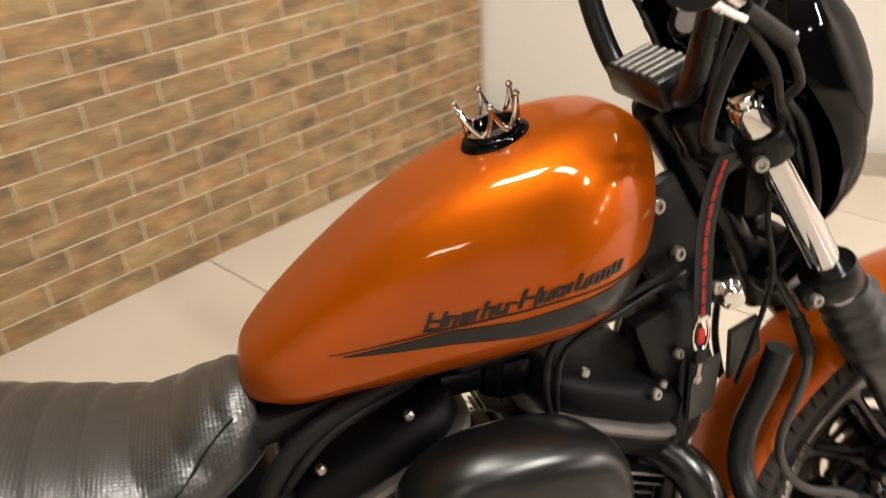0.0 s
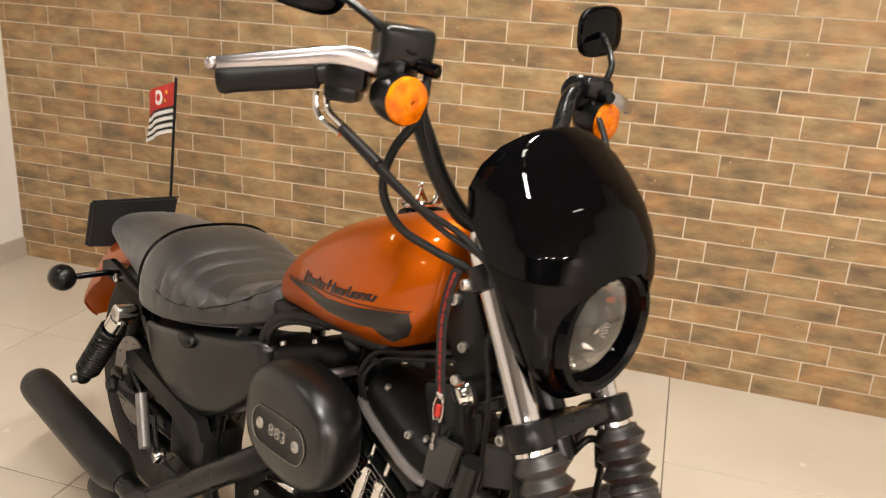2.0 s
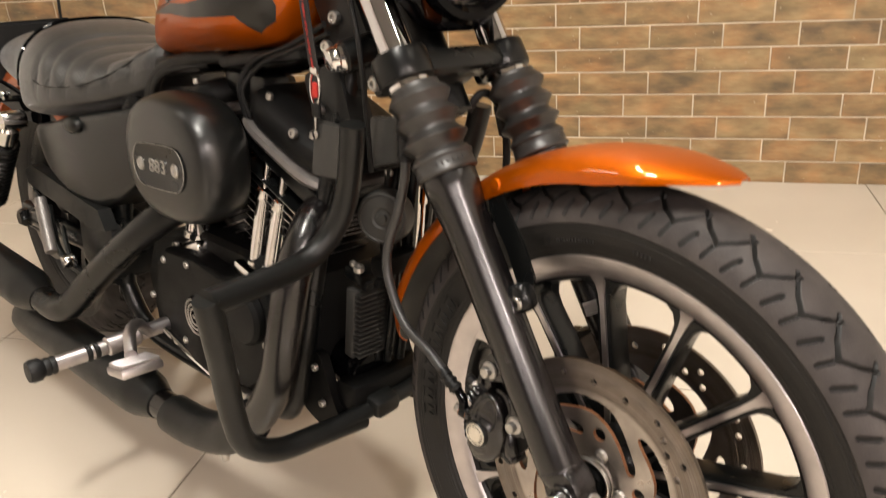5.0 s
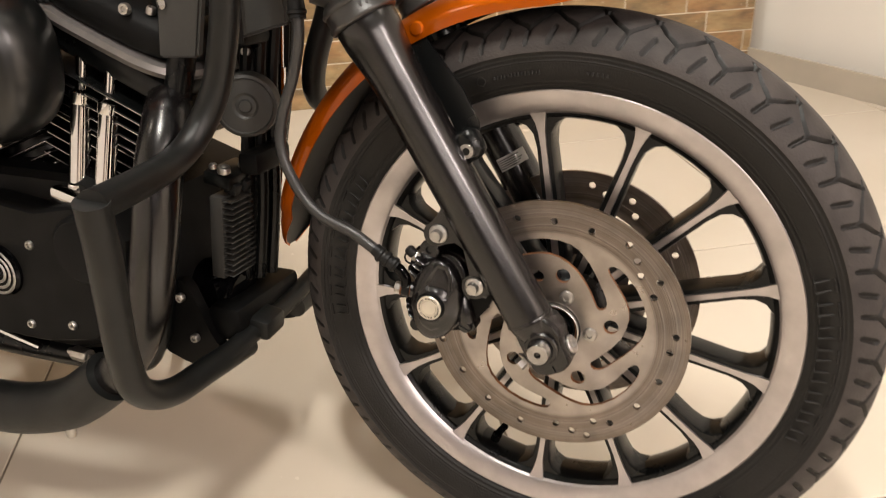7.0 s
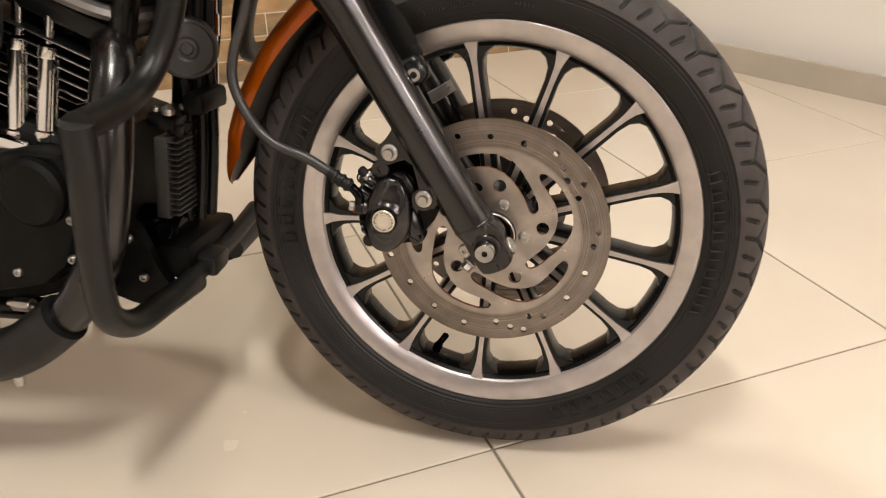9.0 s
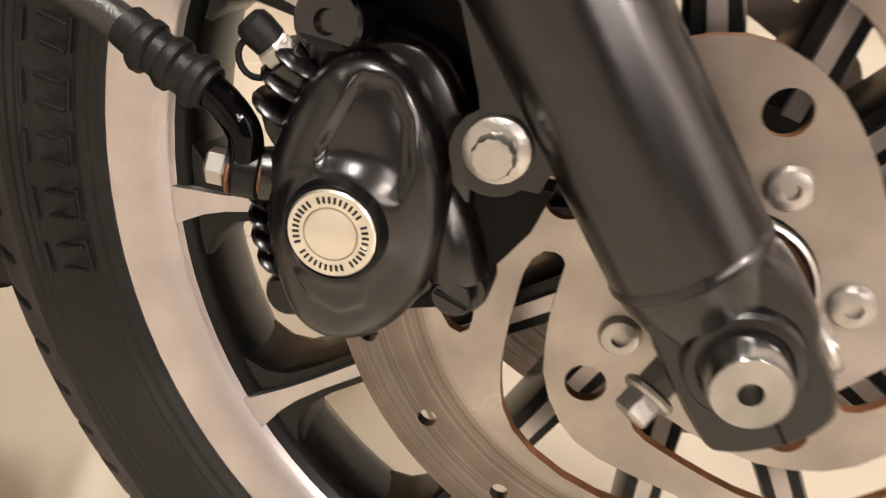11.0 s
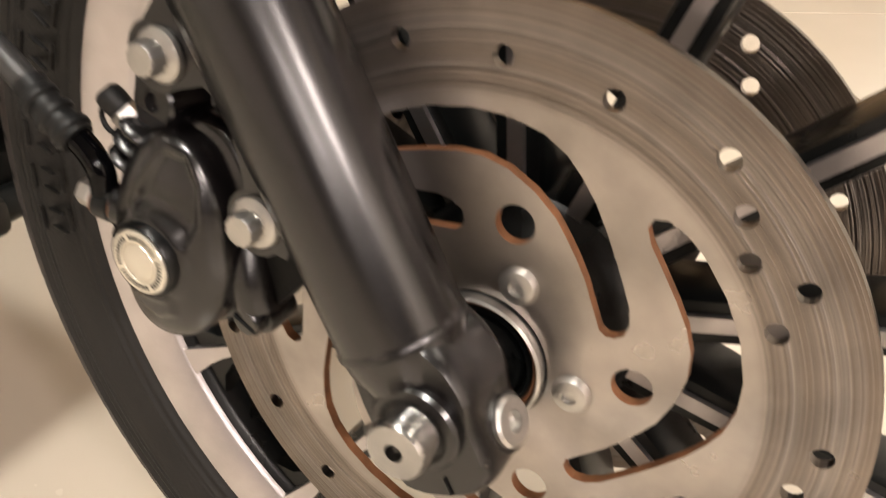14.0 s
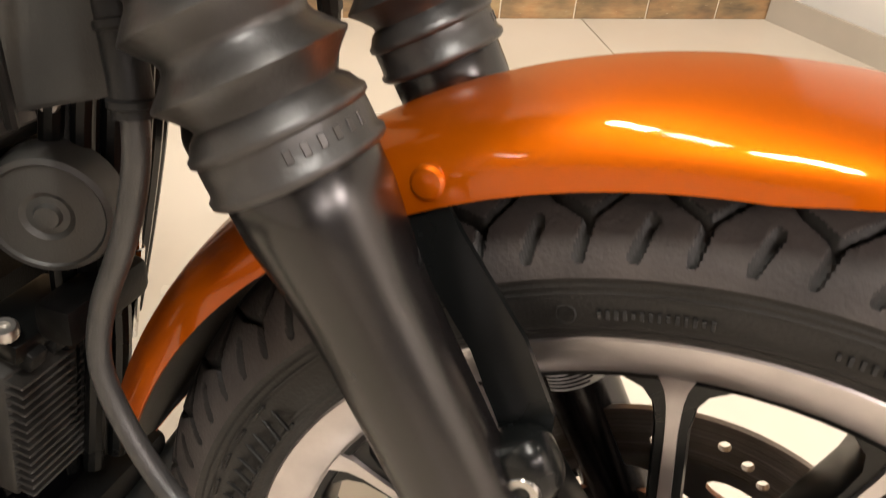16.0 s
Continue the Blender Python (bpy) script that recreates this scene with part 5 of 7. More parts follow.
for sgn in (-1, 1):
    tube(bm, [(1.090, sgn * 0.030, 0.800), (1.085, sgn * 0.055, 0.700), (1.050, sgn * 0.085, 0.50), (1.010, sgn * 0.095, 0.30), (0.985, sgn * 0.095, 0.225), (0.93, sgn * 0.095, 0.19), (0.70, sgn * 0.10, 0.185), (0.52, sgn * 0.11, 0.20), (0.46, sgn * 0.12, 0.28)], 0.0165, 12)
    tube(bm, [(0.46, sgn * 0.12, 0.26), (0.47, sgn * 0.11, 0.45), (0.50, sgn * 0.09, 0.62), (0.54, sgn * 0.05, 0.72)], 0.0165, 12)
tube(bm, [(1.080, 0, 0.86), (0.95, 0, 0.80), (0.75, 0, 0.74), (0.52, 0, 0.70)], 0.026, 14)
tube(bm, [(1.075, 0, 0.80), (0.90, 0, 0.735), (0.70, 0, 0.715)], 0.018, 12)
frame_part = part("chassis", bm, BLACK_SATIN, bike, "black tubular frame")
for sgn in (-1, 1):
    bm = B()
    loop_pts = [(0.115, 0.452), (0.150, 0.470), (0.475, 0.440), (0.500, 0.405), (0.440, 0.395), (0.120, 0.425)]
    vs = [[Vector((x, sgn * y, z)) for x, z in loop_pts] for y in (0.140, 0.165)]
    rings(bm, vs)
    part("frame_rail", bm, BLACK_MATT, frame_part)
# plates and boxes under the steering head
bm = B()
rbox(bm, (1.070, -0.042, 0.805), (0.085, 0.022, 0.190), 0.010, rot(0, -28, 0))
part("neck_cover", bm, BLACK_MATT, frame_part)
bm = B()
rbox(bm, (1.062, -0.050, 0.695), (0.085, 0.045, 0.110), 0.012, rot(0, -20, 0))
part("coil_cover", bm, BLACK_MATT, frame_part)
for low, top in ((((1.061, -0.102, 0.604), (1.104, -0.090, 0.604)), ((1.116, -0.086, 0.676), (1.066, -0.098, 0.680))),
                 (((1.139, -0.068, 0.622), (1.199, -0.050, 0.640)), ((1.192, -0.048, 0.694), (1.140, -0.064, 0.690)))):
    bm = B()                                          # two grey plates beside the guard's upper end
    outline = [Vector(q) for q in low + top]
    rings(bm, [outline, [q + Vector((0.002, 0.010, 0)) for q in outline]])
    bmesh.ops.bevel(bm, geom=list(bm.edges), offset=0.0025, segments=2, affect="EDGES")
    part("guard_plate", bm, DUSTY, frame_part, "flat dark grey plate")
for q, r in (((1.066, -0.054, 0.808), 0.009), ((1.036, -0.054, 0.872), 0.010), ((1.020, -0.096, 0.655), 0.007), ((1.094, -0.090, 0.775), 0.008), ((1.058, -0.078, 0.690), 0.007)):
    bm = B()
    bolt(bm, q, (0.2, -1, 0.1), r, r)
    part("frame_bolt", bm, STEEL, frame_part)
# ignition switch and its chrome barrel
bm = B()
rod(bm, (1.132, -0.040, 0.775), (1.116, -0.086, 0.763), 0.021, 24)
part("ignition_housing", bm, BLACK_SATIN, bike)
bm = B()
lathe(bm, (1.116, -0.086, 0.763), (-0.20, -1, -0.15), [(0.0175, 0), (0.0180, 0.004), (0.0150, 0.008), (0.0165, 0.011), (0.0140, 0.018), (0.0120, 0.020), (0.006, 0.021)], 24)
part("ignition_switch", bm, CHROME, bike, "chrome ignition lock barrel")

# horn and oil cooler in front of the engine
bm = B()
lathe(bm, (1.110, -0.014, 0.538), (0.42, -0.90, 0.02), [(0.020, -0.030), (0.034, -0.026), (0.0395, -0.018), (0.0395, 0.004), (0.0375, 0.009), (0.0340, 0.0105), (0.0325, 0.0085), (0.016, 0.0095), (0.0125, 0.0075), (0.0085, 0.0080), (0.0070, 0.0115), (0.002, 0.0118)], 36)
horn = part("horn", bm, DUSTY, bike, "round black horn", 30)
bm = B()
rbox(bm, (1.098, 0.012, 0.588), (0.020, 0.014, 0.050), 0.004, rot(0, -12, 0))
part("horn_bracket", bm, DUSTY, horn)
bm = B()
bolt(bm, (1.104, 0.004, 0.600), (0.4, -0.9, 0), 0.0065, 0.007)
part("horn_bolt", bm, STEEL, horn)
bm = B()
rbox(bm, (1.072, -0.010, 0.372), (0.020, 0.084, 0.112), 0.003, rot(0, 5, 0))
cooler = part("voltage_regulator", bm, DUSTY, bike, "finned black regulator block")
for k in range(14):
    bm = B()
    rbox(bm, (1.088 + (0.050 - k * 0.0077) * 0.087, -0.010, 0.372 + 0.050 - k * 0.0077), (0.016, 0.083, 0.0022), 0.0008, rot(0, 5, 0), 1)
    part("fin", bm, DUSTY, cooler)
bm = B()
rbox(bm, (1.078, -0.014, 0.448), (0.040, 0.070, 0.018), 0.004, rot(0, 12, 0))
tray = part("regulator_bracket", bm, BLACK_SATIN, cooler)
for q, r_ in (((1.090, -0.046, 0.460), 0.0085), ((1.070, -0.040, 0.462), 0.0055), ((1.094, -0.012, 0.459), 0.0060)):
    bm = B()
    bolt(bm, q, (0.2, -0.2, 1), r_, r_ * 0.9)
    part("bracket_bolt", bm, STEEL, tray)
for dy in (-0.034, -0.012, 0.010):
    bm = B()
    rbox(bm, (1.092, dy, 0.436), (0.018, 0.015, 0.016), 0.003, rot(0, 20, 0))
    part("plug", bm, RUBBER, cooler)
bm = B()
for dx, dy in ((-0.022, 0.05), (-0.014, 0.075), (-0.008, 0.060), (-0.002, 0.08)):
    bm = B()
    tube(bm, [(1.100 + dx, -0.055 + dy, 0.30), (1.115 + dx, -0.052 + dy, 0.42), (1.120 + dx, -0.048 + dy, 0.55), (1.135 + dx, -0.044 + dy, 0.66)], 0.0075, 10)
    part("wiring_hose", bm, BLACK_SATIN, bike)
bm = B()
rbox(bm, (1.118, -0.010, 0.640), (0.030, 0.060, 0.060), 0.008)
part("connector_block", bm, BLACK_SHADE, bike)
bm = B()
rbox(bm, (1.120, 0.0, 0.470), (0.030, 0.080, 0.030), 0.008)
part("hose_clamp", bm, BLACK_SHADE, bike)
# oil filter and mounting plates low in front of the crankcase
bm = B()
lathe(bm, (1.005, -0.015, 0.285), (1, 0, -0.08), [(0.034, 0), (0.038, 0.006), (0.038, 0.066), (0.034, 0.074), (0.014, 0.076)], 28)
part("oil_filter", bm, BLACK_GLOSS, bike, "black canister oil filter")
# mounts and crossmember fill a dark void, whose shade is in their colour
for sgn in (-1, 1):
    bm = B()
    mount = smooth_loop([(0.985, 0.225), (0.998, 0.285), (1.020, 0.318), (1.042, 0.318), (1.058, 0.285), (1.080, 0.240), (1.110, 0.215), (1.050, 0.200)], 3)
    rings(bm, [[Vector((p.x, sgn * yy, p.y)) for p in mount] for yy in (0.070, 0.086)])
    part("engine_mount", bm, BLACK_SHADE, bike)
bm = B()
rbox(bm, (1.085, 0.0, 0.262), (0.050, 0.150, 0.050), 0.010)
part("front_crossmember", bm, BLACK_SHADE, bike)
for q in ((1.050, -0.088, 0.245), (1.035, -0.088, 0.300), (1.090, -0.088, 0.225)):
    bm = B()
    bolt(bm, q, (0, -1, 0), 0.0062, 0.007)
    part("mount_bolt", bm, STEEL, bike)

# engine guard
def guard_tube(sgn):
    y = lambda v: sgn * v
    pts = [(1.171, y(-0.116), 0.690), (1.160, y(-0.112), 0.640), (1.140, y(-0.108), 0.580), (1.125, y(-0.125), 0.535), (1.120, y(-0.165), 0.508), (1.135, y(-0.240), 0.505), (1.150, y(-0.318), 0.507)]
    pts2 = [(1.150, y(-0.318), 0.512), (1.140, y(-0.305), 0.455), (1.125, y(-0.290), 0.395), (1.112, y(-0.275), 0.325), (1.105, y(-0.255), 0.272), (1.102, y(-0.205), 0.240), (1.105, y(-0.140), 0.236), (1.107, y(-0.060), 0.232)]
    bm = B()
    tube(bm, pts, 0.0160, 18, 8)
    tube(bm, pts2, 0.0168, 18, 8)
    return bm


part("engine_guard", guard_tube(1), BLACK_MATT, bike, "black tubular engine guard bar")
part("engine_guard", guard_tube(-1), BLACK_MATT, bike)
bm = B()
tube(bm, [(1.108, -0.125, 0.238), (1.112, -0.030, 0.246), (1.115, 0.050, 0.256), (1.120, 0.125, 0.275)], 0.013, 14)
part("lower_bracket", bm, BLACK_MATT, bike)
bm = B()
rbox(bm, (1.116, -0.030, 0.252), (0.040, 0.045, 0.030), 0.007, rot(6, 8, 0))
part("bracket_clamp", bm, BLACK_MATT, bike)
# cables and hoses down the far side of the frame
for dx, yy, r_ in ((0.0, 0.088, 0.009), (-0.006, 0.108, 0.010), (-0.014, 0.124, 0.011)):
    bm = B()
    tube(bm, [(1.045 + dx, yy + 0.012, 0.35), (1.075 + dx, yy + 0.006, 0.46), (1.098 + dx, yy, 0.56), (1.118 + dx, yy - 0.012, 0.68), (1.125 + dx, yy - 0.04, 0.76)], r_, 10)
    part("frame_hose", bm, BLACK_SATIN, bike)
bm = B()
tube(bm, [(1.096, 0.060, 0.39), (1.108, 0.058, 0.46), (1.118, 0.056, 0.56), (1.130, 0.052, 0.68)], 0.0034, 10)
cable = part("clutch_cable", bm, CHROME, bike, "thin chrome clutch cable")
for q0, q1 in (((1.104, 0.0585, 0.44), (1.1095, 0.058, 0.475)), ((1.1165, 0.0562, 0.545), (1.1195, 0.0558, 0.575))):
    bm = B()
    rod(bm, q0, q1, 0.0058, 10)
    part("cable_adjuster", bm, CHROME, cable)

# ---- engine ----
CRANK = Vector((0.835, 0, 0.30))


def cyl_axes(sgn):
    a = Vector((sgn * math.sin(radians(22.5)), 0, math.cos(radians(22.5))))
    return a, Vector((a.z, 0, -a.x))


bm = B()
case = [(0.66, 0.43), (0.74, 0.455), (0.93, 0.455), (1.005, 0.43), (1.02, 0.30), (0.985, 0.235), (0.88, 0.205), (0.66, 0.20), (0.56, 0.23), (0.54, 0.33), (0.58, 0.41)]
rings(bm, [[Vector((0.83 + (x - 0.83) * k, y, 0.325 + (z - 0.325) * k)) for x, z in case] for y, k in ((-0.115, 0.94), (-0.105, 1.0), (0.13, 1.0), (0.145, 0.92))])
engine = part("engine", bm, ENGINE_BLACK, bike, "black air-cooled V-twin engine", 30)
bm = B()
cover = [(0.665, 0.385), (0.700, 0.420), (0.800, 0.428), (0.880, 0.418), (0.945, 0.432), (1.000, 0.428), (1.018, 0.395), (1.010, 0.330), (0.990, 0.280), (0.950, 0.250), (0.860, 0.233), (0.745, 0.233), (0.680, 0.262), (0.655, 0.320)]
rings(bm, [[Vector((0.83 + (x - 0.83) * k, y, 0.33 + (z - 0.33) * k)) for x, z in cover] for y, k in ((-0.100, 1.0), (-0.140, 1.0), (-0.148, 0.985), (-0.152, 0.95))])
cam_cover = part("cam_cover", bm, ENGINE_BLACK, engine, "", 30)
bm = B()
lathe(bm, (0.960, -0.140, 0.380), (0, -1, 0), [(0.045, 0), (0.044, 0.022), (0.038, 0.028), (0.01, 0.029)], 32)
part("generator_cap", bm, ENGINE_BLACK, engine)
bm = B()
lathe(bm, (0.806, -0.150, 0.330), (0, -1, 0), [(0.036, 0), (0.035, 0.006), (0.032, 0.009), (0.028, 0.0095), (0.006, 0.0100)], 40)
part("timer_cover", bm, BLACK_GLOSS, engine, "round timing cover with bright rings")
bm = B()
for R0 in (0.0295, 0.0215, 0.0135):
    lathe(bm, (0.806, -0.160, 0.330), (0, -1, 0), [(R0, -0.002), (R0 + 0.0022, 0.0), (R0 + 0.0008, 0.0014), (R0 - 0.0015, 0.0008), (R0 - 0.002, -0.002)], 48, True)
rbox(bm, (0.806, -0.1605, 0.330), (0.011, 0.002, 0.006), 0.0008)
part("timer_rings", bm, STEEL, engine)
for x, z in ((0.700, 0.400), (0.645, 0.320), (0.865, 0.372), (0.922, 0.362), (0.960, 0.402), (0.840, 0.258), (0.912, 0.268), (0.995, 0.292), (0.752, 0.268), (0.78, 0.412), (1.002, 0.345)):
    bm = B()
    bolt(bm, (x, -0.150, z), (0, -1, 0), 0.0062, 0.006)
    part("cover_screw", bm, STEEL, engine)

for sgn, name in ((1, "front"), (-1, "rear")):
    ax, across = cyl_axes(sgn)
    TC = Matrix((across, Vector((0, 1, 0)), ax)).transposed()
    bm = B()
    lathe(bm, CRANK + ax * 0.12, ax, [(0.062, 0), (0.062, 0.185), (0.05, 0.19)], 28)
    cyl = part("cylinder", bm, BLACK_SATIN, engine)
    for k in range(11):
        bm = B()
        d = 0.140 + k * 0.0150
        big, deep = (0.070, 0.073) if k < 6 else (0.084 + (k - 6) * 0.0060, 0.086 + (k - 6) * 0.0035)
        rbox(bm, CRANK + ax * d, (2 * big, 2 * deep, 0.0036), 0.0012, TC, 1)
        bm.faces.ensure_lookup_table()
        for f in bm.faces:
            f.material_index = 1 if abs(f.normal.dot(ax)) < 0.5 else 0
        bm.normal_update()
        for f in bm.faces:
            f.material_index = 1 if abs(f.normal.dot(ax)) < 0.5 else 0
        part("fin", bm, [BLACK_SATIN, MACHINED], engine, "black cooling fin with bright edge" if k == 0 else "")
    bm = B()
    rbox(bm, CRANK + ax * 0.322, (0.200, 0.185, 0.030), 0.010, TC)
    part("cylinder_head", bm, BLACK_SATIN, engine)
    bm = B()
    blob(bm, CRANK + ax * 0.346, (0.114, 0.105, 0.013), 4.2, 3.4, TC, 44, 10)
    part("rocker_base", bm, GREY_PAINT, engine, "grey rocker spacer")
    bm = B()
    blob(bm, CRANK + ax * 0.376, (0.109, 0.100, 0.030), 3.8, 3.4, TC, 44, 14)
    cover_bm, ribs_bm = bm, []
    for k in range(5):
        bm = B()
        ribs_bm.append(bm)
        rbox(bm, CRANK + ax * 0.396 + across * (-0.024 + 0.012 * k) + Vector((0, -0.060, 0)), (0.004, 0.030, 0.012), 0.0015, TC, 1)
    rocker = part("rocker_cover", cover_bm, ENGINE_BLACK, engine, "black rocker cover")
    for bm in ribs_bm:
        part("cover_rib", bm, ENGINE_BLACK, engine)
    for dx, dy in ((-0.055, -0.080), (0.055, -0.080), (-0.055, 0.080), (0.055, 0.080)):
        bm = B()
        bolt(bm, CRANK + ax * 0.401 + across * dx + Vector((0, dy, 0)), ax, 0.0058, 0.008)
        part("rocker_bolt", bm, STEEL, engine)
    # pushrod tubes
    base = Vector((0.925 if sgn > 0 else 0.745, -0.105, 0.430))
    for k in (0, 1):
        a = base + Vector((0.040 * k * sgn - (0.012 * sgn), 0, 0.004))
        b = CRANK + ax * 0.335 + across * (-0.030 + 0.045 * k) * 1.0 + Vector((0, -0.082, 0))
        bm = B()
        d = b - a
        tube(bm, [a, a + d * 0.62], 0.0122, 18, 0)
        tube(bm, [a + d * 0.60, b], 0.0072, 16, 0)
        lathe(bm, a, d, [(0.0135, -0.002), (0.0148, 0.002), (0.0148, 0.010), (0.0125, 0.012)], 16)
        lathe(bm, a + d * 0.58, d, [(0.0125, 0.0), (0.0136, 0.002), (0.0136, 0.014), (0.0085, 0.018)], 16)
        part("pushrod_tube", bm, CHROME, engine, "chrome pushrod tube")
    bm = B()
    rbox(bm, base + Vector((0.010 * sgn, 0.000, -0.006)), (0.096, 0.054, 0.022), 0.006, rot(0, 14 * sgn, 0))
    part("tappet_block", bm, CHROME, engine, "bright tappet block")
bm = B()
lathe(bm, (1.030, -0.060, 0.561), (0.25, -1, 0), [(0.020, -0.02), (0.0185, 0.006), (0.0150, 0.010), (0.006, 0.010)], 24)
part("head_boss", bm, BLACK_SATIN, engine)
bm = B()
bolt(bm, (1.034, -0.070, 0.561), (0.25, -1, 0), 0.0085, 0.010, True)
part("head_bolt", bm, STEEL, engine, "zinc hex bolt on the cylinder head")
# intake and throttle body
bm = B()
tube(bm, [(0.86, 0, 0.560), (0.835, 0, 0.585), (0.81, 0, 0.560)], 0.030, 16)
rod(bm, (0.835, 0.0, 0.585), (0.835, -0.11, 0.590), 0.034, 24)
part("intake", bm, BLACK_SATIN, engine)
bm = B()
rod(bm, (0.835, -0.045, 0.675), (0.842, -0.045, 0.720), 0.014, 16)
rod(bm, (0.842, -0.045, 0.720), (0.846, -0.045, 0.742), 0.008, 12)
rbox(bm, (0.800, -0.040, 0.700), (0.050, 0.030, 0.030), 0.006)
rbox(bm, (0.860, -0.03, 0.690), (0.050, 0.05, 0.05), 0.008)
part("map_sensor", bm, BLACK_SATIN, engine)
# hoses over the rear cylinder
bm = B()
tube(bm, [(0.560, -0.075, 0.600), (0.575, -0.085, 0.650), (0.620, -0.085, 0.700), (0.700, -0.070, 0.728), (0.800, -0.05, 0.738)], 0.012, 12)
tube(bm, [(0.575, -0.060, 0.600), (0.600, -0.092, 0.660), (0.650, -0.090, 0.705), (0.740, -0.060, 0.722)], 0.006, 10)
tube(bm, [(0.890, -0.09, 0.66), (0.885, -0.095, 0.705), (0.905, -0.08, 0.742), (0.98, -0.07, 0.768), (1.06, -0.07, 0.80)], 0.0045, 10)
tube(bm, [(0.900, -0.09, 0.66), (0.897, -0.098, 0.700), (0.92, -0.082, 0.736), (1.00, -0.074, 0.765), (1.07, -0.07, 0.79)], 0.0035, 10)
rbox(bm, (0.64, -0.03, 0.712), (0.16, 0.08, 0.035), 0.012, rot(0, -8, 0))
rbox(bm, (0.90, -0.03, 0.745), (0.22, 0.09, 0.020), 0.008, rot(0, -8, 0))
part("breather_hose", bm, RUBBER, bike, "corrugated black hoses under the tank")

# air cleaner cover
AC = Vector((0.825, 0, 0.598))


def ac_loop(k, y, dx=0.0, dz=0.0, n=56):
    out = []
    for i in range(n):
        a = 2 * math.pi * i / n
        c, s = math.cos(a), math.sin(a)
        x = 0.128 * math.copysign(abs(c) ** 0.78, c)
        z = 0.098 * math.copysign(abs(s) ** 0.80, s)
        out.append(Vector((AC.x + dx + k * x, y, AC.z + dz + k * z)))
    return out


bm = B()
rings(bm, [ac_loop(k, y, -0.008 * min(1, max(0, (y + 0.165) / 0.04))) for k, y in ((0.86, -0.112), (0.91, -0.115), (0.945, -0.122), (0.965, -0.132), (0.985, -0.145), (0.990, -0.157), (0.972, -0.172), (0.94, -0.186), (0.89, -0.196), (0.80, -0.2025), (0.66, -0.2055), (0.3, -0.2065))])
cleaner = part("air_cleaner", bm, COVER_SATIN, bike, "black oval air cleaner cover with an inset nameplate", 60)


def oval(hx, hz, n=40):
    out = []
    for i in range(n):
        a = 2 * math.pi * i / n
        c, s = math.cos(a), math.sin(a)
        flat = hx - hz
        out.append((math.copysign(flat, c) * min(1, abs(c) * 3) + hz * c, hz * s))
    return out


PX, PZ = 0.831, 0.592
bm = B()
rings(bm, [[Vector((PX + x * k, y, PZ + z * k + 0.06 * x)) for x, z in oval(0.080, 0.035)] for y, k in ((-0.2030, 1.0), (-0.2072, 1.0), (-0.2078, 0.985), (-0.2076, 0.95), (-0.2068, 0.90))])
name_plate = part("name_plate", bm, BLACK_SATIN, cleaner)
bm = B()
rings(bm, [[Vector((PX + x * k, y, PZ + z * k + 0.06 * x)) for x, z in oval(0.0795, 0.0345)] for y, k in ((-0.2060, 0.990), (-0.2086, 0.987), (-0.2086, 0.972), (-0.2060, 0.968))], False, True)
part("plate_rim", bm, STEEL, cleaner, "thin bright line round the nameplate")
for sx in (-1, 1):
    bm = B()
    x = PX + sx * 0.053
    lathe(bm, (x, -0.2070, PZ + 0.06 * sx * 0.05), (0, -1, 0), [(0.0100, 0), (0.0100, 0.0016), (0.0078, 0.0038), (0.0040, 0.0040), (0.0034, 0.0020)], 20)
    part("plate_screw", bm, STEEL, cleaner)
for digit, dx in (("8", -0.0180), ("8", 0.0), ("3", 0.0180)):
    txt = bpy.data.curves.new("number", "FONT")
    txt.body, txt.size, txt.extrude, txt.align_x, txt.align_y = digit, 0.030, 0.0012, "CENTER", "CENTER"
    tmp_ob = bpy.data.objects.new("number", txt)
    scene.collection.objects.link(tmp_ob)
    bpy.context.view_layer.update()
    num_mesh = bpy.data.meshes.new_from_object(tmp_ob.evaluated_get(bpy.context.evaluated_depsgraph_get()))
    bpy.data.objects.remove(tmp_ob)
    num_mesh.materials.clear()
    num_mesh.materials.append(STEEL)
    num_mesh.transform(Matrix.Translation((PX + dx, -0.2078, PZ + 0.06 * dx)) @ rot(90, 0, 0).to_4x4() @ Matrix.Diagonal((1.10, 0.95, 1, 1)))
    num = new("plate_number", num_mesh)
    num.parent = cleaner
    num["label"] = "raised steel figures 883"

# ---- exhaust ----
bm = B()
tube(bm, [(1.010, -0.045, 0.545), (1.045, -0.075, 0.548), (1.068, -0.115, 0.530), (1.074, -0.145, 0.480), (1.068, -0.160, 0.400), (1.045, -0.165, 0.310), (0.990, -0.172, 0.225), (0.900, -0.178, 0.165), (0.78, -0.182, 0.140), (0.62, -0.188, 0.135)], 0.0265, 20)
part("exhaust_pipe", bm, FORK_PAINT, bike, "black coated exhaust header pipe")
bm = B()
tube(bm, [(0.765, -0.060, 0.520), (0.740, -0.120, 0.500), (0.690, -0.165, 0.460), (0.560, -0.195, 0.360), (0.445, -0.212, 0.268), (0.395, -0.222, 0.236), (0.345, -0.226, 0.225), (0.25, -0.230, 0.232)], 0.0265, 20)
part("exhaust_pipe", bm, BLACK_SATIN, bike)


def muffler(a, b, r):
    a, b = Vector(a), Vector(b)
    L = (b - a).length
    bm = B()
    lathe(bm, a, b - a, [(0.028, 0.0), (0.030, 0.01), (r * 0.93, 0.05), (r, 0.075), (r, L - 0.05), (r * 0.985, L - 0.03), (r * 0.93, L - 0.008), (r * 0.86, L), (r * 0.45, L + 0.001), (r * 0.42, L - 0.04)], 36)
    return bm


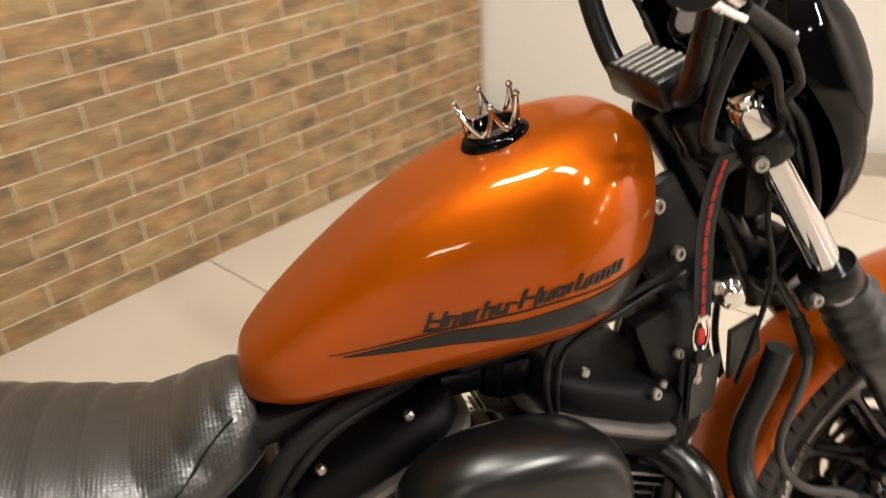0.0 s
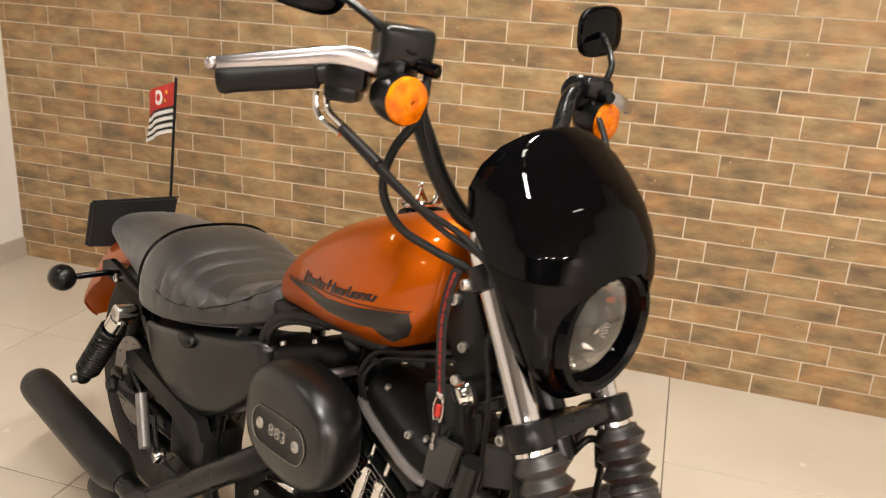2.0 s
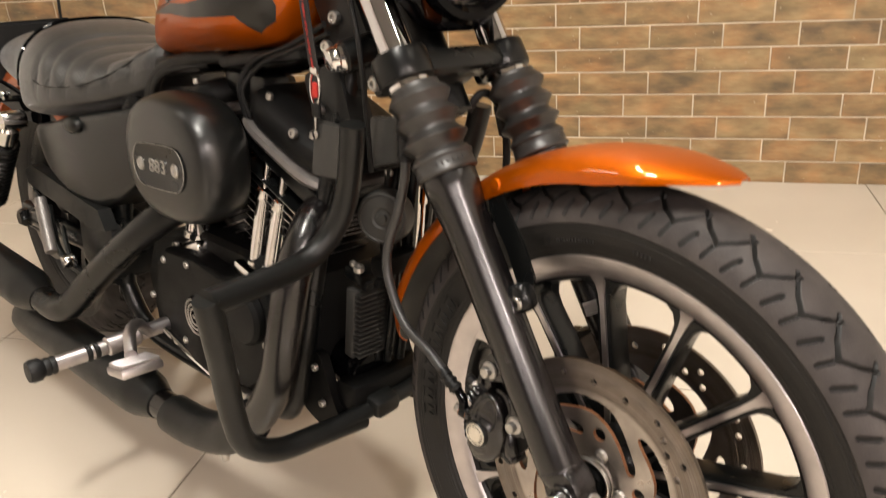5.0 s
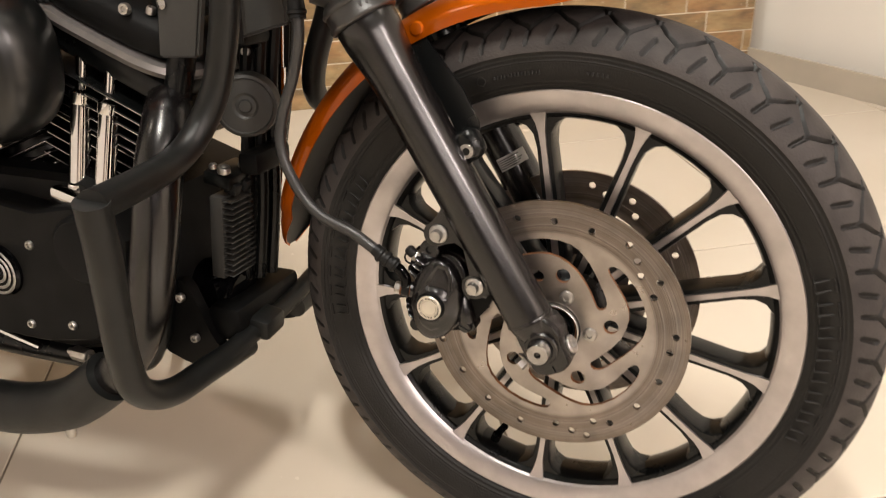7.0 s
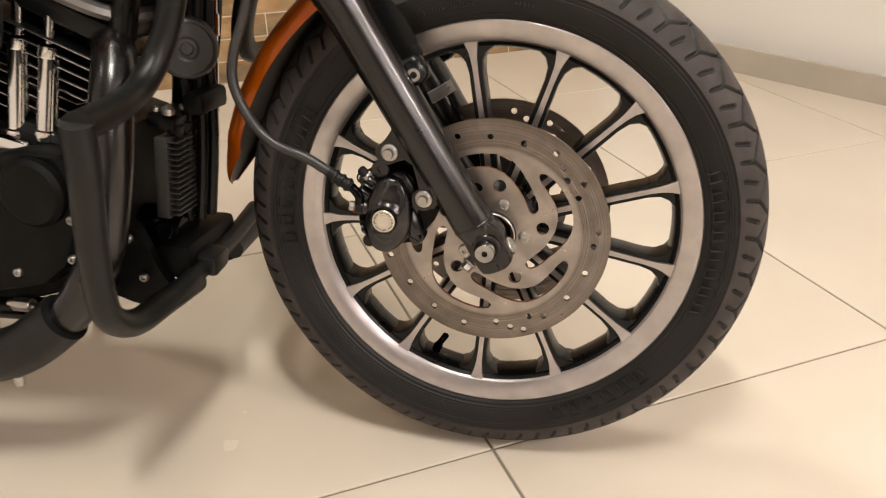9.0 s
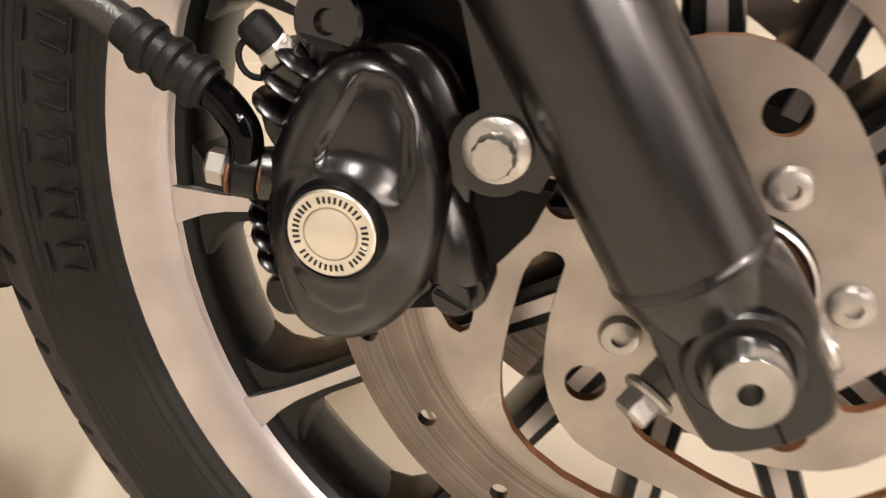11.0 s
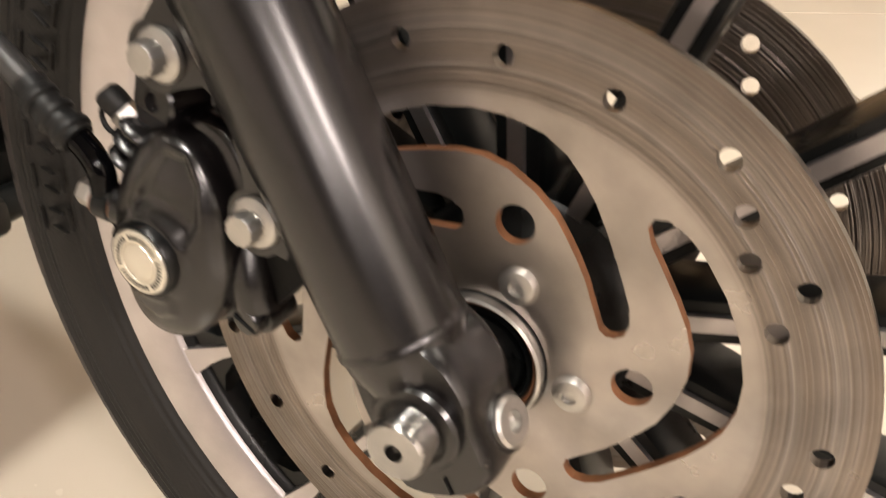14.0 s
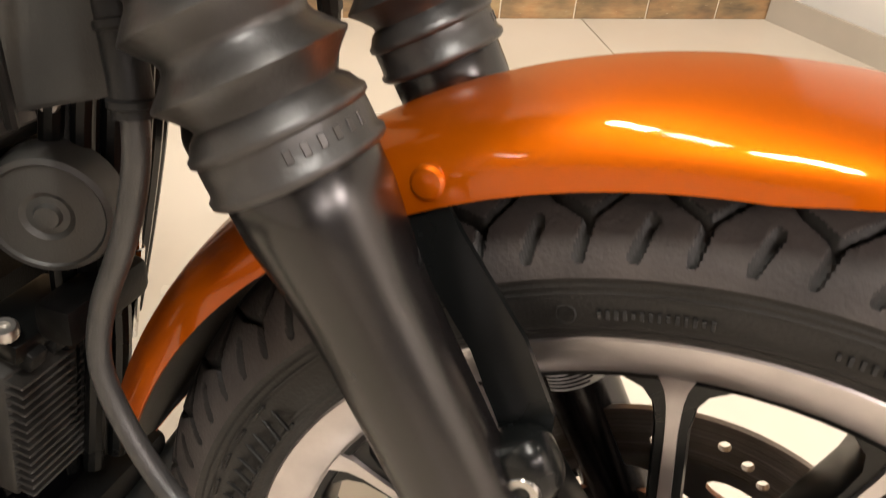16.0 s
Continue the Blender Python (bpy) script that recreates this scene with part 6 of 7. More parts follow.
part("muffler", muffler((0.300, -0.228, 0.228), (-0.200, -0.262, 0.262), 0.0455), BLACK_MATT, bike, "matt black slip-on muffler")
part("muffler", muffler((0.700, -0.186, 0.136), (0.120, -0.205, 0.132), 0.0455), BLACK_MATT, bike)
bm = B()
tube(bm, [(0.985, -0.176, 0.222), (0.920, -0.182, 0.174), (0.840, -0.187, 0.150), (0.760, -0.190, 0.143)], 0.034, 20)
part("heat_shield", bm, BLACK_MATT, bike, "black heat shield")
bm = B()
bolt(bm, (0.90, -0.178, 0.128), (0, 0, -1), 0.007, 0.014)
part("shield_bolt", bm, STEEL, bike)
bm = B()
tube(bm, [(0.86, -0.120, 0.205), (0.93, -0.130, 0.208), (0.985, -0.130, 0.235), (1.005, -0.125, 0.275)], 0.005, 10)
part("oil_line", bm, STEEL, bike, "steel oil line with hex union")
bm = B()
rod(bm, (0.87, -0.122, 0.205), (0.90, -0.125, 0.206), 0.010, 8)
part("oil_union", bm, STEEL, bike)

# ---- foot controls ----
bm = B()
rod(bm, (0.686, -0.140, 0.278), (0.686, -0.205, 0.274), 0.013)
rod(bm, (0.686, -0.205, 0.273), (0.686, -0.262, 0.268), 0.0165)
rod(bm, (0.686, -0.262, 0.268), (0.686, -0.350, 0.266), 0.0125, 20)
footpeg = part("footpeg", bm, MACHINED, bike, "silver rider footpeg with black rubber rings")
for y0 in (-0.275, -0.288):
    bm = B()
    rod(bm, (0.686, y0, 0.2675), (0.686, y0 - 0.009, 0.2673), 0.0150, 20)
    part("rubber_ring", bm, RUBBER, footpeg)
bm = B()
lathe(bm, (0.686, -0.345, 0.266), (0, -1, 0), [(0.0145, 0), (0.0155, 0.004), (0.0140, 0.008), (0.0155, 0.012), (0.0140, 0.018), (0.0185, 0.024), (0.0190, 0.036), (0.0165, 0.042), (0.008, 0.0425)], 24)
part("end_cap", bm, RUBBER, footpeg, "black rubber end cap")
bm = B()
tube(bm, [(0.690, -0.190, 0.275), (0.735, -0.225, 0.315), (0.790, -0.262, 0.330), (0.835, -0.283, 0.315)], 0.0095, 12)
pedal = part("brake_pedal", bm, MACHINED, bike, "silver brake pedal arm with ribbed pad")
bm = B()
rbox(bm, (0.855, -0.287, 0.304), (0.058, 0.066, 0.014), 0.005, rot(0, -12, 0))
for k in range(5):
    rbox(bm, (0.835 + 0.010 * k, -0.287, 0.308 + 0.010 * k * 0.21), (0.004, 0.060, 0.010), 0.0015, rot(0, -12, 0), 1)
part("pedal_pad", bm, MACHINED, pedal)
bm = B()
tube(bm, [(0.70, -0.165, 0.275), (0.76, -0.150, 0.240), (0.83, -0.140, 0.215)], 0.0055, 10)
part("pedal_rod", bm, CHROME, pedal)

# ---- oil tank cover, seat ----
bm = B()
outline = [(0.205, 0.560), (0.280, 0.578), (0.400, 0.606), (0.520, 0.628), (0.575, 0.640), (0.600, 0.625), (0.598, 0.570), (0.575, 0.520), (0.530, 0.475), (0.485, 0.445), (0.450, 0.432), (0.400, 0.436), (0.320, 0.455), (0.255, 0.480), (0.225, 0.510)]


SM = smooth_loop(outline)
cx, cz = 0.42, 0.53


def sc_y(x, base):
    """The cover bows outward at the rear and tucks in behind the cylinder."""
    return base + 0.075 * max(0, (x - 0.33) / 0.27) ** 1.8


rings(bm, [[Vector((cx + (p.x - cx) * k, sc_y(cx + (p.x - cx) * k, y), cz + (p.y - cz) * k)) for p in SM] for y, k in ((-0.04, 0.98), (-0.135, 1.0), (-0.152, 0.99), (-0.160, 0.965), (-0.1655, 0.92), (-0.168, 0.80), (-0.170, 0.45), (-0.1705, 0.1))])
side_cover = part("side_cover", bm, COVER_SATIN, bike, "satin black oil tank side cover", 50)
bm = B()
pts = []
for i in range(25):
    a = math.pi * 2 * i / 24
    pts.append((0.405 + 0.022 * math.cos(a), -0.1675 + 0.002, 0.588 + 0.013 * math.sin(a)))
tube(bm, pts, 0.0016, 6, 0, False)
part("filler_outline", bm, BLACK_GLOSS, side_cover)
bm = B()
blob(bm, (0.405, -0.158, 0.590), (0.030, 0.016, 0.016), 2.4, 2.2)
part("oil_cap", bm, BLACK_SATIN, side_cover)

S_X = [-0.27, -0.22, -0.10, 0.02, 0.14, 0.195, 0.25, 0.32, 0.39, 0.46, 0.52, 0.576]
S_TOP = [0.682, 0.706, 0.735, 0.748, 0.758, 0.764, 0.757, 0.735, 0.717, 0.713, 0.738, 0.756]
S_LOW = [0.640, 0.632, 0.615, 0.600, 0.580, 0.572, 0.576, 0.590, 0.606, 0.622, 0.638, 0.665]
S_HALF = [0.055, 0.078, 0.103, 0.120, 0.145, 0.176, 0.184, 0.183, 0.168, 0.135, 0.100, 0.072]


def seat_part(x0, x1, n, shrink=0.0, dz=0.0, ribs=False):
    bm = B()
    loops = []
    for i in range(n + 1):
        t = i / n
        x = x0 + (x1 - x0) * t
        end = min(1.0, min(t, 1 - t) * (x1 - x0) / 0.03)
        k = 0.86 + 0.14 * math.sin(end * math.pi / 2)
        zt, zl, hw = flow(x, S_X, S_TOP) + dz, flow(x, S_X, S_LOW), (flow(x, S_X, S_HALF) - shrink) * k
        zt = zl + (zt - zl) * (0.90 + 0.10 * math.sin(end * math.pi / 2))
        loop = []
        for j in range(40):
            a = 2 * math.pi * j / 40
            c, s = math.cos(a), math.sin(a)
            yy = hw * math.copysign(abs(c) ** 0.72, c)
            if s >= 0:
                zz = zl + 0.30 * (zt - zl) + 0.70 * (zt - zl) * abs(s) ** 0.80
            else:
                zz = zl + 0.30 * (zt - zl) * (1 - abs(s) ** 0.6)
            if ribs and 0.27 < x < 0.55 and s > 0.05:
                grow = min(1, (x - 0.27) / 0.03, (0.55 - x) / 0.02) * min(1, (s - 0.05) / 0.2) * (1 - 0.60 * min(1, max(0, (s - 0.48) / 0.25)))
                roll = abs(math.sin(math.pi * (x - 0.27 + 0.055 * s) / 0.045)) ** 0.50
                zz += 0.0085 * grow * (roll - 1)
                yy *= 1 + 0.034 * grow * (roll - 1)
            loop.append(Vector((x, yy, zz)))
        loops.append(loop)
    rings(bm, loops)
    for f in bm.faces:
        c = f.calc_center_median()
        lo, hi = flow(c.x, S_X, S_LOW), flow(c.x, S_X, S_TOP)
        f.material_index = 1 if ribs and c.z > lo + 0.50 * (hi - lo) else 0
    return bm


seat = part("seat", seat_part(0.175, 0.576, 170, ribs=True), [LEATHER, PERFORATED], bike, "black leather solo seat with stitched ribs", 60)
part("pillion_pad", seat_part(-0.27, 0.19, 30, 0.0, -0.012), LEATHER, seat, "slim black leather pillion pad", 60)


def seat_surface(x, f):
    """A point on the seat's right side; f runs from 0 at the widest line to 1 at the crown."""
    zt, zl, hw = flow(x, S_X, S_TOP), flow(x, S_X, S_LOW), flow(x, S_X, S_HALF)
    a = math.pi / 2 * f
    return Vector((x, -hw * abs(math.cos(a)) ** 0.72, zl + 0.30 * (zt - zl) + 0.70 * (zt - zl) * abs(math.sin(a)) ** 0.80))


SEAMS = (((0.270, 0.13), (0.318, 0.10), (0.350, 0.09), (0.385, 0.10), (0.435, 0.14), (0.490, 0.26), (0.525, 0.40), (0.552, 0.48)),)
for sgn in (-1, 1):
    for seam in SEAMS:
        bm = B()
        tube(bm, [Vector((p.x, -sgn * (p.y + 0.0018), p.z)) for p in (seat_surface(x, f) for x, f in seam)], 0.0017, 6, 5)
        part("seam", bm, BLACK_SATIN, seat)
bm = B()
tube(bm, [seat_surface(0.187, f) + Vector((0, -0.001, 0.002)) for f in (0.02, 0.2, 0.4, 0.6, 0.8, 1.0)] + [Vector((p.x, -p.y, p.z)) for p in reversed([seat_surface(0.187, f) + Vector((0, -0.001, 0.002)) for f in (0.02, 0.2, 0.4, 0.6, 0.8)])], 0.0034, 8, 4)
part("piping", bm, BLACK_GLOSS, seat)

# ---- rear end ----
def rear_half(t):
    return 0.094 * min(1, max(0.1, (176 - t) / 12)) ** 0.4


bm = B()
shell(bm, guard_grid(-0.022, 0.313, 0.379, [radians(38 + (174 - 38) * k / 60) for k in range(61)], rear_half, lambda t: 0.085 * min(1, max(0.15, (180 - t) / 40))), 0.0025)
rear_guard = part("rear_mudguard", bm, PAINT, bike, "orange rear mudguard")
bm = B()
rbox(bm, (-0.355, 0, 0.50), (0.02, 0.06, 0.05), 0.01)
part("tail_reflector", bm, AMBER, rear_guard)
for sgn in (-1, 1):
    bm = B()
    pts = [(0.240, sgn * 0.150, 0.588), (0.120, sgn * 0.150, 0.592), (0.0, sgn * 0.140, 0.600), (-0.080, sgn * 0.130, 0.596), (-0.130, sgn * 0.125, 0.580)]
    loops = []
    for i, p in enumerate(catmull(pts, 4)):
        h = 0.024 if i < 12 else 0.018
        loops.append([p + Vector((0, -0.008, -h)), p + Vector((0, 0.008, -h)), p + Vector((0, 0.008, h * 0.9)), p + Vector((0, 0.004, h)), p + Vector((0, -0.004, h)), p + Vector((0, -0.008, h * 0.9))])
    rings(bm, loops)
    strut = part("mudguard_strut", bm, BLACK_GLOSS, bike, "black mudguard strut")
    bm = B()
    bolt(bm, (0.02, sgn * 0.152, 0.600), (0, sgn, 0), 0.010, 0.008)
    part("strut_bolt", bm, CHROME, strut)
    bm = B()
    bolt(bm, (0.215, sgn * 0.160, 0.600), (0, sgn, 0), 0.009, 0.008)
    part("strut_bolt", bm, CHROME, strut)
    bm = B()
    tube(bm, [(-0.085, sgn * 0.130, 0.580), (-0.087, sgn * 0.175, 0.577), (-0.088, sgn * 0.215, 0.575)], 0.0075, 12)
    arm = part("indicator_arm", bm, BLACK_GLOSS, bike)
    bm = B()
    lathe(bm, (-0.070, sgn * 0.240, 0.574), (-1, 0, 0), [(0.006, -0.010), (0.020, -0.004), (0.029, 0.008), (0.032, 0.022), (0.031, 0.034), (0.026, 0.040), (0.01, 0.042)], 28)
    part("rear_indicator", bm, BLACK_SATIN, bike, "small round black rear indicator")
    # shock absorber
    top, bot = Vector((0.172, sgn * 0.198, 0.571)), Vector((-0.015, sgn * 0.212, 0.345))
    d = bot - top
    bm = B()
    rod(bm, top + d * 0.03, top + d * 0.21, 0.0235, 24, 0.3)
    lathe(bm, top + Vector((0, 0.0, 0.0)), (0, sgn, 0), [(0.017, -0.03), (0.020, -0.02), (0.020, 0.016), (0.014, 0.021), (0.007, 0.021)], 24)
    shock = part("shock_absorber", bm, CHROME, bike, "rear shock absorber with chrome top and black spring")
    bm = B()
    rod(bm, top + d * 0.25, bot, 0.014, 14)
    blob(bm, bot, (0.018, 0.018, 0.018), 2.2, 2.2)
    part("damper", bm, BLACK_SATIN, shock)
    bm = B()
    x1, y1, z1 = frame_of(d)
    turns, L = 15, d.length * 0.64
    tube(bm, [top + d * 0.23 + z1 * (L * t / (turns * 12)) + 0.0255 * (math.cos(2 * math.pi * t / 12) * x1 + math.sin(2 * math.pi * t / 12) * y1) for t in range(turns * 12 + 1)], 0.0050, 8, 0)
    part("spring", bm, BLACK_SATIN, shock)
    bm = B()
    bolt(bm, bot + Vector((0, sgn * 0.016, 0)), (0, sgn, 0), 0.011, 0.012)
    part("shock_bolt", bm, STEEL, shock)

bm = B()
lathe(bm, (XR, 0, ZR), (0, 1, 0), [(0.218, -0.050), (0.212, -0.052), (0.198, -0.046), (0.186, -0.030), (0.182, 0.0), (0.186, 0.030), (0.198, 0.046), (0.212, 0.052), (0.218, 0.050), (0.205, 0.035), (0.200, 0.0), (0.205, -0.035)], 64, True)
rear_wheel = part("rear_wheel", bm, BLACK_SATIN, bike, "black cast rear wheel")
ob = new("tyre", tyre_mesh("tyre", (XR, 0, ZR), RR, 0.072, 0.215, 0.050, 420, 0.074, GROOVES))
ob.parent = rear_wheel
for k in range(9):
    a = radians(20 + 40 * k)
    bm = B()
    d, w = Vector((math.cos(a), 0, math.sin(a))), Vector((-math.sin(a), 0, math.cos(a)))
    loops = [[Vector((XR, 0, ZR)) + d * r + w * sx * hw + Vector((0, sy * 0.022, 0)) for sx, sy in ((-1, -1), (1, -1), (1, 1), (-1, 1))] for r, hw in ((0.04, 0.016), (0.12, 0.011), (0.188, 0.014))]
    rings(bm, loops)
    part("spoke", bm, BLACK_SATIN, rear_wheel)
bm = B()
lathe(bm, (XR, -0.07, ZR), (0, 1, 0), [(0.02, 0), (0.045, 0.004), (0.055, 0.03), (0.055, 0.11), (0.045, 0.136), (0.02, 0.14)], 32)
part("hub", bm, BLACK_SATIN, rear_wheel)
bm = B()
plate(bm, [circle2(0, 0, 0.112, 72), list(reversed(circle2(0, 0, 0.060, 40)))] + [circle2(*pol(0.098, 30 * k), 0.004, 10) for k in range(12)], lambda u, w, h: Vector((XR + u, -0.098 + h, ZR + w)), 0.005)
part("brake_disc", bm, GREY_PAINT, rear_wheel, "", 25)
bm = B()
rbox(bm, (0.075, -0.115, 0.375), (0.075, 0.050, 0.085), 0.014, rot(0, 30, 0))
rbox(bm, (0.02, -0.125, 0.315), (0.060, 0.020, 0.060), 0.012)
lathe(bm, (XR, -0.14, ZR), (0, -1, 0), [(0.022, 0), (0.022, 0.012), (0.016, 0.020), (0.006, 0.020)], 6)
tube(bm, [(0.09, -0.145, 0.40), (0.14, -0.16, 0.42), (0.20, -0.16, 0.38), (0.25, -0.15, 0.33)], 0.005, 8)
part("rear_caliper", bm, BLACK_SATIN, bike, "black rear brake caliper")
bm = B()
for sgn in (-1, 1):
    tube(bm, [(0.0, sgn * 0.125, 0.318), (0.12, sgn * 0.130, 0.325), (0.30, sgn * 0.130, 0.335), (0.46, sgn * 0.11, 0.33)], 0.022, 14)
    rbox(bm, (0.0, sgn * 0.125, 0.318), (0.09, 0.03, 0.06), 0.012)
part("swingarm", bm, BLACK_SATIN, bike, "black swingarm")
bm = B()
rod(bm, (0.300, -0.205, 0.435), (0.372, -0.222, 0.345), 0.012, 16)
part("rear_master_cylinder", bm, GREY_PAINT, bike, "grey rear brake cylinder")
bm = B()
lathe(bm, (0.385, -0.195, 0.325), (0, -1, 0), [(0.013, -0.01), (0.014, 0.008), (0.011, 0.014), (0.004, 0.014)], 18)
part("cylinder_bolt", bm, CHROME, bike)
bm = B()
rbox(bm, (0.40, -0.10, 0.35), (0.16, 0.10, 0.12), 0.02)
rbox(bm, (0.25, -0.10, 0.42), (0.16, 0.08, 0.07), 0.02, rot(0, -20, 0))
tube(bm, [(0.24, -0.17, 0.40), (0.32, -0.19, 0.33), (0.42, -0.18, 0.30), (0.52, -0.16, 0.31)], 0.007, 8)
tube(bm, [(0.27, -0.16, 0.36), (0.36, -0.18, 0.30), (0.46, -0.17, 0.29)], 0.005, 8)
part("rear_linkage", bm, BLACK_MATT, bike)
# side stand on the far side
bm = B()
tube(bm, [(0.80, 0.13, 0.20), (0.76, 0.20, 0.12), (0.70, 0.285, 0.045)], 0.011, 12)
rbox(bm, (0.690, 0.295, 0.040), (0.07, 0.03, 0.012), 0.004, rot(8, 0, 0))
part("side_stand", bm, BLACK_SATIN, bike, "black side stand")

# ---- handlebar ----
bar_r = 0.0135
half_bar = [(1.063, 0.0, 0.985), (1.060, 0.045, 0.990), (1.052, 0.085, 1.005), (1.040, 0.125, 1.055), (1.030, 0.160, 1.120), (1.018, 0.190, 1.175), (0.995, 0.225, 1.190), (0.95, 0.280, 1.172), (0.872, 0.365, 1.150)]
bm = B()
left_bar = [(1.060, 0.040, 0.990), (1.052, 0.070, 1.005), (1.040, 0.096, 1.055), (1.030, 0.120, 1.120), (1.020, 0.146, 1.178), (0.995, 0.205, 1.191), (0.95, 0.278, 1.173), (0.872, 0.365, 1.150)]
tube(bm, [(x, -y, z) for x, y, z in reversed(half_bar)] + left_bar, bar_r, 16)
bar = part("handlebar", bm, BLACK_SATIN, bike, "black mid-rise handlebar")
bm = B()
rbox(bm, (1.062, 0, 1.000), (0.055, 0.120, 0.038), 0.008, rot(0, -20, 0))
part("bar_clamp", bm, BLACK_SATIN, bar)
bm = B()
for k in range(6):
    rbox(bm, (1.062 - 0.004 + 0.0, -0.040 + 0.016 * k, 1.0195), (0.050, 0.007, 0.005), 0.001, rot(0, -20, 0), 1)
part("clamp_ribs", bm, GREY_PAINT, bar)
for y in (-0.05, 0.05):
    for x in (1.043, 1.082):
        bm = B()
        bolt(bm, (x, y, 1.010 + (x - 1.062) * 0.36), (-0.34, 0, 0.94), 0.006, 0.009)
        part("clamp_bolt", bm, STEEL, bar)
for sgn in (-1, 1):
    g0, g1 = Vector((0.952, sgn * 0.277, 1.1725)), Vector((0.868, sgn * 0.370, 1.149))
    bm = B()
    lathe(bm, g0, g1 - g0, [(0.0165, 0), (0.0190, 0.003), (0.0178, 0.010), (0.0178, (g1 - g0).length - 0.02), (0.0195, (g1 - g0).length - 0.006), (0.0175, (g1 - g0).length), (0.004, (g1 - g0).length + 0.001)], 24)
    part("grip", bm, RUBBER, bar, "black rubber grip")
    bm = B()
    if sgn < 0:
        rbox(bm, (0.975, -0.247, 1.180), (0.055, 0.055, 0.050), 0.012, rot(0, 0, 42))
        rbox(bm, (0.972, -0.250, 1.155), (0.045, 0.050, 0.025), 0.008, rot(0, 0, 42))
    else:
        rod(bm, (1.008, 0.176, 1.188), (0.972, 0.240, 1.182), 0.0265, 28)
    part("switch_housing", bm, BLACK_SATIN, bar)
    bm = B()
    if sgn < 0:
        rbox(bm, (1.020, -0.202, 1.221), (0.056, 0.072, 0.052), 0.010, rot(0, 6, -22), 3)
        rbox(bm, (1.020, -0.205, 1.190), (0.040, 0.060, 0.036), 0.010, rot(0, 8, 30))
        part("master_cylinder", bm, BLACK_SATIN, bar, "black brake fluid reservoir")
        bm = B()
        lathe(bm, (1.0445, -0.2080, 1.2200), (0.93, -0.37, -0.08), [(0.011, -0.004), (0.011, 0.002), (0.009, 0.003), (0.004, 0.003)], 20)
        part("sight_glass", bm, BLACK_GLOSS, bar)
    else:
        rbox(bm, (1.020, 0.205, 1.196), (0.040, 0.052, 0.036), 0.010, rot(0, 8, -30), 3)
        rod(bm, (1.030, 0.205, 1.190), (1.062, 0.195, 1.185), 0.009)
        part("clutch_perch", bm, BLACK_SATIN, bar)
    # lever
    L0 = Vector((1.015, sgn * 0.235, 1.195))
    bm = B()
    path = catmull([L0, (0.995, sgn * 0.280, 1.200), (0.955, sgn * 0.330, 1.188), (0.915, sgn * 0.375, 1.176), (0.898, sgn * 0.392, 1.171)] if sgn < 0 else
                   [(1.018, 0.228, 1.186), (1.022, 0.275, 1.180), (1.008, 0.325, 1.170), (0.990, 0.352, 1.165), (0.981, 0.362, 1.163)], 6)
    loops = []
    for i, p in enumerate(path):
        t = i / (len(path) - 1)
        hw = 0.0135 - 0.0065 * t
        fw = Vector((0.75, sgn * 0.66, 0)).normalized()
        loops.append([p + fw * hw * c * 0.5 + Vector((0, 0, hw * s)) for c, s in ((math.cos(a), math.sin(a)) for a in (2 * math.pi * k / 12 for k in range(12)))])
    rings(bm, loops)
    blob(bm, (0.895, -0.395, 1.170) if sgn < 0 else (0.979, 0.365, 1.1625), (0.0085, 0.0085, 0.0085), 2, 2, None, 14, 10)
    part("lever", bm, POLISHED, bar, "polished aluminium lever")
    # mirror
    bm = B()
    tube(bm, [(1.020, sgn * 0.228, 1.205), (1.022, sgn * 0.236, 1.235), (0.990, sgn * 0.262, 1.262), (0.950, sgn * 0.290, 1.285)], 0.0055, 10)
    part("mirror_stem", bm, BLACK_SATIN, bar)
    bm = B()
    blob(bm, (0.936, sgn * 0.302, 1.290), (0.014, 0.060, 0.043), 2.5, 3.2, rot(sgn * 10, 0, -22 if sgn < 0 else 2))
    mirror = part("mirror_shell", bm, BLACK_GLOSS, bar, "black oval mirror")
    # indicator under the lever bracket
    IX, IY, IZ = (0.010, 0.011, 0.008) if sgn < 0 else (0.0, 0.005, -0.002)
    bm = B()
    lathe(bm, (1.020 + IX, sgn * (0.205 + IY), 1.150 + IZ), (0.97, sgn * 0.05, -0.05), [(0.010, -0.030), (0.022, -0.022), (0.0290, -0.006), (0.0318, 0.016), (0.0318, 0.026), (0.0290, 0.027)], 32)
    tube(bm, [(1.010 + IX, sgn * (0.195 + IY), 1.160 + IZ), (1.015 + IX, sgn * (0.190 + IY), 1.190 + IZ)], 0.010, 10, 0)
    sig = part("indicator", bm, BLACK_SATIN, bike, "round black indicator with amber lens")
    bm = B()
    lathe(bm, (1.044 + IX, sgn * (0.2062 + IY), 1.1488 + IZ), (0.97, sgn * 0.05, -0.05), [(0.0302, 0.0), (0.0302, 0.008), (0.0284, 0.0110), (0.0250, 0.0122), (0.0215, 0.0133), (0.0180, 0.0143), (0.0135, 0.0150), (0.0105, 0.0152), (0.0098, 0.0176), (0.003, 0.0182),
                                                                    (0.003, 0.0150), (0.012, 0.0135), (0.018, 0.0125), (0.0250, 0.009), (0.0280, 0.006), (0.0280, 0.0)], 32, True)
    lens = part("indicator_lens", bm, AMBER_GLASS, sig, "amber plastic lens")
    lens.visible_shadow = False
    bm = B()
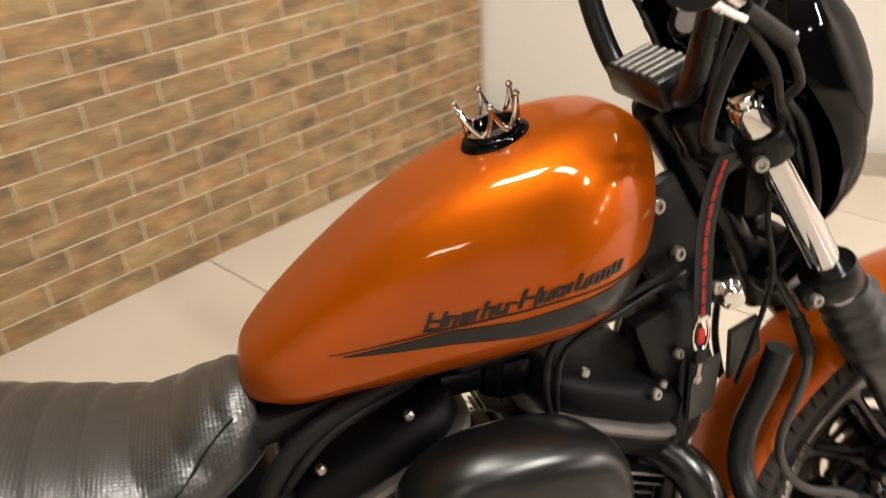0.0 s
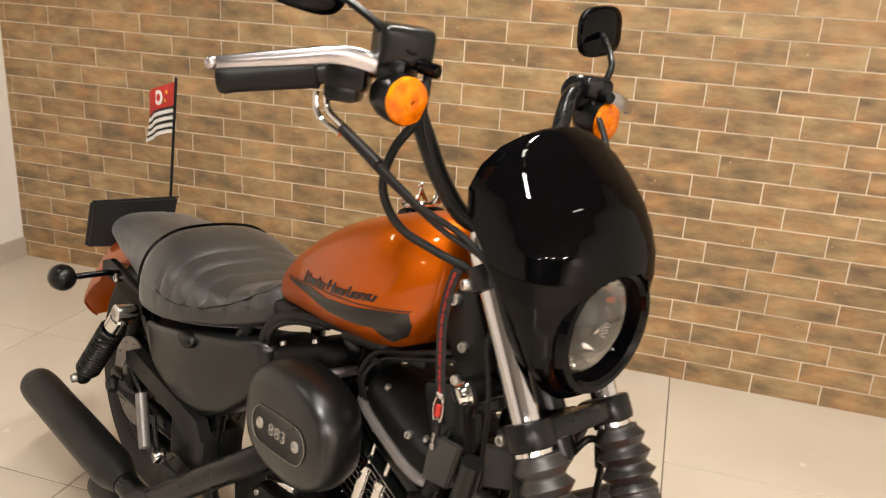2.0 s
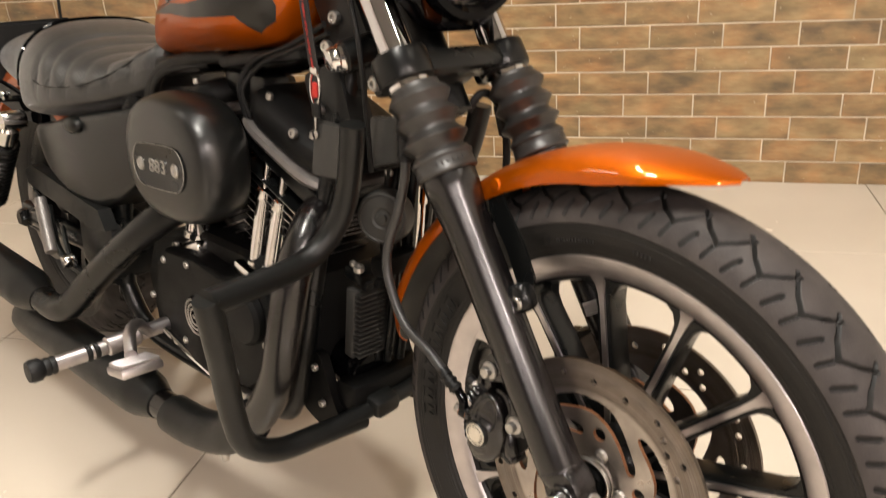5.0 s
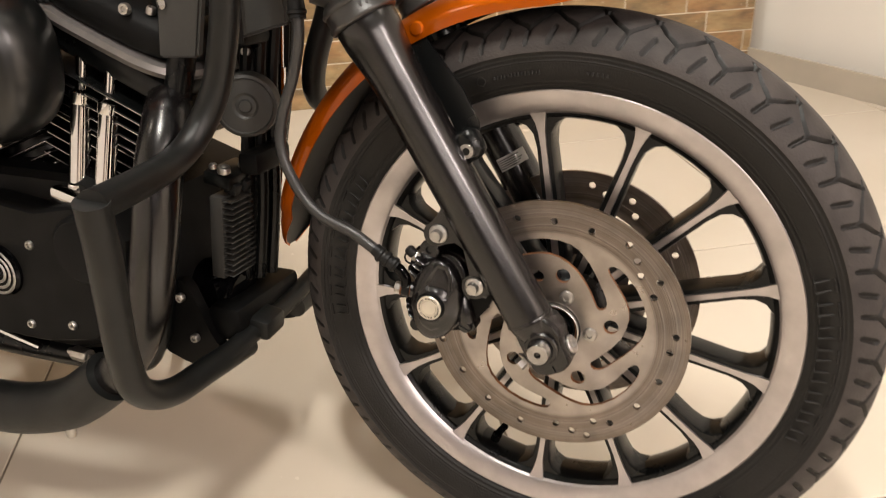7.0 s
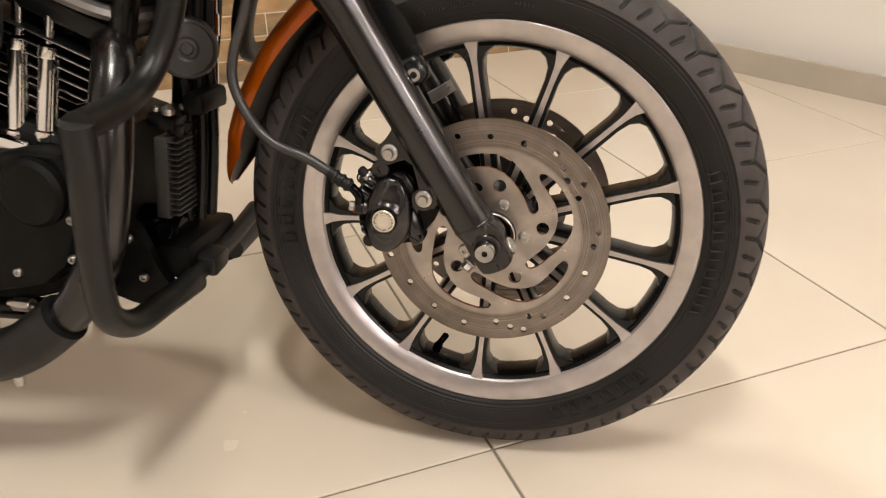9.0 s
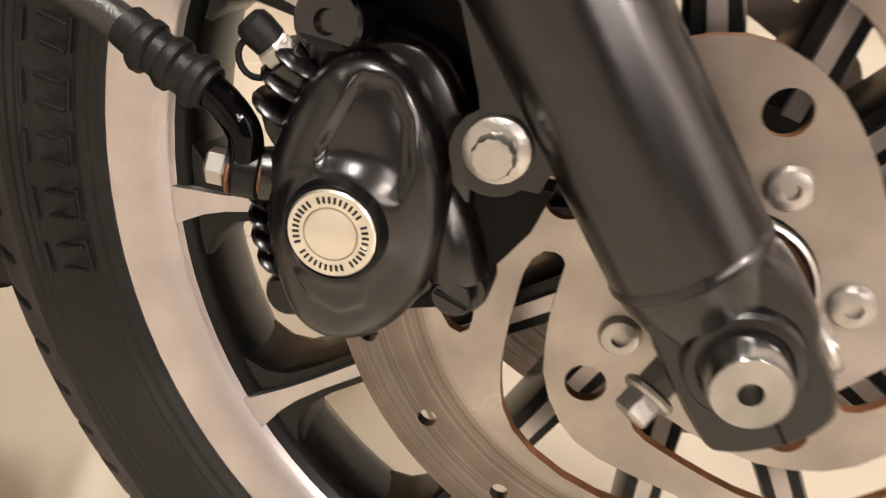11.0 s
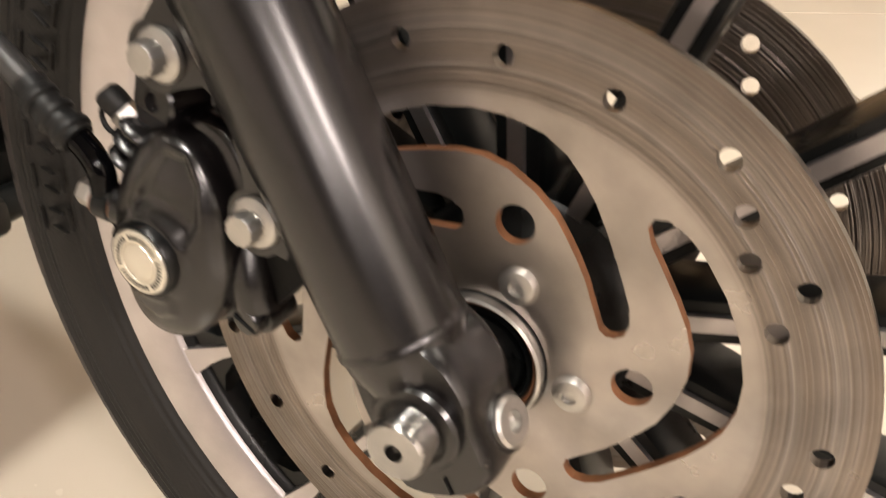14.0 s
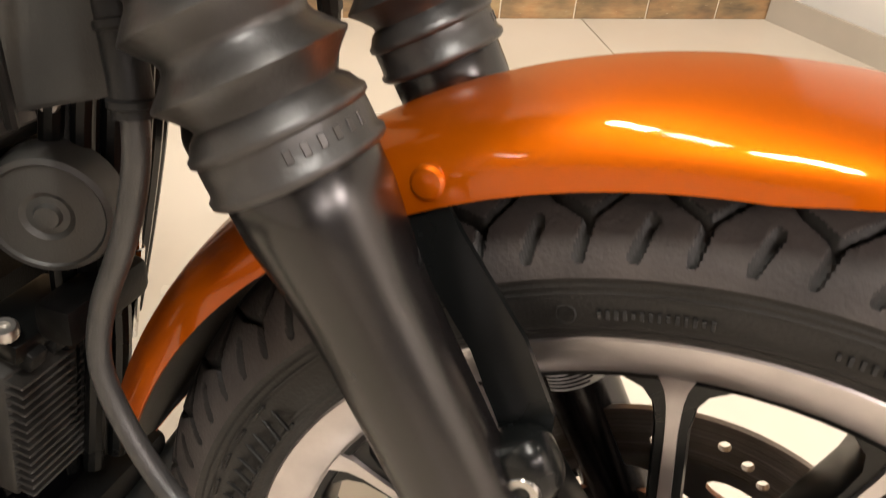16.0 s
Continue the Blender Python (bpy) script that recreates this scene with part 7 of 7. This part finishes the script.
    lathe(bm, (1.040 + IX, sgn * (0.2058 + IY), 1.149 + IZ), (0.97, sgn * 0.05, -0.05), [(0.0286, 0.003), (0.022, -0.004), (0.012, -0.008), (0.003, -0.009)], 18)
    part("indicator_reflector", bm, WHITE_PAINT, sig, "", 5)
    bm = B()
    blob(bm, (1.046 + IX, sgn * (0.2062 + IY), 1.1488 + IZ), (0.010, 0.008, 0.008), 2, 2, None, 14, 10)
    part("indicator_bulb", bm, AMBER, sig)
bm = B()
rod(bm, (1.048, -0.195, 1.200), (1.075, -0.185, 1.196), 0.009, 12)
part("banjo", bm, BLACK_GLOSS, bar)
# cables
bm = B()
tube(bm, [(0.955, -0.265, 1.150), (0.960, -0.262, 1.128), (0.985, -0.255, 1.112)], 0.0048, 10)
part("cable_elbow", bm, CHROME, bike, "chrome throttle cable elbow")
bm = B()
tube(bm, [(0.943, -0.272, 1.150), (0.950, -0.270, 1.120), (0.985, -0.258, 1.102)], 0.0042, 10)
part("cable_elbow", bm, CHROME, bike)
bm = B()
tube(bm, [(0.985, -0.256, 1.110), (1.045, -0.238, 1.075)], 0.0075, 12, 0)
part("cable_sleeve", bm, RUBBER, bike)
bm = B()
tube(bm, [(1.040, -0.240, 1.078), (1.090, -0.200, 1.030), (1.118, -0.152, 1.000), (1.158, -0.130, 0.965), (1.190, -0.118, 0.905), (1.212, -0.100, 0.850), (1.222, -0.070, 0.79), (1.20, -0.04, 0.73)], 0.0045, 10)
part("throttle_cable", bm, RUBBER, bike, "black throttle cable")
bm = B()
tube(bm, [(0.990, -0.250, 1.100), (1.05, -0.215, 1.05), (1.10, -0.165, 1.00), (1.145, -0.125, 0.968), (1.182, -0.106, 0.905), (1.200, -0.085, 0.84), (1.20, -0.05, 0.77)], 0.0042, 10)
part("throttle_cable", bm, RUBBER, bike)
bm = B()
tube(bm, [(1.055, -0.185, 1.190), (1.060, -0.195, 1.140), (1.030, -0.205, 1.090), (1.010, -0.198, 1.035), (1.020, -0.170, 0.985), (1.055, -0.130, 0.957), (1.09, -0.100, 0.940), (1.13, -0.07, 0.91)], 0.0062, 12)
part("brake_hose", bm, RUBBER, bike)
bm = B()
tube(bm, [(1.035, -0.170, 1.165), (1.045, -0.160, 1.10), (1.062, -0.110, 1.02), (1.10, -0.06, 0.97), (1.15, -0.04, 0.92)], 0.005, 10)
tube(bm, [(1.020, 0.200, 1.18), (1.10, 0.16, 1.10), (1.13, 0.10, 1.00), (1.12, 0.05, 0.90)], 0.005, 10)
part("control_cable", bm, RUBBER, bike)
bm = B()
tube(bm, [(1.155, -0.095, 0.90), (1.150, -0.100, 0.85), (1.165, -0.098, 0.78), (1.160, -0.085, 0.70), (1.150, -0.07, 0.62)], 0.0035, 8)
tube(bm, [(1.235, 0.020, 0.70), (1.245, 0.035, 0.722), (1.243, 0.070, 0.705), (1.238, 0.095, 0.655), (1.236, 0.10, 0.58), (1.25, 0.095, 0.50)], 0.0055, 10)
part("wiring_sleeve", bm, RUBBER, bike)
bm = B()
tube(bm, [(1.243, 0.072, 0.702), (1.239, 0.090, 0.662)], 0.008, 10, 0)
part("wire_sleeve", bm, RUBBER, bike)

# speedometer behind the cowl
bm = B()
lathe(bm, (1.124, 0, 1.072), (-0.75, 0, 0.66), [(0.030, -0.045), (0.046, -0.03), (0.050, -0.005), (0.048, 0.004), (0.042, 0.004), (0.040, 0.0)], 40)
dial = part("speedometer", bm, BLACK_GLOSS, bike, "round speedometer in a black case")
bm = B()
lathe(bm, (1.124, 0, 1.072), (-0.75, 0, 0.66), [(0.042, 0.002), (0.047, 0.006), (0.044, 0.008), (0.039, 0.004)], 40, True)
part("dial_ring", bm, BLACK_GLOSS, dial)
bm = B()
lathe(bm, (1.124, 0, 1.072), (-0.75, 0, 0.66), [(0.041, -0.001), (0.041, 0.001), (0.01, 0.0012)], 40)
part("dial_face", bm, GREY_PAINT, dial, "dark grey dial face")

# ---- things on the motorcycle ----
LEAN_M = Matrix.Rotation(radians(LEAN), 4, "X")
# lanyard with keys
lan = thing("key_lanyard", "black woven lanyard with red print and keys in the ignition", "lanyard", LEAN_M)
LP = catmull([(1.085, -0.110, 0.939), (1.073, -0.109, 0.905), (1.067, -0.107, 0.855), (1.070, -0.103, 0.80), (1.075, -0.098, 0.744)], 8)
bm = B()
rings(bm, [[p + Vector((-0.0105, 0.001, 0)), p + Vector((0.0105, -0.001, 0)), p + Vector((0.0105, -0.0026, 0)), p + Vector((-0.0105, -0.0006, 0))] for p in LP])
part("strap", bm, BLACK_CLOTH, lan)
bm = B()
k = 0
for i in range(2, len(LP) - 1):
    p, q = LP[i], LP[i + 1]
    for t in (0.1, 0.4, 0.7):
        k += 1
        if k % 9 == 0:
            continue
        o = p + (q - p) * t
        hw = 0.0022 if k % 3 else 0.0032
        rbox(bm, o + Vector((0.0, -0.0030, 0)), (hw * 2, 0.0006, 0.0011), 0.0002, rot(0, 0, -7), 1)
mk = part("print_mark", bm, RED_CLOTH, lan, "red printed letter-sized marks")
mk["kind"] = "stuff"
bm = B()
pts = [(1.075 + 0.010 * math.cos(2 * math.pi * i / 20), -0.099, 0.722 + 0.022 * math.sin(2 * math.pi * i / 20)) for i in range(21)]
tube(bm, pts, 0.0020, 8, 0, False)
rbox(bm, (1.075, -0.099, 0.744), (0.015, 0.006, 0.010), 0.002)
part("key_ring", bm, CHROME, lan, "chrome oblong ring")
bm = B()
rbox(bm, (1.075, -0.0995, 0.720), (0.0085, 0.005, 0.020), 0.002)
part("fob", bm, RED_CLOTH, lan, "short red webbing fob")
bm = B()
rbox(bm, (1.076, -0.099, 0.694), (0.016, 0.007, 0.020), 0.003)
part("clip_body", bm, RUBBER, lan, "black plastic clip")
bm = B()
rbox(bm, (1.074, -0.100, 0.672), (0.006, 0.003, 0.026), 0.001, rot(0, 6, 0))
lathe(bm, (1.073, -0.098, 0.662), (0, -1, 0), [(0.006, 0), (0.006, 0.003), (0.003, 0.004)], 14)
part("key", bm, AXLE_STEEL, lan, "steel key")

# black bag behind the seat
bag = thing("tail_bag", "flat black leather pouch standing behind the pillion pad", "bag", LEAN_M)
corners = [(-0.200, -0.142, 0.734), (-0.182, 0.076, 0.745), (-0.225, 0.080, 0.600), (-0.285, -0.122, 0.590)]
bm = B()
rings(bm, [[Vector(c) + Vector((dx, 0, 0)) for c in corners] for dx in (-0.010, 0.012)])
bmesh.ops.bevel(bm, geom=list(bm.edges), offset=0.006, segments=3, affect="EDGES")
part("body", bm, BLACK_CLOTH, bag)
bm = B()
tube(bm, [Vector(c) + Vector((0.012, 0, 0.001)) for c in (corners[0], corners[1])], 0.002, 8, 0)
part("flap_edge", bm, BLACK_SATIN, bag)

# small flag on a staff
flag = thing("flag", "small red, black and white striped flag on a thin black staff", "flag", LEAN_M)
bm = B()
rod(bm, (-0.243, 0.087, 0.690), (-0.251, 0.087, 1.052), 0.0040, 10)
part("staff", bm, BLACK_SATIN, flag)


def flag_patch(u0, u1, v0, v1, lift, mat_, name, label=""):
    n, m = 10, 5
    grid = []
    for i in range(n + 1):
        u = u0 + (u1 - u0) * i / n
        row = []
        for j in range(m + 1):
            v = v0 + (v1 - v0) * j / m
            droop = 0.052 * u ** 1.3
            wave = 0.010 * math.sin(u * 7 + v * 2.0) * u
            row.append((-0.250 - 0.150 * u, 0.087 - 0.012 * u + wave - lift, 1.040 - 0.135 * v - droop))
        grid.append(row)
    bm = B()
    shell(bm, grid, 0.0012)
    return part(name, bm, mat_, flag, label)


flag_patch(0, 1, 0, 1, 0.0, BLACK_CLOTH, "cloth")
flag_patch(0.0, 1.0, 0.0, 0.46, 0.0018, RED_CLOTH, "red_field", "red band")
for a, b in ((0.52, 0.59), (0.66, 0.73), (0.80, 0.87), (0.93, 1.0)):
    flag_patch(0.0, 1.0, a, b, 0.0018, WHITE_CLOTH, "stripe", "white stripe")
bm = B()
lathe(bm, (-0.326, 0.0768, 0.988), (0.08, -1, 0), [(0.011, 0.001), (0.020, 0.0014), (0.020, 0.0034), (0.011, 0.0034)], 24, True)
part("ring_mark", bm, WHITE_CLOTH, flag, "white ring")
for x, z in ((-0.283, 1.008), (-0.372, 0.978), (-0.290, 0.985), (-0.375, 1.000)):
    bm = B()
    lathe(bm, (x, 0.0775, z), (0, -1, 0), [(0.006, 0.0), (0.006, 0.003), (0.003, 0.0034)], 5)
    part("star_mark", bm, AMBER, flag)


# ---- floor tiles and wall bricks ----
TU, TV, JOINT = 0.752, 0.7255, 0.004
bm = B()
rbox(bm, (0, 0, -0.005), (TU - JOINT, TV - JOINT, 0.010), 0.0012, None, 1)
tile_mesh = mesh_of("floor_tile", bm, TILE)
i0, i1 = math.floor((U0 - 1.281) / TU), math.ceil((UR - 1.281) / TU)
for i in range(i0, i1):
    for j in range(-9, 4):
        u, v = 1.281 + (i + 0.5) * TU, -2.015 + (j + 0.5) * TV
        if v - TV / 2 > 0.10 or v < V1 - 0.2:
            continue
        ob = new("floor_tile", tile_mesh)
        ob.parent = floor
        ob.matrix_world = TILE_GRID @ Matrix.Translation((u, v, 0))

BL, BH, COURSE = 0.2268, 0.0756, 0.0756
brick_meshes = {}


def brick_mesh(length, joined=False):
    key = round(length, 3)
    if key not in brick_meshes:
        bm = B()
        rbox(bm, (0, 0.005, 0), (length - 0.0045, 0.010, BH - 0.0045), 0.0010, None, 1)
        brick_meshes[key] = mesh_of("brick", bm, BRICK)
    return brick_meshes[key]


rng = random.Random(5)
far_boxes = []
for c in range(int(CEILING / COURSE) + 1):
    z = (c + 0.5) * COURSE - 0.002
    if z + BH / 2 > CEILING:
        break
    start = 0.1665 if c % 2 == 0 else 0.0875
    k0 = math.floor((U0 - start) / BL)
    for k in range(k0, 40):
        a, b = max(start + k * BL, U0), min(start + (k + 1) * BL, U1)
        if a >= U1 - 0.01:
            break
        if b - a < 0.02:
            continue
        proud = rng.uniform(-0.0007, 0.0005)
        if c < 15:
            ob = new("brick", brick_mesh(b - a))
            ob.parent = wall_brick
            ob.matrix_world = ROOM @ Matrix.Translation(((a + b) / 2, proud, z))
        else:
            far_boxes.append(((a + b) / 2, proud, z, b - a))
bm = B()
for u, v, z, L in far_boxes:
    vs = [bm.verts.new(ROOM @ Vector((u + sx * (L / 2 - 0.0022), v + 0.005 + sy * 0.005, z + sz * (BH / 2 - 0.0022)))) for sz in (-1, 1) for sx, sy in ((-1, -1), (1, -1), (1, 1), (-1, 1))]
    for f in ((0, 3, 2, 1), (4, 5, 6, 7), (0, 1, 5, 4), (1, 2, 6, 5), (2, 3, 7, 6), (3, 0, 4, 7)):
        bm.faces.new([vs[i] for i in f])
upper = part("upper_bricks", bm, BRICK_FAR, wall_brick)
upper["kind"] = "stuff"
